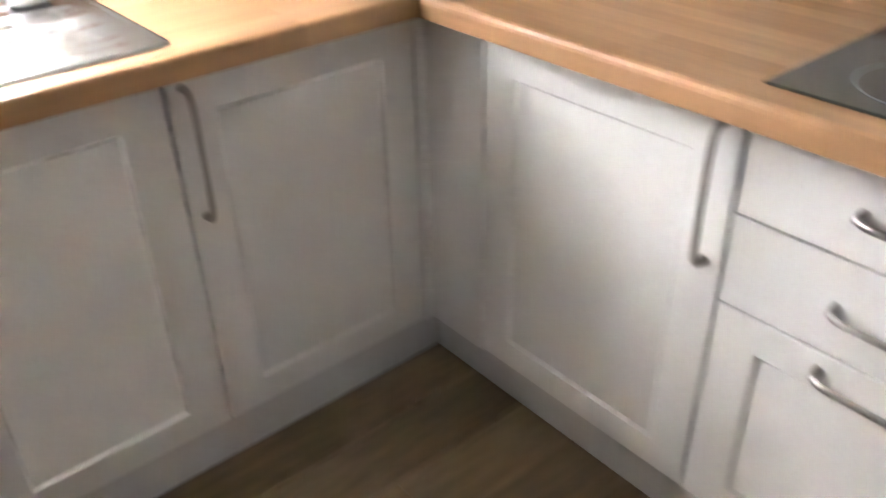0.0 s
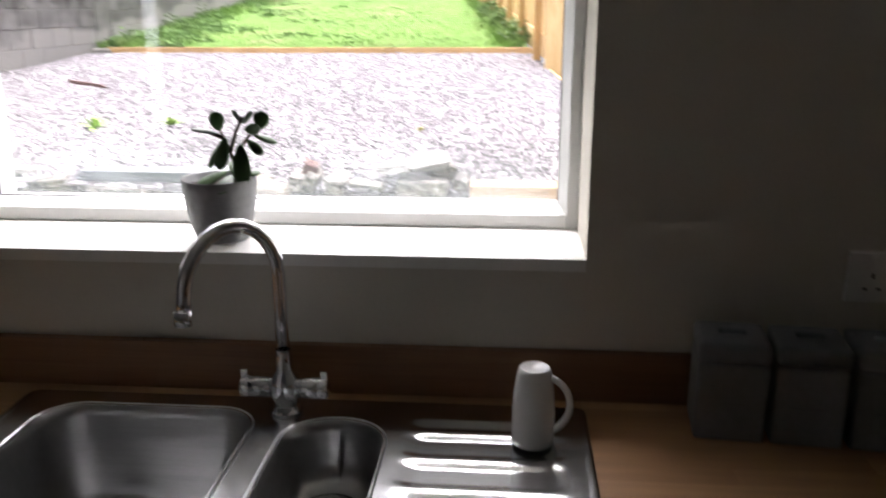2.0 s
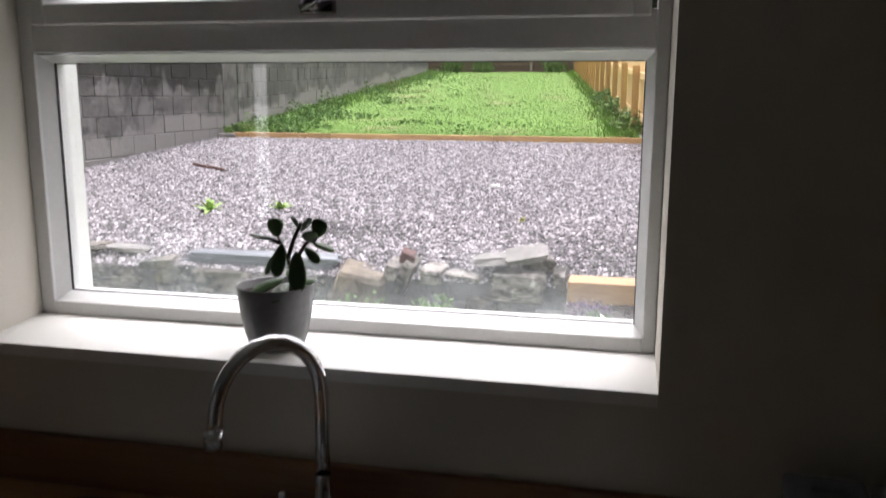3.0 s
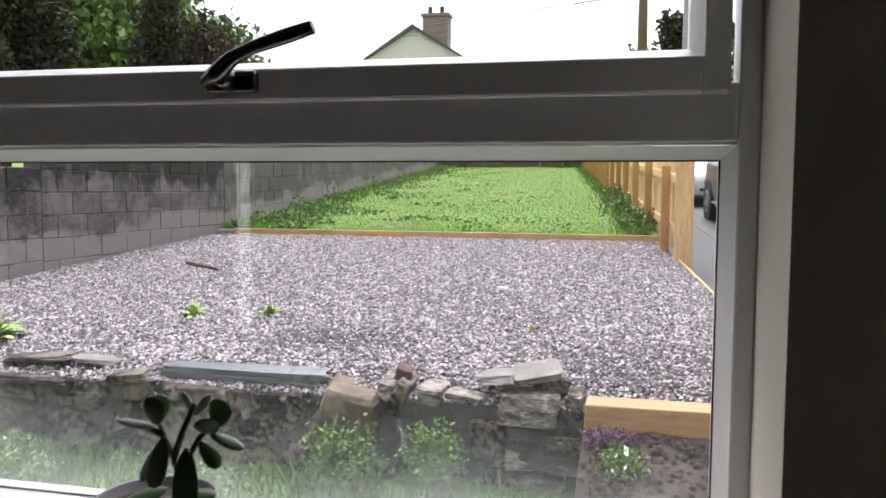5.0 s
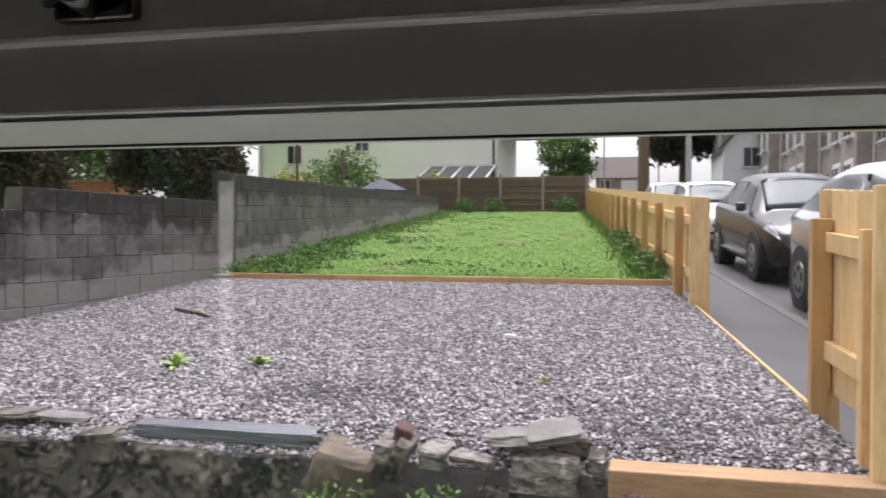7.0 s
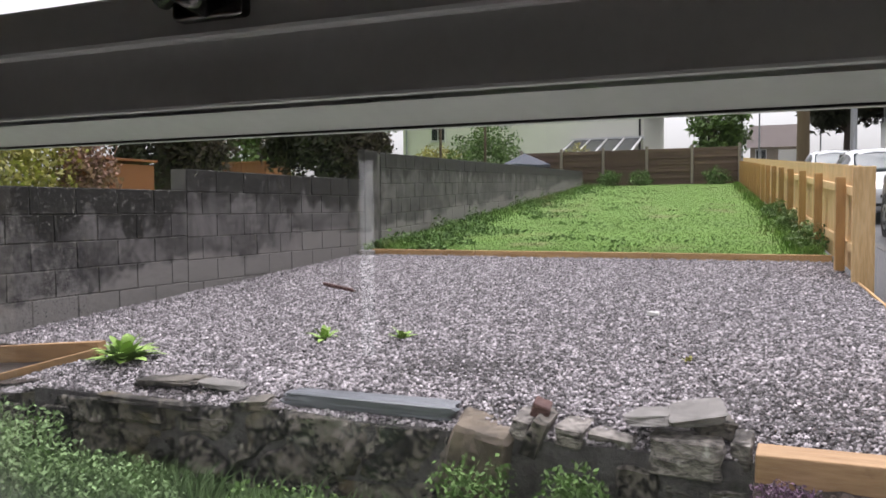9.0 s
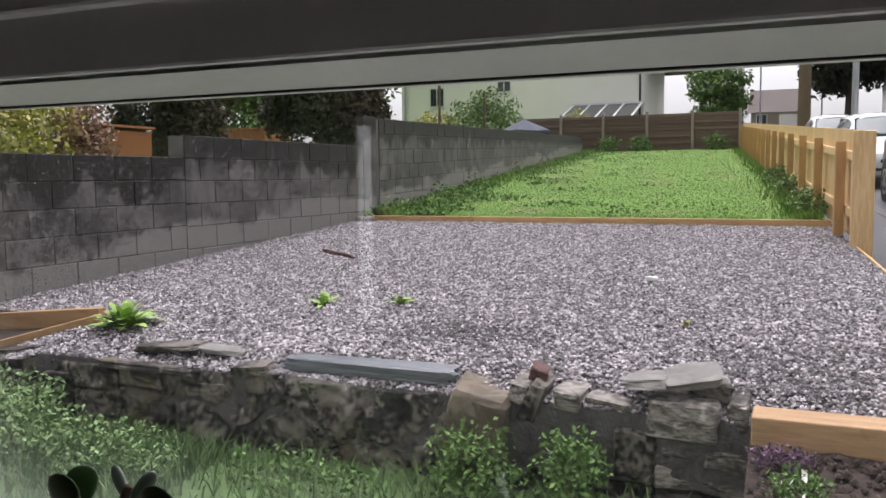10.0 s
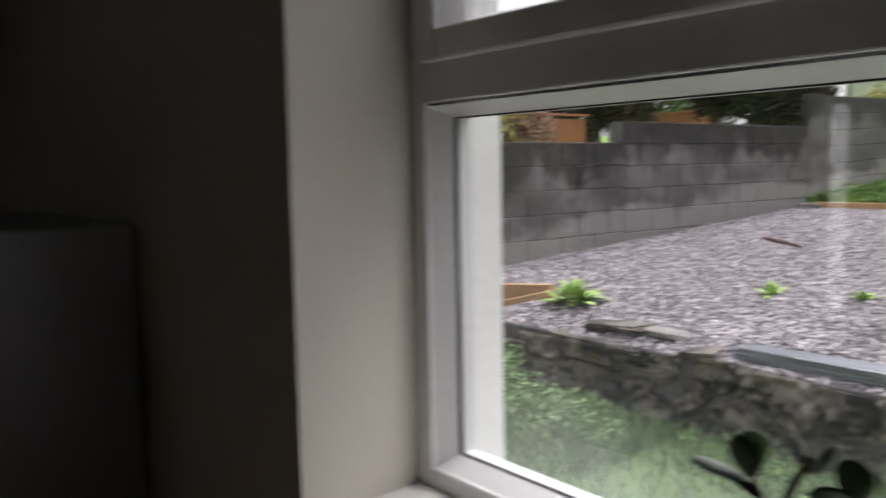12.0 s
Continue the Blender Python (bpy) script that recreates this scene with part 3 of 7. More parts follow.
solid("ceiling", prism([(WEST - 0.2, W_OUT), (WEST - 0.2, NOOK_Y - 0.04), (NOOK_X - 0.12, NOOK_Y - 0.04), (NOOK_X - 0.12, SOUTH - 0.2), (EAST + 0.2, SOUTH - 0.2), (EAST + 0.2, W_OUT)], CEILING, CEILING + 0.15), CEIL, "white painted flat kitchen ceiling", "ceiling", "structure")
floor = solid("floor", prism(PLAN, -0.1, -0.008), FLOORW, "brown oak plank kitchen floor", "floor", "structure")
# white liner of the outer reveal, seen through the glass
bm = box(OP_L, 0.27, SILL_Z - 0.02, OP_L + 0.012, W_OUT + 0.02, HEAD_Z)
box(OP_R - 0.012, 0.27, SILL_Z - 0.02, OP_R, W_OUT + 0.02, HEAD_Z, bm=bm)
solid("trim", bm, RENDERW, "white painted outer window reveal", "window trim", "structure")
solid("window_sill", prism([(OP_L + 0.0275, -0.002), (OP_R, -0.002), (OP_R, 0.21), (OP_L, 0.21), (OP_L, 0.197)], SILL_Z - 0.0215, SILL_Z), SILL, "white painted deep inner window sill", "window sill", "structure")
solid("outer_window_sill", box(OP_L - 0.03, 0.262, SILL_Z - 0.115, OP_R + 0.03, W_OUT + 0.04, SILL_Z - 0.092, 0.006), UPVC, "white plastic outer window sill", "window sill", "structure")

# ---- window: fixed pane below, top-hung sash above ----
window = thing("window_1", "white plastic double-glazed kitchen window, shut top sash", "window", at=((OP_L + OP_R) / 2, 0.23, SILL_Z), kind="structure")
GL, GR, GB, GT = -1.180, -0.037, 1.207, 1.668    # lower glass
UL, UR, UB, UT = -1.143, -0.074, 1.790, 2.075    # upper glass
FY0, FY1 = 0.198, 0.268
TR0, TR1 = 1.686, 1.737                          # transom face
part("frame_jamb", box(OP_L, FY0, SILL_Z, GL - 0.014, FY1, HEAD_Z, 0.003), UPVC, window)
part("frame_jamb", box(GR + 0.014, FY0, SILL_Z, OP_R, FY1, HEAD_Z, 0.003), UPVC, window)
part("frame_bottom", box(GL - 0.014, FY0, SILL_Z, GR + 0.014, FY1, GB - 0.014, 0.003), UPVC, window)
part("frame_top", box(GL - 0.014, FY0, UT + 0.045, GR + 0.014, FY1, HEAD_Z, 0.003), UPVC, window)
part("transom", box(GL - 0.014, FY0, TR0, GR + 0.014, FY1, TR1 + 0.012, 0.003), UPVC, window)


def bead(x0, x1, z0, z1, w, yf, yb, name):
    """Four sloping glazing beads, mitred at the corners."""
    ring = [(x0, z0), (x1, z0), (x1, z1), (x0, z1)]
    outer = [(x0 - w, z0 - w), (x1 + w, z0 - w), (x1 + w, z1 + w), (x0 - w, z1 + w)]
    for i in range(4):
        j = (i + 1) % 4
        b = bmesh.new()
        a = [b.verts.new((p[0], y, p[1])) for p, y in ((outer[i], yf), (outer[j], yf), (ring[j], yb), (ring[i], yb))]
        c = [b.verts.new((p[0], FY1, p[1])) for p in (outer[i], outer[j], ring[j], ring[i])]
        b.faces.new(a)
        b.faces.new(c[::-1])
        for k in range(4):
            b.faces.new((a[k], a[(k + 1) % 4], c[(k + 1) % 4], c[k]))
        bmesh.ops.recalc_face_normals(b, faces=b.faces)
        part(name, b, UPVC, window)


bead(GL, GR, GB, GT, 0.0145, FY0 + 0.006, 0.236, "glazing_bead")
seal = box(GL - 0.001, 0.2365, GB - 0.001, GL + 0.0015, 0.243, GT + 0.001)
for x0, z0, x1, z1 in ((GR - 0.0015, GB - 0.001, GR + 0.001, GT + 0.001), (GL + 0.003, GB - 0.001, GR - 0.003, GB + 0.0015), (GL + 0.003, GT - 0.0015, GR - 0.003, GT + 0.001)):
    box(x0, 0.2365, z0, x1, 0.243, z1, bm=seal)
part("seal", seal, SEAL, window, "black rubber glazing seal")
pane = part("pane", box(GL - 0.003, 0.245, GB - 0.003, GR + 0.003, 0.249, GT + 0.003), HAZED, window, "lower glass pane, hazed by a pale film along its foot")
pane.visible_shadow = False
# opening sash
SX0, SX1, SZ0, SZ1, SY0 = UL - 0.045, UR + 0.041, TR1, UT + 0.052, 0.186
sash = part("sash", box(SX0, SY0, SZ0, UL - 0.013, 0.262, SZ1, 0.004), UPVC, window, "white top-hung opening sash")
part("sash_rail", box(UL - 0.0135, SY0, SZ0, UR + 0.0135, 0.262, UB - 0.013, 0.004), UPVC, sash)
part("sash_rail", box(UL - 0.0135, SY0, UT + 0.013, UR + 0.0135, 0.262, SZ1, 0.004), UPVC, sash)
part("sash_stile", box(UR + 0.013, SY0, SZ0, SX1, 0.262, SZ1, 0.004), UPVC, sash)
bead(UL, UR, UB, UT, 0.0135, SY0 + 0.006, 0.230, "sash_bead")
up = part("sash_pane", box(UL - 0.003, 0.240, UB - 0.003, UR + 0.003, 0.244, UT + 0.003), GLASS, window, "clear upper glass pane")
up.visible_shadow = False
# handle: base block, neck and a lever bent upward
hx, hz = -0.600, 1.760
hb = part("window_handle", box(hx - 0.032, SY0 - 0.016, hz - 0.013, hx + 0.032, SY0, hz + 0.013, 0.005, seg=3), DARKCHROME, window, "dark chrome cranked window handle", True)
part("handle_neck", rod((hx, SY0 - 0.008, hz), (hx, SY0 - 0.045, hz + 0.004), 0.013, 0.011, 16), DARKCHROME, hb, "", True)
part("handle_lever", tube([(hx - 0.018, SY0 - 0.04, hz - 0.004), (hx + 0.002, SY0 - 0.046, hz + 0.007), (hx + 0.02, SY0 - 0.047, hz + 0.022), (hx + 0.045, SY0 - 0.047, hz + 0.033),
                            (hx + 0.085, SY0 - 0.047, hz + 0.044), (hx + 0.118, SY0 - 0.047, hz + 0.053)], [0.008, 0.011, 0.009, 0.008, 0.009, 0.008], 14), DARKCHROME, hb, "", True)

# ---- worktops and units ----
WT, WB, YF, EX = 0.91, 0.87, -0.618, 0.445          # worktop top, underside, front edges
NY, EXD = -0.568, 0.495                             # door faces
PLN, PLE = -0.51, 0.553                             # plinth faces
LEFT = -1.72


PROFILE = [(0, WB), (0, WB + 0.008), (0, WT - 0.012), (-0.0012, WT - 0.0065), (-0.0045, WT - 0.0022), (-0.012, WT)]   # rounded front edge: outward, height

SK_L, SK_R, SK_F, SK_B = -0.985, 0.006, -0.568, -0.050   # sink rim
BOWL = (-0.920, -0.548, -0.505, -0.098, 0.19)
HALF = (-0.490, -0.322, -0.445, -0.122, 0.105)
def edge_strip(b, p0, p1, out):
    """The rounded front edge from p0 to p1, outward along out."""
    ends = [[b.verts.new((p[0] + out[0] * o, p[1] + out[1] * o, z)) for o, z in PROFILE] for p in (p0, p1)]
    for k in range(len(PROFILE) - 1):
        b.faces.new((ends[0][k], ends[0][k + 1], ends[1][k + 1], ends[1][k]))
    lows = [b.verts.new((p[0] - out[0] * 0.012, p[1] - out[1] * 0.012, WB)) for p in (p0, p1)]
    b.faces.new((ends[0][0], ends[1][0], lows[1], lows[0]))
    for e_, l_ in zip(ends, lows):
        b.faces.new(e_ + [l_])


# north worktop: one plate with a cut-out for the sink
b = bmesh.new()
X1 = EX + 0.012
plan = [(LEFT, YF + 0.012), (X1, YF + 0.012), (X1, -0.002), (LEFT, -0.002)]
hole = [(SK_L + 0.02, SK_F + 0.02), (SK_R - 0.02, SK_F + 0.02), (SK_R - 0.02, SK_B - 0.02), (SK_L + 0.02, SK_B - 0.02)]
levels = [[[b.verts.new((x, y, z)) for x, y in loop] for loop in (plan, hole)] for z in (WT, WB)]
for k in range(4):
    q = (k + 1) % 4
    b.faces.new((levels[0][0][k], levels[0][0][q], levels[0][1][q], levels[0][1][k]))
    b.faces.new((levels[1][0][q], levels[1][0][k], levels[1][1][k], levels[1][1][q]))
    b.faces.new((levels[0][1][k], levels[0][1][q], levels[1][1][q], levels[1][1][k]))
    b.faces.new((levels[1][0][k], levels[1][0][q], levels[0][0][q], levels[0][0][k]))
bmesh.ops.recalc_face_normals(b, faces=b.faces)
top = solid("worktop", b, WOODX, "beech-look wooden worktop holding the inset sink", "worktop")
b = bmesh.new()
edge_strip(b, (LEFT, YF), (X1, YF), (0, -1))
bmesh.ops.recalc_face_normals(b, faces=b.faces)
part("front_edge", b, WOODX, top, "rounded front edge")
b = box(EX + 0.012, -2.55, WB, EAST - 0.002, YF + 0.0115, WT)
top = solid("worktop", b, WOODY, "beech-look wooden worktop holding the black hob", "worktop")
b = bmesh.new()
edge_strip(b, (EX, -2.55), (EX, YF + 0.0115), (-1, 0))
bmesh.ops.recalc_face_normals(b, faces=b.faces)
part("front_edge", b, WOODY, top, "rounded front edge")
b = box(EX + 0.0122, YF + 0.0118, WB, EAST - 0.002, -0.002, WT)
solid("worktop", b, WOODX, "beech-look wooden worktop corner piece under the kettle", "worktop")
solid("upstand", box(LEFT, -0.020, WT, EAST - 0.022, -0.001, WT + 0.092, 0.002), WOODUP, "brown wooden worktop upstand along the wall", "upstand", "structure")
solid("upstand", box(EAST - 0.021, -2.55, WT, EAST - 0.001, -0.002, WT + 0.092, 0.002), WOODUP, "brown wooden worktop upstand along the wall", "upstand", "structure")
solid("plinth", box(LEFT, PLN, 0.0, PLE, PLN + 0.016, 0.145, 0.001), PLINTH, "white kitchen plinth board on the floor", "plinth", "structure")
solid("plinth", box(PLE, -2.55, 0.0, PLE + 0.016, PLN - 0.0, 0.145, 0.001), PLINTH, "white kitchen plinth board on the floor", "plinth", "structure")


def shaker(u0, u1, z0, z1, stile=0.075, top=0.062, panel=True):
    """A framed door leaf in its own plane: u along, v out (0 is the face), z up."""
    b = bmesh.new()
    t = 0.019
    if not panel:
        return box(u0, 0, z0, u1, t, z1, 0.0015, bm=b)
    rings = []
    for du, dz, v in ((0, 0, t), (0, 0, 0.002), (0.002, 0.002, 0), (stile, top, 0), (stile + 0.001, top + 0.001, 0.001), (stile + 0.007, top + 0.007, 0.006)):
        rings.append([b.verts.new((p, v, q)) for p, q in ((u0 + du, z0 + dz), (u1 - du, z0 + dz), (u1 - du, z1 - dz), (u0 + du, z1 - dz))])
    for p, q in zip(rings, rings[1:]):
        for k in range(4):
            b.faces.new((p[k], p[(k + 1) % 4], q[(k + 1) % 4], q[k]))
    b.faces.new(rings[-1])
    b.faces.new(rings[0][::-1])
    bmesh.ops.recalc_face_normals(b, faces=b.faces)
    return b


def bow_handle(length, turn):
    """A bowed bridge handle, its length along z, standing out to -v on two flared feet."""
    b = bmesh.new()
    rings = []
    h = length / 2
    path = [(0.0, -h + 0.004, 0.0085, 0.0075), (-0.012, -h + 0.004, 0.0065, 0.006), (-0.022, -h + 0.006, 0.006, 0.0055), (-0.0295, -h + 0.016, 0.006, 0.0045), (-0.032, -h + 0.034, 0.006, 0.004)]
    path += [(-0.0335, 0.0, 0.0055, 0.0038)] + [(v, -z, w, d) for v, z, w, d in path[::-1]]
    for i, (v, z, w, d) in enumerate(path):
        v0, z0, v1, z1 = *path[max(i - 1, 0)][:2], *path[min(i + 1, len(path) - 1)][:2]
        ln = math.hypot(v1 - v0, z1 - z0)
        nv, nz = -(z1 - z0) / ln, (v1 - v0) / ln
        rings.append([b.verts.new((w * math.cos(a * math.pi / 5), v + nv * d * math.sin(a * math.pi / 5), z + nz * d * math.sin(a * math.pi / 5))) for a in range(10)])
    for p, q in zip(rings, rings[1:]):
        for k in range(10):
            b.faces.new((p[k], p[(k + 1) % 10], q[(k + 1) % 10], q[k]))
    b.faces.new(rings[0])
    b.faces.new(rings[-1][::-1])
    bmesh.ops.recalc_face_normals(b, faces=b.faces)
    if turn:
        bmesh.ops.transform(b, verts=b.verts, matrix=Matrix.Rotation(radians(90), 4, "Y"))
    return b


def unit(facing, u0, u1, leaves, label, group="kitchen base units"):
    """A base unit: carcass, leaves with handles. facing N: u is x; facing E: u is -y."""
    if facing == "N":
        m = Matrix.Translation((0, NY, 0))
        body = box(u0, NY + 0.021, 0.146, u1, -0.03, 0.70 if -0.95 < u0 < -0.1 else WB - 0.001)
        base = ((u0 + u1) / 2, -0.3, 0.146)
    else:
        m = Matrix(((0, 1, 0, EXD), (-1, 0, 0, 0), (0, 0, 1, 0), (0, 0, 0, 1)))
        body = box(EXD + 0.021, -u1, 0.146, EAST - 0.03, -u0, WB - 0.001)
        base = (0.8, -(u0 + u1) / 2, 0.146)
    t = thing("base_unit", label, "kitchen cabinet", group, base)
    part("carcass", body, DOOR, t)
    for kind, a, c, z0, z1, h in leaves:
        bb = shaker(a + 0.003, c - 0.003, z0 + 0.002, z1 - 0.002, panel=kind != "flat")
        bmesh.ops.transform(bb, verts=bb.verts, matrix=m)
        leaf = part("drawer_front" if kind in ("flat", "drawer") else "door", bb, DOOR, t)
        if h:
            hu, hz_, ln, turn = h
            hbm = bow_handle(ln, turn)
            bmesh.ops.transform(hbm, verts=hbm.verts, matrix=m @ Matrix.Translation((hu, 0, hz_)))
            part("handle", hbm, NICKEL, leaf, "brushed nickel bow handle", True)
    return t


D0, D1 = 0.15, 0.858
unit("N", -0.027, 0.47, [("door", -0.027, 0.47, D0, D1, (0.003, 0.725, 0.24, False))], "white shaker corner base unit under the worktop")
unit("N", -0.477, -0.027, [("door", -0.477, -0.027, D0, D1, (-0.445, 0.73, 0.24, False))], "white shaker base unit under the sink drainer")
unit("N", -0.927, -0.477, [("door", -0.927, -0.477, D0, D1, (-0.512, 0.73, 0.24, False))], "white shaker base unit under the sink")
unit("N", -1.377, -0.927, [("door", -1.377, -0.927, D0, D1, (-1.342, 0.73, 0.24, False))], "white shaker base unit under the worktop")
unit("N", LEFT, -1.377, [("door", LEFT, -1.377, D0, D1, (-1.412, 0.73, 0.24, False))], "narrow white shaker base unit beside the fridge")
solid("corner_filler", box(0.471, NY, 0.146, EXD + 0.019, NY + 0.019, WB - 0.001), DOOR, "white cabinet corner filler panel", "filler panel", "structure")
solid("corner_filler", box(EXD, -0.733, 0.146, EXD + 0.019, NY - 0.001, WB - 0.001), DOOR, "white cabinet corner filler panel", "filler panel", "structure")
unit("E", 0.735, 1.26, [("door", 0.735, 1.26, D0, D1, (1.228, 0.737, 0.235, False))], "white shaker corner base unit with a tall door")
unit("E", 1.26, 1.86, [("flat", 1.26, 1.86, 0.72, D1, (1.56, 0.79, 0.26, True)), ("flat", 1.26, 1.86, 0.567, 0.72, (1.56, 0.645, 0.26, True)), ("drawer", 1.26, 1.86, D0, 0.567, (1.56, 0.535, 0.26, True))],
     "white three-drawer base unit under the hob")
unit("E", 1.86, 2.46, [("door", 1.86, 2.46, D0, D1, (1.9, 0.742, 0.215, False))], "white shaker base unit at the run's end")

hob = thing("hob", "black glass hob let into the wooden worktop", "hob", at=(0.75, -1.56, WT))
part("glass_plate", box(0.505, -1.85, WT, 1.02, -1.262, WT + 0.005, 0.002), HOB, hob)
for cx, cy, r in ((0.63, -1.42, 0.09), (0.63, -1.70, 0.075), (0.88, -1.42, 0.075), (0.88, -1.70, 0.09)):
    part("cooking_zone", lathe([(r, 0), (r, 0.0008), (r - 0.003, 0.0008), (r - 0.003, 0)], (cx, cy, WT + 0.0048), 40), GREYTIN, hob)

# ---- sink ----
sink = thing("sink", "stainless steel one-and-a-half bowl sink with ribbed drainer", "sink", at=(-0.49, -0.31, WT))
RIMZ = WT + 0.004


def rounded(x0, x1, y0, y1, r, n=6):
    pts = []
    for cx, cy, a0 in ((x1 - r, y1 - r, 0), (x0 + r, y1 - r, 90), (x0 + r, y0 + r, 180), (x1 - r, y0 + r, 270)):
        for i in range(n + 1):
            a = radians(a0 + 90 * i / n)
            pts.append((cx + r * math.cos(a), cy + r * math.sin(a)))
    return pts


def ring_mesh(rings, close=True):
    b = bmesh.new()
    vs = [[b.verts.new(p) for p in ring] for ring in rings]
    k = len(vs[0])
    for a, c in zip(vs, vs[1:]):
        for i in range(k):
            b.faces.new((a[i], a[(i + 1) % k], c[(i + 1) % k], c[i]))
    if close:
        b.faces.new(vs[-1])
    bmesh.ops.recalc_face_normals(b, faces=b.faces)
    return b


def bowl(spec, r):
    x0, x1, y0, y1, d = spec
    rings = []
    for inset, z, rr in ((-0.006, RIMZ + 0.0015, r + 0.006), (0.0, RIMZ - 0.001, r), (0.006, RIMZ - 0.02, r), (0.012, RIMZ - d * 0.72, r), (0.018, RIMZ - d * 0.86, r - 0.004), (0.030, RIMZ - d * 0.95, r - 0.012), (0.048, RIMZ - d * 0.985, max(r - 0.026, 0.012)), (0.068, RIMZ - d, max(r - 0.044, 0.008))):
        rings.append([(x, y, z) for x, y in rounded(x0 + inset, x1 - inset, y0 + inset, y1 - inset, rr, 8)])
    return ring_mesh(rings)


part("bowl", bowl(BOWL, 0.07), BOWLSTEEL, sink, "deep main bowl", True)
half = part("half_bowl", bowl(HALF, 0.078), BOWLSTEEL, sink, "small oval half bowl", True)
wc = ((HALF[0] + HALF[1]) / 2, -0.232, RIMZ - HALF[4])
part("waste_ring", lathe([(0.050, 0.001), (0.049, 0.003), (0.042, 0.003), (0.041, 0.001)], wc, 32), DARKPLASTIC, half, "dark waste seal")
part("waste_strainer", lathe([(0.043, 0.002), (0.040, 0.006), (0.030, 0.004), (0.026, 0.001), (0.012, 0.001), (0.011, 0.009), (0.0005, 0.010)], wc, 32), CHROME, half, "chrome basket waste strainer", True)
for i in range(10):
    a = 2 * math.pi * i / 10
    part("strainer_slot", box(-0.009, -0.0016, 0.0012, 0.009, 0.0016, 0.0022, m=Matrix.Translation(wc) @ Matrix.Rotation(a, 4, "Z") @ Matrix.Translation((0.019, 0, 0.001))), SEAL, half)
# flat deck pieces around the bowls and the raised outer rim
deck = bmesh.new()
zt = RIMZ
for x0, x1, y0, y1 in ((SK_L + 0.01, BOWL[0] + 0.002, SK_F + 0.01, SK_B - 0.01), (BOWL[0] + 0.002, HALF[1], SK_F + 0.01, BOWL[2] - 0.0), (BOWL[0] + 0.002, HALF[1], BOWL[3], SK_B - 0.01),
                       (BOWL[1] - 0.002, HALF[0] + 0.002, BOWL[2], BOWL[3]), (HALF[0] + 0.002, HALF[1], BOWL[2], HALF[2]), (HALF[0] + 0.002, HALF[1], HALF[3], BOWL[3])):
    box(x0, y0, zt - 0.003, x1, y1, zt, bm=deck)
for spec, r in ((BOWL, 0.07), (HALF, 0.078)):          # corner webs between square deck and round bowl
    x0, x1, y0, y1, d = spec
    for cx, cy, sx, sy in ((x1, y1, 1, 1), (x0, y1, -1, 1), (x0, y0, -1, -1), (x1, y0, 1, -1)):
        arc = [(cx - sx * r + sx * r * math.cos(radians(a)), cy - sy * r + sy * r * math.sin(radians(a))) for a in range(0, 91, 10)]
        cv = deck.verts.new((cx, cy, zt))
        av = [deck.verts.new((x, y, zt)) for x, y in arc]
        for p, q in zip(av, av[1:]):
            deck.faces.new((cv, p, q) if sx * sy > 0 else (cv, q, p))
part("deck", deck, STEEL, sink)
rim = ring_mesh([[(x, y, z) for x, y in rounded(SK_L + i, SK_R - i, SK_F + i, SK_B - i, 0.02, 5)] for i, z in ((0, WT + 0.0005), (0.002, WT + 0.005), (0.009, WT + 0.0065), (0.016, WT + 0.0035), (0.02, zt))], close=False)
part("rim", rim, STEEL, sink, "", True)
# drainer: gently sunk plate with raised ribs
DX0, DX1 = HALF[1], SK_R - 0.01
b = bmesh.new()
nx, ny = 40, 120
gv = []
for j in range(ny + 1):
    y = SK_F + 0.01 + (SK_B - SK_F - 0.02) * j / ny
    row = []
    for i in range(nx + 1):
        x = DX0 + (DX1 - DX0) * i / nx
        u = (y - (SK_F + 0.085)) / 0.083
        inside = -0.4 < u < 4.4
        fade = min(max((x - DX0 - 0.03) / 0.03, 0), 1) * min(max((DX1 - 0.03 - x) / 0.05, 0), 1)
        rib = max(0.0, math.cos(2 * math.pi * u)) ** 1.2 if inside else 0
        dip = fade * min(max((u + 0.5) / 0.3, 0), 1) * min(max((4.5 - u) / 0.3, 0), 1)
        row.append(b.verts.new((x, y, zt - 0.007 * dip + 0.006 * rib * fade)))
    gv.append(row)
for j in range(ny):
    for i in range(nx):
        b.faces.new((gv[j][i], gv[j][i + 1], gv[j + 1][i + 1], gv[j + 1][i]))
part("drainer", b, STEEL, sink, "ribbed draining board", True)

# ---- tap ----
TX, TY = -0.503, -0.100
tap = thing("mixer_tap", "chrome swan-neck mixer tap with two side levers", "tap", at=(TX, TY, zt))
part("base_ring", lathe([(0.0, 0.0), (0.027, 0.0), (0.027, 0.006), (0.022, 0.012), (0.019, 0.016)], (TX, TY, zt), 28), CHROME, tap, "", True)
part("body", lathe([(0.019, 0.012), (0.022, 0.022), (0.026, 0.034), (0.027, 0.05), (0.023, 0.066), (0.015, 0.078), (0.0125, 0.115)], (TX, TY, zt), 28), CHROME, tap, "", True)
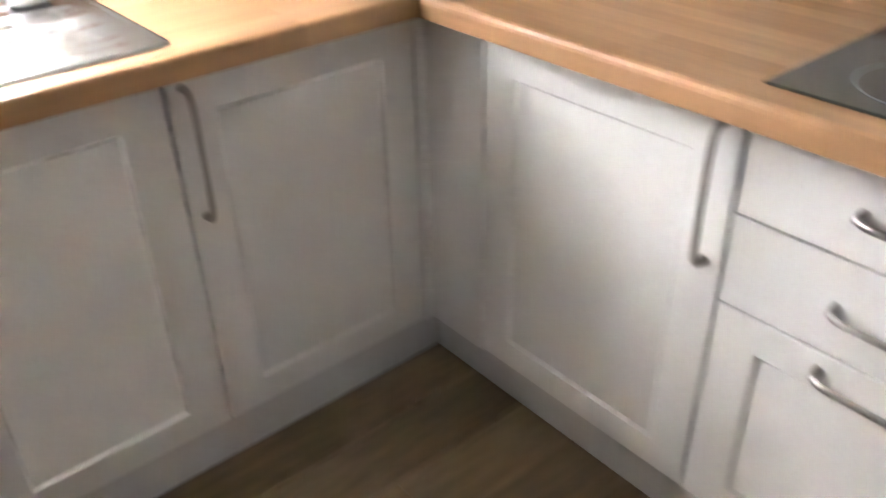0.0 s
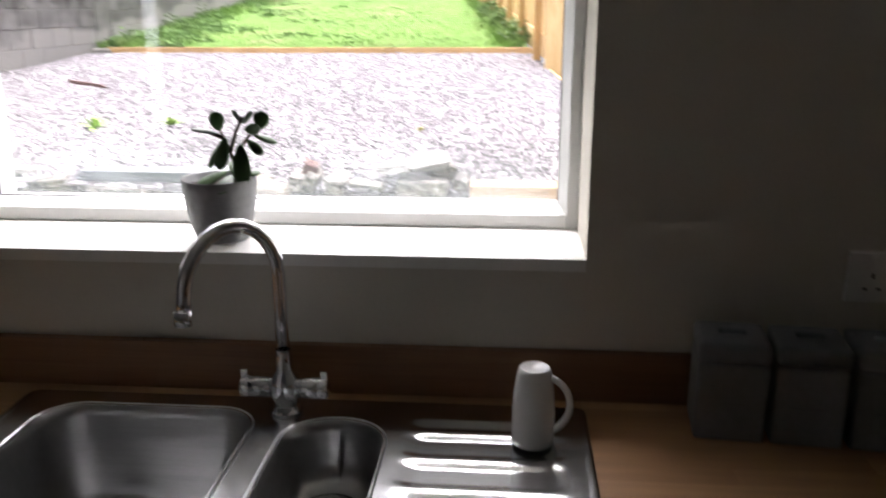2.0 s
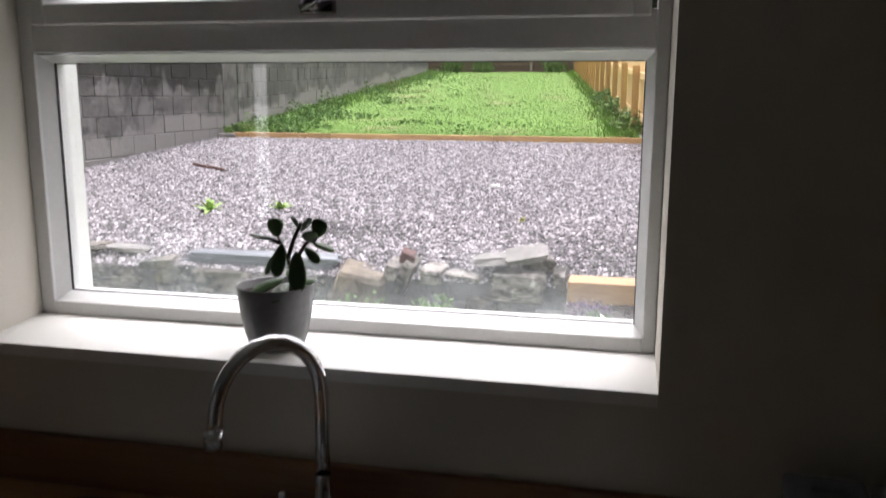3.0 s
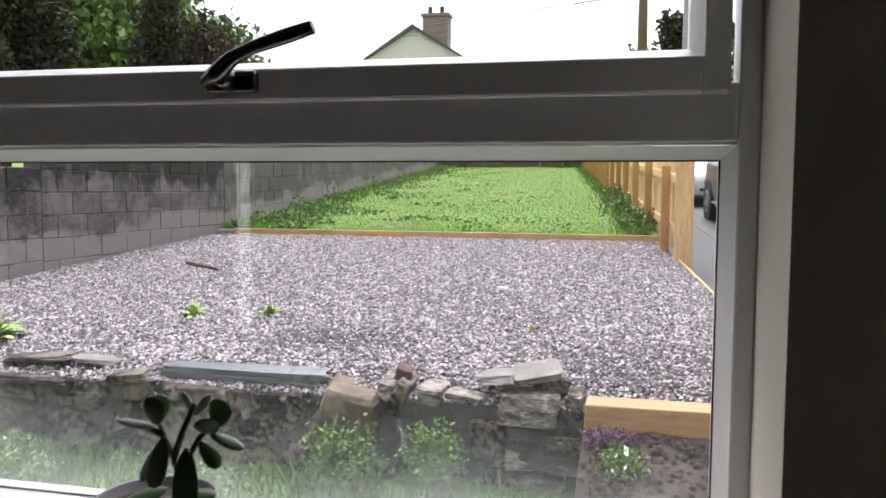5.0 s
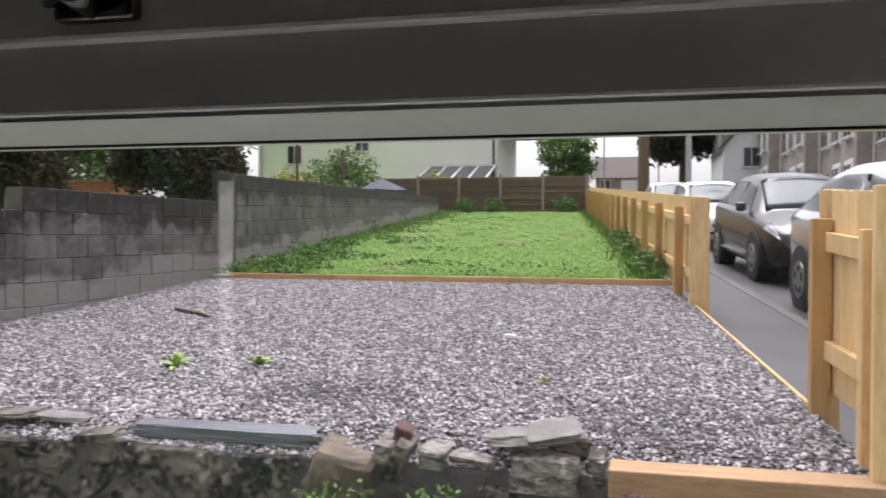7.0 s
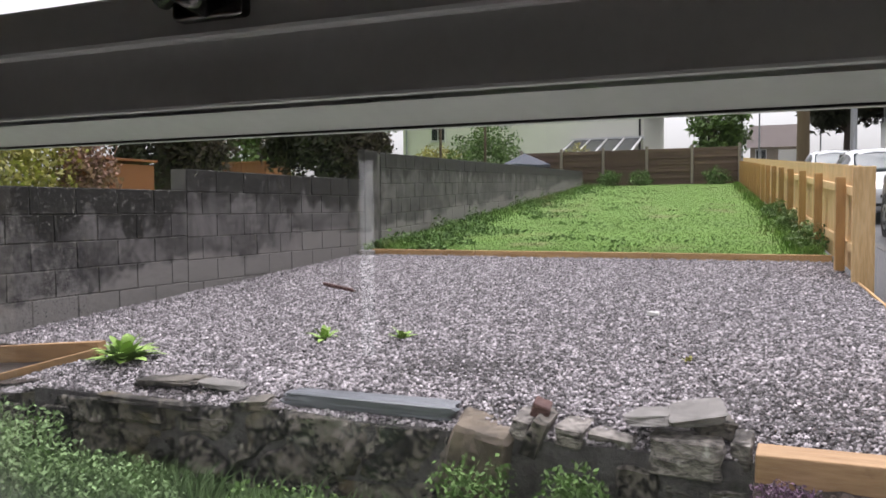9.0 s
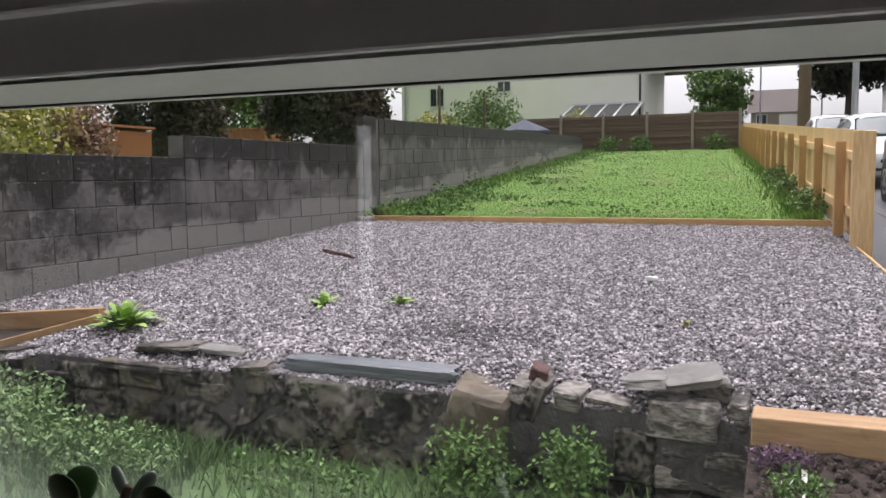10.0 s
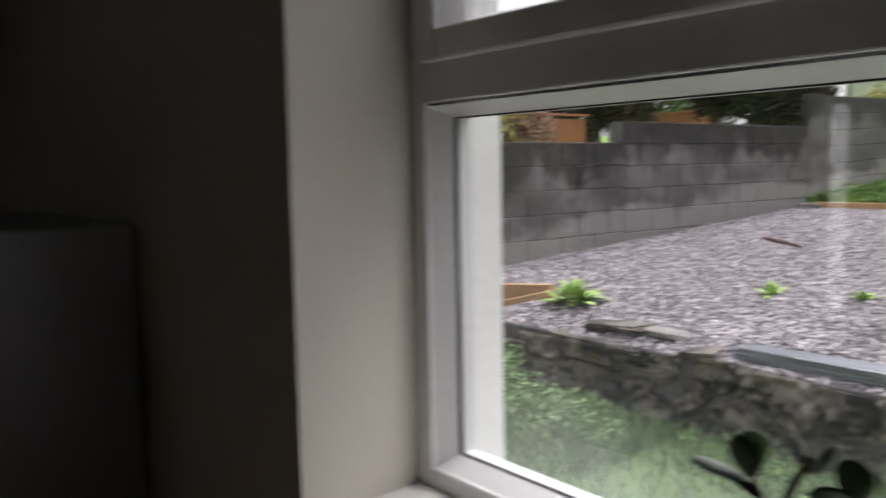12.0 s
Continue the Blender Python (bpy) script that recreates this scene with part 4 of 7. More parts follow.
for s in (-1, 1):
    lv = part("tap_handle", rod((TX + s * 0.018, TY, zt + 0.044), (TX + s * 0.062, TY - 0.004, zt + 0.047), 0.017, 0.019, 20), CHROME, tap, "", True)
    part("handle_cap", lathe([(0.0175, -0.006), (0.019, 0.0), (0.019, 0.012), (0.013, 0.016), (0.0, 0.017)], (0, 0, 0), 20), CHROME, lv, "", True)
    bpy.data.objects[lv.children[0].name].matrix_basis = Matrix.Translation((TX + s * 0.060, TY - 0.004, zt + 0.047)) @ Matrix.Rotation(radians(90) * s, 4, "Y")
    part("lever", box(-0.006, -0.004, 0, 0.006, 0.004, 0.024, 0.002, m=Matrix.Translation((TX + s * 0.068, TY - 0.004, zt + 0.053))), CHROME, lv)
dirx, diry = -0.58, -0.81
R = 0.088
neck = [(TX, TY, zt + 0.105), (TX, TY, zt + 0.17), (TX, TY, zt + 0.245)]
for i in range(1, 13):
    a = math.pi * i / 12
    q = R - R * math.cos(a)
    neck.append((TX + dirx * q, TY + diry * q, zt + 0.245 + R * math.sin(a) * 1.12))
neck += [(TX + dirx * (2 * R + 0.004), TY + diry * (2 * R + 0.004), zt + 0.225)]
part("spout", tube(neck, 0.0115, 18), CHROME, tap, "swan-neck spout", True)
e = neck[-1]
part("nozzle", rod((e[0], e[1], e[2] + 0.008), (e[0] + dirx * 0.001, e[1] + diry * 0.001, e[2] - 0.014), 0.0135, 0.013, 20), CHROME, tap, "", True)

# ---- things on the worktop ----
mug = thing("mug", "white china mug standing upside down on the drainer", "mug", at=(-0.087, -0.168, zt))
part("cup", lathe([(0.030, 0.003), (0.033, 0.0), (0.0335, 0.012), (0.0335, 0.05), (0.031, 0.09), (0.0265, 0.118), (0.024, 0.126), (0.022, 0.127), (0.0205, 0.1245), (0.0, 0.1245)], (-0.087, -0.168, zt), 36), CERAMIC, mug, "", True)
hp = [(-0.087 + 0.026 + 0.030 * math.sin(math.pi * i / 10), -0.168 - 0.006, zt + 0.112 - 0.092 * i / 10 + 0.006 * math.sin(math.pi * i / 5)) for i in range(11)]
part("mug_handle", tube(hp, 0.0055, 10), CERAMIC, mug, "", True)


def canister(x0, y0, w, d, h, turn):
    t = thing("canister", "grey square lidded kitchen storage tin on the worktop", "canister", "row of three grey tins", (x0, y0, WT))
    m = Matrix.Translation((x0, y0, WT)) @ Matrix.Rotation(turn, 4, "Z")
    part("tin_body", box(-w / 2, -d / 2, 0, w / 2, d / 2, h * 0.80, 0.006, seg=3, m=m), GREYTIN, t)
    ld = part("lid", box(-w / 2 - 0.001, -d / 2 - 0.001, h * 0.805, w / 2 + 0.001, d / 2 + 0.001, h, 0.009, seg=3, m=m), GREYTIN, t)
    part("lid_grip", box(-0.022, -0.006, h - 0.002, 0.022, 0.006, h + 0.008, 0.003, m=m), GREYTIN, ld)
    part("label_bar", box(-0.025, -d / 2 - 0.0012, h * 0.36, 0.025, -d / 2 - 0.0002, h * 0.40, m=m), GREYTIN, t, "faint printed wording")
    return t


for k in range(3):
    canister(0.228 + k * 0.117, -0.088 - k * 0.010, 0.108, 0.108, 0.165, radians(-6))

KX, KY = 0.775, -0.215
kettle = thing("kettle", "white plastic electric jug kettle with a water gauge", "kettle", at=(KX, KY, WT))
part("power_base", lathe([(0.0, 0.0), (0.073, 0.0), (0.075, 0.012), (0.07, 0.02), (0.0, 0.021)], (KX, KY, WT), 36), PLASTIC, kettle, "", True)
part("jug", lathe([(0.0, 0.022), (0.067, 0.022), (0.069, 0.03), (0.067, 0.10), (0.0645, 0.20), (0.064, 0.216)], (KX, KY, WT), 36), PLASTIC, kettle, "", True)
part("kettle_lid", lathe([(0.0635, 0.215), (0.062, 0.224), (0.05, 0.230), (0.0, 0.232)], (KX, KY, WT), 36), PLASTIC, kettle, "", True)
sp = Vector((-0.75, -0.2, 0)).normalized()
part("pouring_lip", rod((KX + sp.x * 0.055, KY + sp.y * 0.055, WT + 0.185), (KX + sp.x * 0.070, KY + sp.y * 0.070, WT + 0.215), 0.005, 0.016, 14), PLASTIC, kettle, "", True)
hd = Vector((0.86, -0.5, 0)).normalized()
part("kettle_handle", tube([(KX + hd.x * r_, KY + hd.y * r_, WT + z_) for r_, z_ in ((0.06, 0.205), (0.085, 0.212), (0.108, 0.20), (0.121, 0.17), (0.122, 0.13), (0.11, 0.095), (0.088, 0.08), (0.07, 0.078))], 0.0125, 14), PLASTIC, kettle, "", True)
gd = Vector((-0.82, -0.57, 0)).normalized()
gm = Matrix.Translation((KX + gd.x * 0.0635, KY + gd.y * 0.0635, WT + 0.115)) @ Matrix.Rotation(math.atan2(gd.y, gd.x), 4, "Z") @ Matrix.Rotation(radians(-3.5), 4, "Y")
part("water_gauge", box(-0.006, -0.0055, -0.06, 0.0055, 0.0055, 0.06, 0.002, m=gm), DARKPLASTIC, kettle, "dark upright water gauge")
jd = Vector((0.25, -0.97, 0)).normalized()
kb = thing("salt_pot", "small white pot with a domed top beside the kettle", "pot", at=(KX + jd.x * 0.122, KY + jd.y * 0.122, WT))
part("pot_body", lathe([(0.0, 0.0), (0.030, 0.0), (0.031, 0.005), (0.0295, 0.075), (0.026, 0.088), (0.016, 0.094), (0.0, 0.095)], (KX + jd.x * 0.122, KY + jd.y * 0.122, WT), 28), CERAMIC, kb, "", True)
jar = thing("utensil_jar", "plain white ceramic jar against the wall", "jar", at=(0.985, -0.425, WT))
part("jar_body", lathe([(0.0, 0.0), (0.05, 0.0), (0.053, 0.006), (0.0535, 0.13), (0.055, 0.145), (0.0525, 0.146), (0.049, 0.13), (0.048, 0.01), (0.0, 0.009)], (0.985, -0.425, WT), 36), CERAMIC, jar, "", True)


def socket(x0, x1, z0, z1):
    t = thing("wall_socket", "white double electrical socket plate on the wall", "socket", "sockets over the worktop", ((x0 + x1) / 2, 0, z0))
    part("plate", box(x0, -0.009, z0, x1, 0.0, z1, 0.003, seg=2), PLASTIC, t)
    for k in range(2):
        cx = x0 + (x1 - x0) * (0.28 + 0.44 * k)
        part("switch", box(cx - 0.006, -0.012, z1 - 0.028, cx + 0.006, -0.009, z1 - 0.008, 0.001), PLASTIC, t)
        pins = box(cx - 0.002, -0.0095, z0 + 0.042, cx + 0.002, -0.0088, z0 + 0.051)
        for s in (-1, 1):
            box(cx + s * 0.011 - 0.0035, -0.0095, z0 + 0.022, cx + s * 0.011 + 0.0035, -0.0088, z0 + 0.026, bm=pins)
        part("pin_holes", pins, DARKPLASTIC, t)
    return t


socket(0.425, 0.573, 1.103, 1.190)
s2 = socket(0.592, 0.740, 1.103, 1.190)
plug = thing("plug", "white plug with a flex pushed into the socket", "plug", at=(0.632, -0.012, 1.12))
part("plug_body", box(0.612, -0.042, 1.112, 0.654, -0.0098, 1.158, 0.006, seg=3), PLASTIC, plug)
part("flex", tube([(0.632, -0.036, 1.113), (0.632, -0.05, 1.07), (0.633, -0.06, 1.0), (0.645, -0.075, 0.95), (0.68, -0.10, 0.922), (0.72, -0.14, 0.917), (0.755, -0.16, 0.92)], 0.0032, 8), PLASTIC, plug, "", True)

# ---- plant on the sill ----
PX, PY = -0.660, 0.095
plant = thing("potted_jade_plant", "jade plant in a tapered grey pot on the window sill", "potted plant", at=(PX, PY, SILL_Z))
pot = part("pot", lathe([(0.0, 0.0), (0.047, 0.0), (0.048, 0.004), (0.056, 0.03), (0.0625, 0.062), (0.0665, 0.098), (0.068, 0.113), (0.067, 0.115), (0.0645, 0.112), (0.064, 0.098), (0.0, 0.097)], (PX, PY, SILL_Z), 40), POT, plant, "tapered grey pot", True)
part("potting_soil", lathe([(0.0645, 0.099), (0.04, 0.103), (0.0, 0.104)], (PX, PY, SILL_Z), 24), SOIL, plant)
zb = SILL_Z + 0.10


def jade_leaf(pos, direction, up, length, width, material):
    b = bmesh.new()
    bmesh.ops.create_uvsphere(b, u_segments=14, v_segments=10, radius=1.0)
    for v in b.verts:
        x = v.co.x
        v.co = Vector(((x + 1) * 0.5 * length, v.co.y * 0.5 * width * (0.55 + 0.45 * (x + 1) / 2) , v.co.z * 0.0032 - 0.05 * length * ((x + 1) / 2) ** 2))
    d, u = Vector(direction).normalized(), Vector(up)
    s = u.cross(d).normalized()
    n = d.cross(s)
    bmesh.ops.transform(b, verts=b.verts, matrix=Matrix.Translation(pos) @ Matrix((d, s, n)).transposed().to_4x4())
    part("leaf", b, material, plant, "", True)


stems = [[(0.026, 0, 0), (0.030, -0.002, 0.035), (0.024, -0.006, 0.062), (0.014, -0.008, 0.088), (0.006, -0.008, 0.106)],
         [(0.030, -0.002, 0.035), (0.042, -0.003, 0.066), (0.056, -0.004, 0.088), (0.076, -0.004, 0.106)],
         [(0.024, -0.006, 0.062), (0.034, 0.0, 0.096), (0.046, 0.004, 0.124)],
         [(0.014, -0.008, 0.088), (-0.010, -0.006, 0.096)]]
for s in stems:
    part("stem", tube([(PX + x + 0.003, PY + y, zb + z) for x, y, z in s], [0.0042 - 0.0005 * i for i in range(len(s))], 8), STEM, plant, "", True)
for x, y, z, dx, dy, dz, ux, uy, uz, ln, w, m in (
        (0.006, -0.010, 0.100, 0.0, -0.25, 0.95, 0, -1, -0.2, 0.036, 0.037, JADE), (0.002, -0.002, 0.100, -0.15, 0.35, 0.85, 0.3, -1, 0.1, 0.034, 0.034, JADE),
        (0.080, -0.006, 0.102, 0.25, -0.25, 0.9, 0, -1, -0.2, 0.036, 0.037, JADE), (0.072, 0.0, 0.092, -0.1, -0.6, 0.55, 0, -1, 0.4, 0.032, 0.034, JADE),
        (0.066, 0.000, 0.092, 0.95, -0.1, -0.25, 0, -0.4, 1, 0.046, 0.022, JADE), (0.006, -0.006, 0.094, -1, -0.1, 0.22, 0, -0.3, 1, 0.052, 0.018, PALELEAF),
        (0.046, 0.004, 0.112, -0.55, 0.1, 0.7, 0.2, -1, 0, 0.030, 0.012, PALELEAF), (0.046, 0.004, 0.110, 0.5, 0.2, 0.7, 0.2, -1, 0.2, 0.030, 0.016, PALELEAF),
        (0.018, -0.012, 0.090, -0.16, -0.3, -0.95, -0.1, -1, 0.3, 0.060, 0.036, JADE), (0.012, -0.006, 0.082, -0.52, -0.1, -0.85, -0.3, -1, 0.2, 0.058, 0.020, JADE),
        (0.044, -0.012, 0.078, 0.10, -0.3, -0.95, 0, -1, 0.3, 0.074, 0.042, JADE), (0.056, -0.004, 0.084, 0.75, -0.3, -0.62, 0, -0.6, 0.8, 0.040, 0.024, JADE),
        (0.024, -0.010, 0.020, -0.1, -0.75, -0.28, 0, -0.3, 0.9, 0.060, 0.040, JADE), (0.016, -0.004, 0.026, -0.8, -0.4, -0.32, 0, -0.5, 0.8, 0.062, 0.034, JADE),
        (0.034, 0.0, 0.020, 0.8, -0.2, 0.12, 0, -0.4, 0.9, 0.046, 0.024, JADE), (0.026, 0.006, 0.018, -0.3, 0.7, 0.4, 0.3, -1, 0.4, 0.048, 0.028, JADE)):
    jade_leaf((PX + x + 0.003, PY + y, zb + z), (dx, dy, dz), (ux, uy, uz), ln, w, m)

# ---- fridge at the end of the run ----
fridge = thing("fridge_freezer", "grey upright fridge freezer beside the worktop", "fridge", at=(-2.05, -0.32, 0))
part("cabinet", box(-2.32, -0.58, 0.02, -1.735, -0.012, 1.52, 0.008, seg=3), FRIDGE, fridge)
part("fridge_door", box(-2.32, -0.64, 0.62, -1.735, -0.585, 1.52, 0.01, seg=3), FRIDGE, fridge)
part("freezer_door", box(-2.32, -0.64, 0.06, -1.735, -0.585, 0.612, 0.01, seg=3), FRIDGE, fridge)
for fx in (-2.27, -1.785):
    for fy in (-0.53, -0.06):
        part("foot", rod((fx, fy, 0.0), (fx, fy, 0.021), 0.016), DARKPLASTIC, fridge)


# ---- garden levels ----
def level(y):
    """Height of the sloping garden."""
    return 0.64 + 0.06 * (y - 3.3)


def street(y):
    return level(y) - 0.26


def fence_x(y):
    return 0.74 - 0.1 * (y - 3.3)


def wall_x(y):
    return -5.7 if y < 10 else -5.7 - 0.125 * (y - 10)


def sheet(name, corner_rows, zfun, material, label, category, thick=0.3, kind="structure"):
    """Ground strip: rows of (y, x0, x1), with depth below."""
    b = bmesh.new()
    top, low = [], []
    for y, x0, x1 in corner_rows:
        top.append([b.verts.new((x0, y, zfun(y))), b.verts.new((x1, y, zfun(y)))])
        low.append([b.verts.new((x0, y, zfun(y) - thick)), b.verts.new((x1, y, zfun(y) - thick))])
    for i in range(len(top) - 1):
        b.faces.new((top[i][0], top[i][1], top[i + 1][1], top[i + 1][0]))
        b.faces.new((top[i][1], low[i][1], low[i + 1][1], top[i + 1][1]))
        b.faces.new((low[i][0], top[i][0], top[i + 1][0], low[i + 1][0]))
    b.faces.new((low[0][0], low[0][1], top[0][1], top[0][0]))
    b.faces.new((top[-1][0], top[-1][1], low[-1][1], low[-1][0]))
    return solid(name, b, material, label, category, kind)


KERB_Y = 9.5
def gravel_level(y):
    """The gravel slumps where it meets the retaining wall."""
    return level(y) - 0.3 * max(0.0, 3.5 - y)


ys = [3.24, 3.5, 3.83, 3.84, 5, 7, KERB_Y]
sheet("ground_gravel", [(y, wall_x(y) if y > 3.835 else -4.42, fence_x(y) - 0.01) for y in ys], gravel_level, GRAVELBED, "grey gravel parking area behind the house", "gravel")
ys = [KERB_Y, 10, 15, 20, 25, 30, 35.2]
sheet("lawn", [(y, wall_x(y), fence_x(y)) for y in ys], lambda y: level(y) + 0.035, LAWNBED, "rough green sloping lawn with bare patches", "lawn")
ys = [0.4, 8, 20, 35, 60, 120]
sheet("pavement", [(y, fence_x(y) + 0.03, fence_x(y) + 0.95) for y in ys], lambda y: street(y) + 0.1, PAVE, "damp dark tarmac street pavement", "pavement")
sheet("kerb", [(y, fence_x(y) + 0.951, fence_x(y) + 1.07) for y in ys], lambda y: street(y) + 0.105, KERB, "concrete kerb along the street", "kerb")
sheet("road", [(y, fence_x(y) + 1.071, fence_x(y) + 7.4) for y in ys], street, ASPHALT, "dark wet asphalt street", "road")
sheet("pavement", [(y, fence_x(y) + 7.401, fence_x(y) + 9.2) for y in ys], lambda y: street(y) + 0.1, PAVE, "tarmac pavement before the terrace", "pavement")
b = bmesh.new()
gx, gy = [-900, -120, -60, -30, -14, -5.9, 12, 40, 120, 900], [-900, -60, -20, 0.37, 8, 20, 35, 60, 90, 140, 1200]
vv = [[b.verts.new((x, y, min(level(min(y, 60)) - 0.62, 3.8))) for x in gx] for y in gy]
for j in range(len(gy) - 1):
    for i in range(len(gx) - 1):
        b.faces.new((vv[j][i], vv[j][i + 1], vv[j + 1][i + 1], vv[j + 1][i]))
solid("ground", b, FARGROUND, "green land sloping away to the horizon", "ground", "structure")
# neighbour's garden behind the block wall
sheet("ground_neighbour", [(y, -60, wall_x(y) - 0.2) for y in (1, 10, 20, 40, 60)], lambda y: level(y) + 0.1, LAWNBED, "neighbouring green garden behind the block wall", "garden")
# lower bed between house and retaining wall
sheet("ground_lower", [(y, -7, 1.2) for y in (0.39, 2.0, 3.4)], lambda y: -0.03 + 0.06 * y, BEDGRASS, "low grassy ground between house and stone wall", "ground")
b = bmesh.new()
rows = [[b.verts.new((-0.36 + 1.5 * i / 14, 1.8 + 1.44 * j / 12, 0.16 + 0.375 * (j / 12) ** 1.2 + 0.05 * noise.noise((i * 0.5, j * 0.5, 3)) + 0.03 * noise.noise((i * 1.7, j * 1.7, 6)))) for i in range(15)] for j in range(13)]
for j in range(12):
    for i in range(14):
        b.faces.new((rows[j][i], rows[j][i + 1], rows[j + 1][i + 1], rows[j + 1][i]))
solid("soil_bed", b, SOIL, "dark soil flower bed below the timber sleeper", "flower bed", "structure")

# ---- gravel stones ----
rng = np.random.default_rng(4)


def scatter_stones(n, xy, size, zfun):
    """n small angular stones as numpy arrays."""
    base = np.array([[1, 0, 0], [-0.5, 0.87, 0], [-0.5, -0.87, 0], [0.3, 0.5, 0.75], [-0.6, 0.1, 0.7], [0.4, -0.55, 0.65]])
    tri = np.array([[0, 1, 3], [1, 4, 3], [1, 2, 4], [2, 5, 4], [2, 0, 5], [0, 3, 5], [3, 4, 5]])
    a = rng.uniform(0, 2 * np.pi, n)
    s = size * rng.uniform(0.5, 1.25, n)[:, None] * rng.uniform(0.65, 1.3, (n, 3))
    v = base[None] * s[:, None, :] + rng.normal(0, 0.12, (n, 6, 3)) * s[:, None, :]
    c, si = np.cos(a)[:, None], np.sin(a)[:, None]
    x, y = v[..., 0] * c - v[..., 1] * si, v[..., 0] * si + v[..., 1] * c
    v = np.stack([x + xy[:, 0:1], y + xy[:, 1:2], v[..., 2] + zfun(xy)[:, None] - 0.004], -1)
    f = tri[None] + 6 * np.arange(n)[:, None, None]
    return v.reshape(-1, 3), f.reshape(-1, 3)


n = 125000
yy = 3.25 + (KERB_Y - 3.29) * rng.uniform(0, 1, n) ** 1.45
xx = -5.68 + rng.uniform(0, 1, n) * (0.72 - 0.1 * (yy - 3.3) + 5.68)
# stones inside three soft-edged spots get a darker colour
hollow = np.exp(-(((xx + 1.95) / 0.45) ** 2 + ((yy - 4.1) / 0.28) ** 2)) + 0.6 * np.exp(-(((xx + 0.1) / 0.5) ** 2 + ((yy - 3.9) / 0.4) ** 2)) + 0.3 * np.exp(-(((xx + 4.2) / 0.3) ** 2 + ((yy - 5.9) / 0.2) ** 2))
darkish = np.repeat(rng.uniform(0, 1, n) < hollow * 0.75, 7)
dip = np.where(yy < 3.84, 0.24 * np.maximum(0, -4.36 - xx), 0)     # the gravel runs down to the bed
xx = np.where((yy < 3.84) & (xx < -4.9), xx + 2.6, xx)
xy = np.stack([xx, yy], 1)
v, f = scatter_stones(n, xy, 0.0118, lambda p: 0.64 + 0.06 * (p[:, 1] - 3.3) - 0.3 * np.maximum(0, 3.5 - p[:, 1]) - np.where(p[:, 0] < -4.36, dip, 0) + rng.uniform(-0.005, 0.018, len(p)))
tagged(fast_mesh("gravel", v, f[~darkish], GRAVEL), "loose grey crushed stone chippings", "gravel", kind="stuff")
k = np.unique(f[darkish])
at = np.zeros(len(v), int)
at[k] = np.arange(len(k))
tagged(fast_mesh("gravel", v[k], at[f[darkish]], DARKGRAVEL), "darker patches of crushed stone", "gravel", kind="stuff")

cn = 1500
cxy = np.stack([rng.uniform(-0.34, 1.1, cn), rng.uniform(1.9, 3.14, cn)], 1)
v, f = scatter_stones(cn, cxy, 0.02, lambda p: 0.16 + 0.375 * ((p[:, 1] - 1.8) / 1.44) ** 1.2 + 0.01)
tagged(fast_mesh("soil_clods", v, f, SOIL), "dark crumbly soil clods and grit", "soil", kind="stuff")

# ---- block wall to the neighbour ----
block_wall = thing("block_wall", "weathered grey concrete block garden wall stepping uphill", "wall", at=(-5.8, 10, level(10)), kind="structure")


def block_mesh(name, w, h, d, material, seed):
    r = random.Random(seed)
    b = box(0, -d, 0, w, 0, h, 0.006, seg=1)
    for vert in b.verts:
        vert.co += Vector((r.uniform(-1, 1), r.uniform(-1, 1), r.uniform(-1, 1))) * 0.002
    me = bpy.data.meshes.new(name)
    b.to_mesh(me)
    b.free()
    me.materials.append(material)
    return me


BW, BH = 0.45, 0.2235
sizes = {}
for key, material in (("plain", BLOCK),):
    sizes[key] = [block_mesh("block", 0.443, BH - 0.006, 0.2, material, k) for k in range(2)]
    sizes[key + "_half"] = [block_mesh("block", 0.218, BH - 0.006, 0.2, material, 7)]


def lay_blocks(p0, p1, ztop, courses, limit, counter):
    """Courses of blocks in running bond from p0 to p1; the top stays level or climbs in steps."""
    d = Vector((p1[0] - p0[0], p1[1] - p0[1], 0))
    length = d.length
    ang = math.atan2(d.y, d.x)
    far = []
    for c in range(courses):
        s = 0.0
        first = c % 2 == 1
        while s < length - 0.05:
            w = BW / 2 if first else BW
            first = False
            if s + w > length + 0.02:
                w = BW / 2
                if s + w > length + 0.02:
                    break
            x, y = p0[0] + d.x / length * s, p0[1] + d.y / length * s
            z = ztop(s) - (c + 1) * BH
            if z + BH > level(y) - 0.1:
                key = "plain"
                m = Matrix.Translation((x, y, z)) @ Matrix.Rotation(ang, 4, "Z") @ Matrix.Translation((0, random.uniform(-0.003, 0.003), 0))
                me = random.choice(sizes[key] if w == BW else sizes[key + "_half"])
                if counter[0] < limit:
                    shared("block", me, m, block_wall)
                    counter[0] += 1
                else:
                    far.append((me, m))
            s += w
    return far


count = [0]
rest = []
rest += lay_blocks((-5.7, 6.12), (-5.7, 1.9), lambda s: 1.815, 8, 290, count)
rest += lay_blocks((-5.7, 9.72), (-5.7, 6.13), lambda s: 2.025, 6, 290, count)
rest += lay_blocks((-8.78, 34.6), (-5.72, 10.1), lambda s: 2.42 + 0.031 * (24.7 - s), 7, 290, count)
groups = {}
for me, m in rest:
    groups.setdefault(me.materials[0].name, []).append((me, m))
for key, items in groups.items():
    b = bmesh.new()
    for me, m in items:
        k = len(b.verts)
        b.from_mesh(me)
        b.verts.ensure_lookup_table()
        bmesh.ops.transform(b, verts=b.verts[k:], matrix=m)
    tagged(part("block_courses", b, bpy.data.materials[key], block_wall), kind="stuff")
b = box(-5.89, 1.9, 0.1, -5.709, 6.12, 1.808)
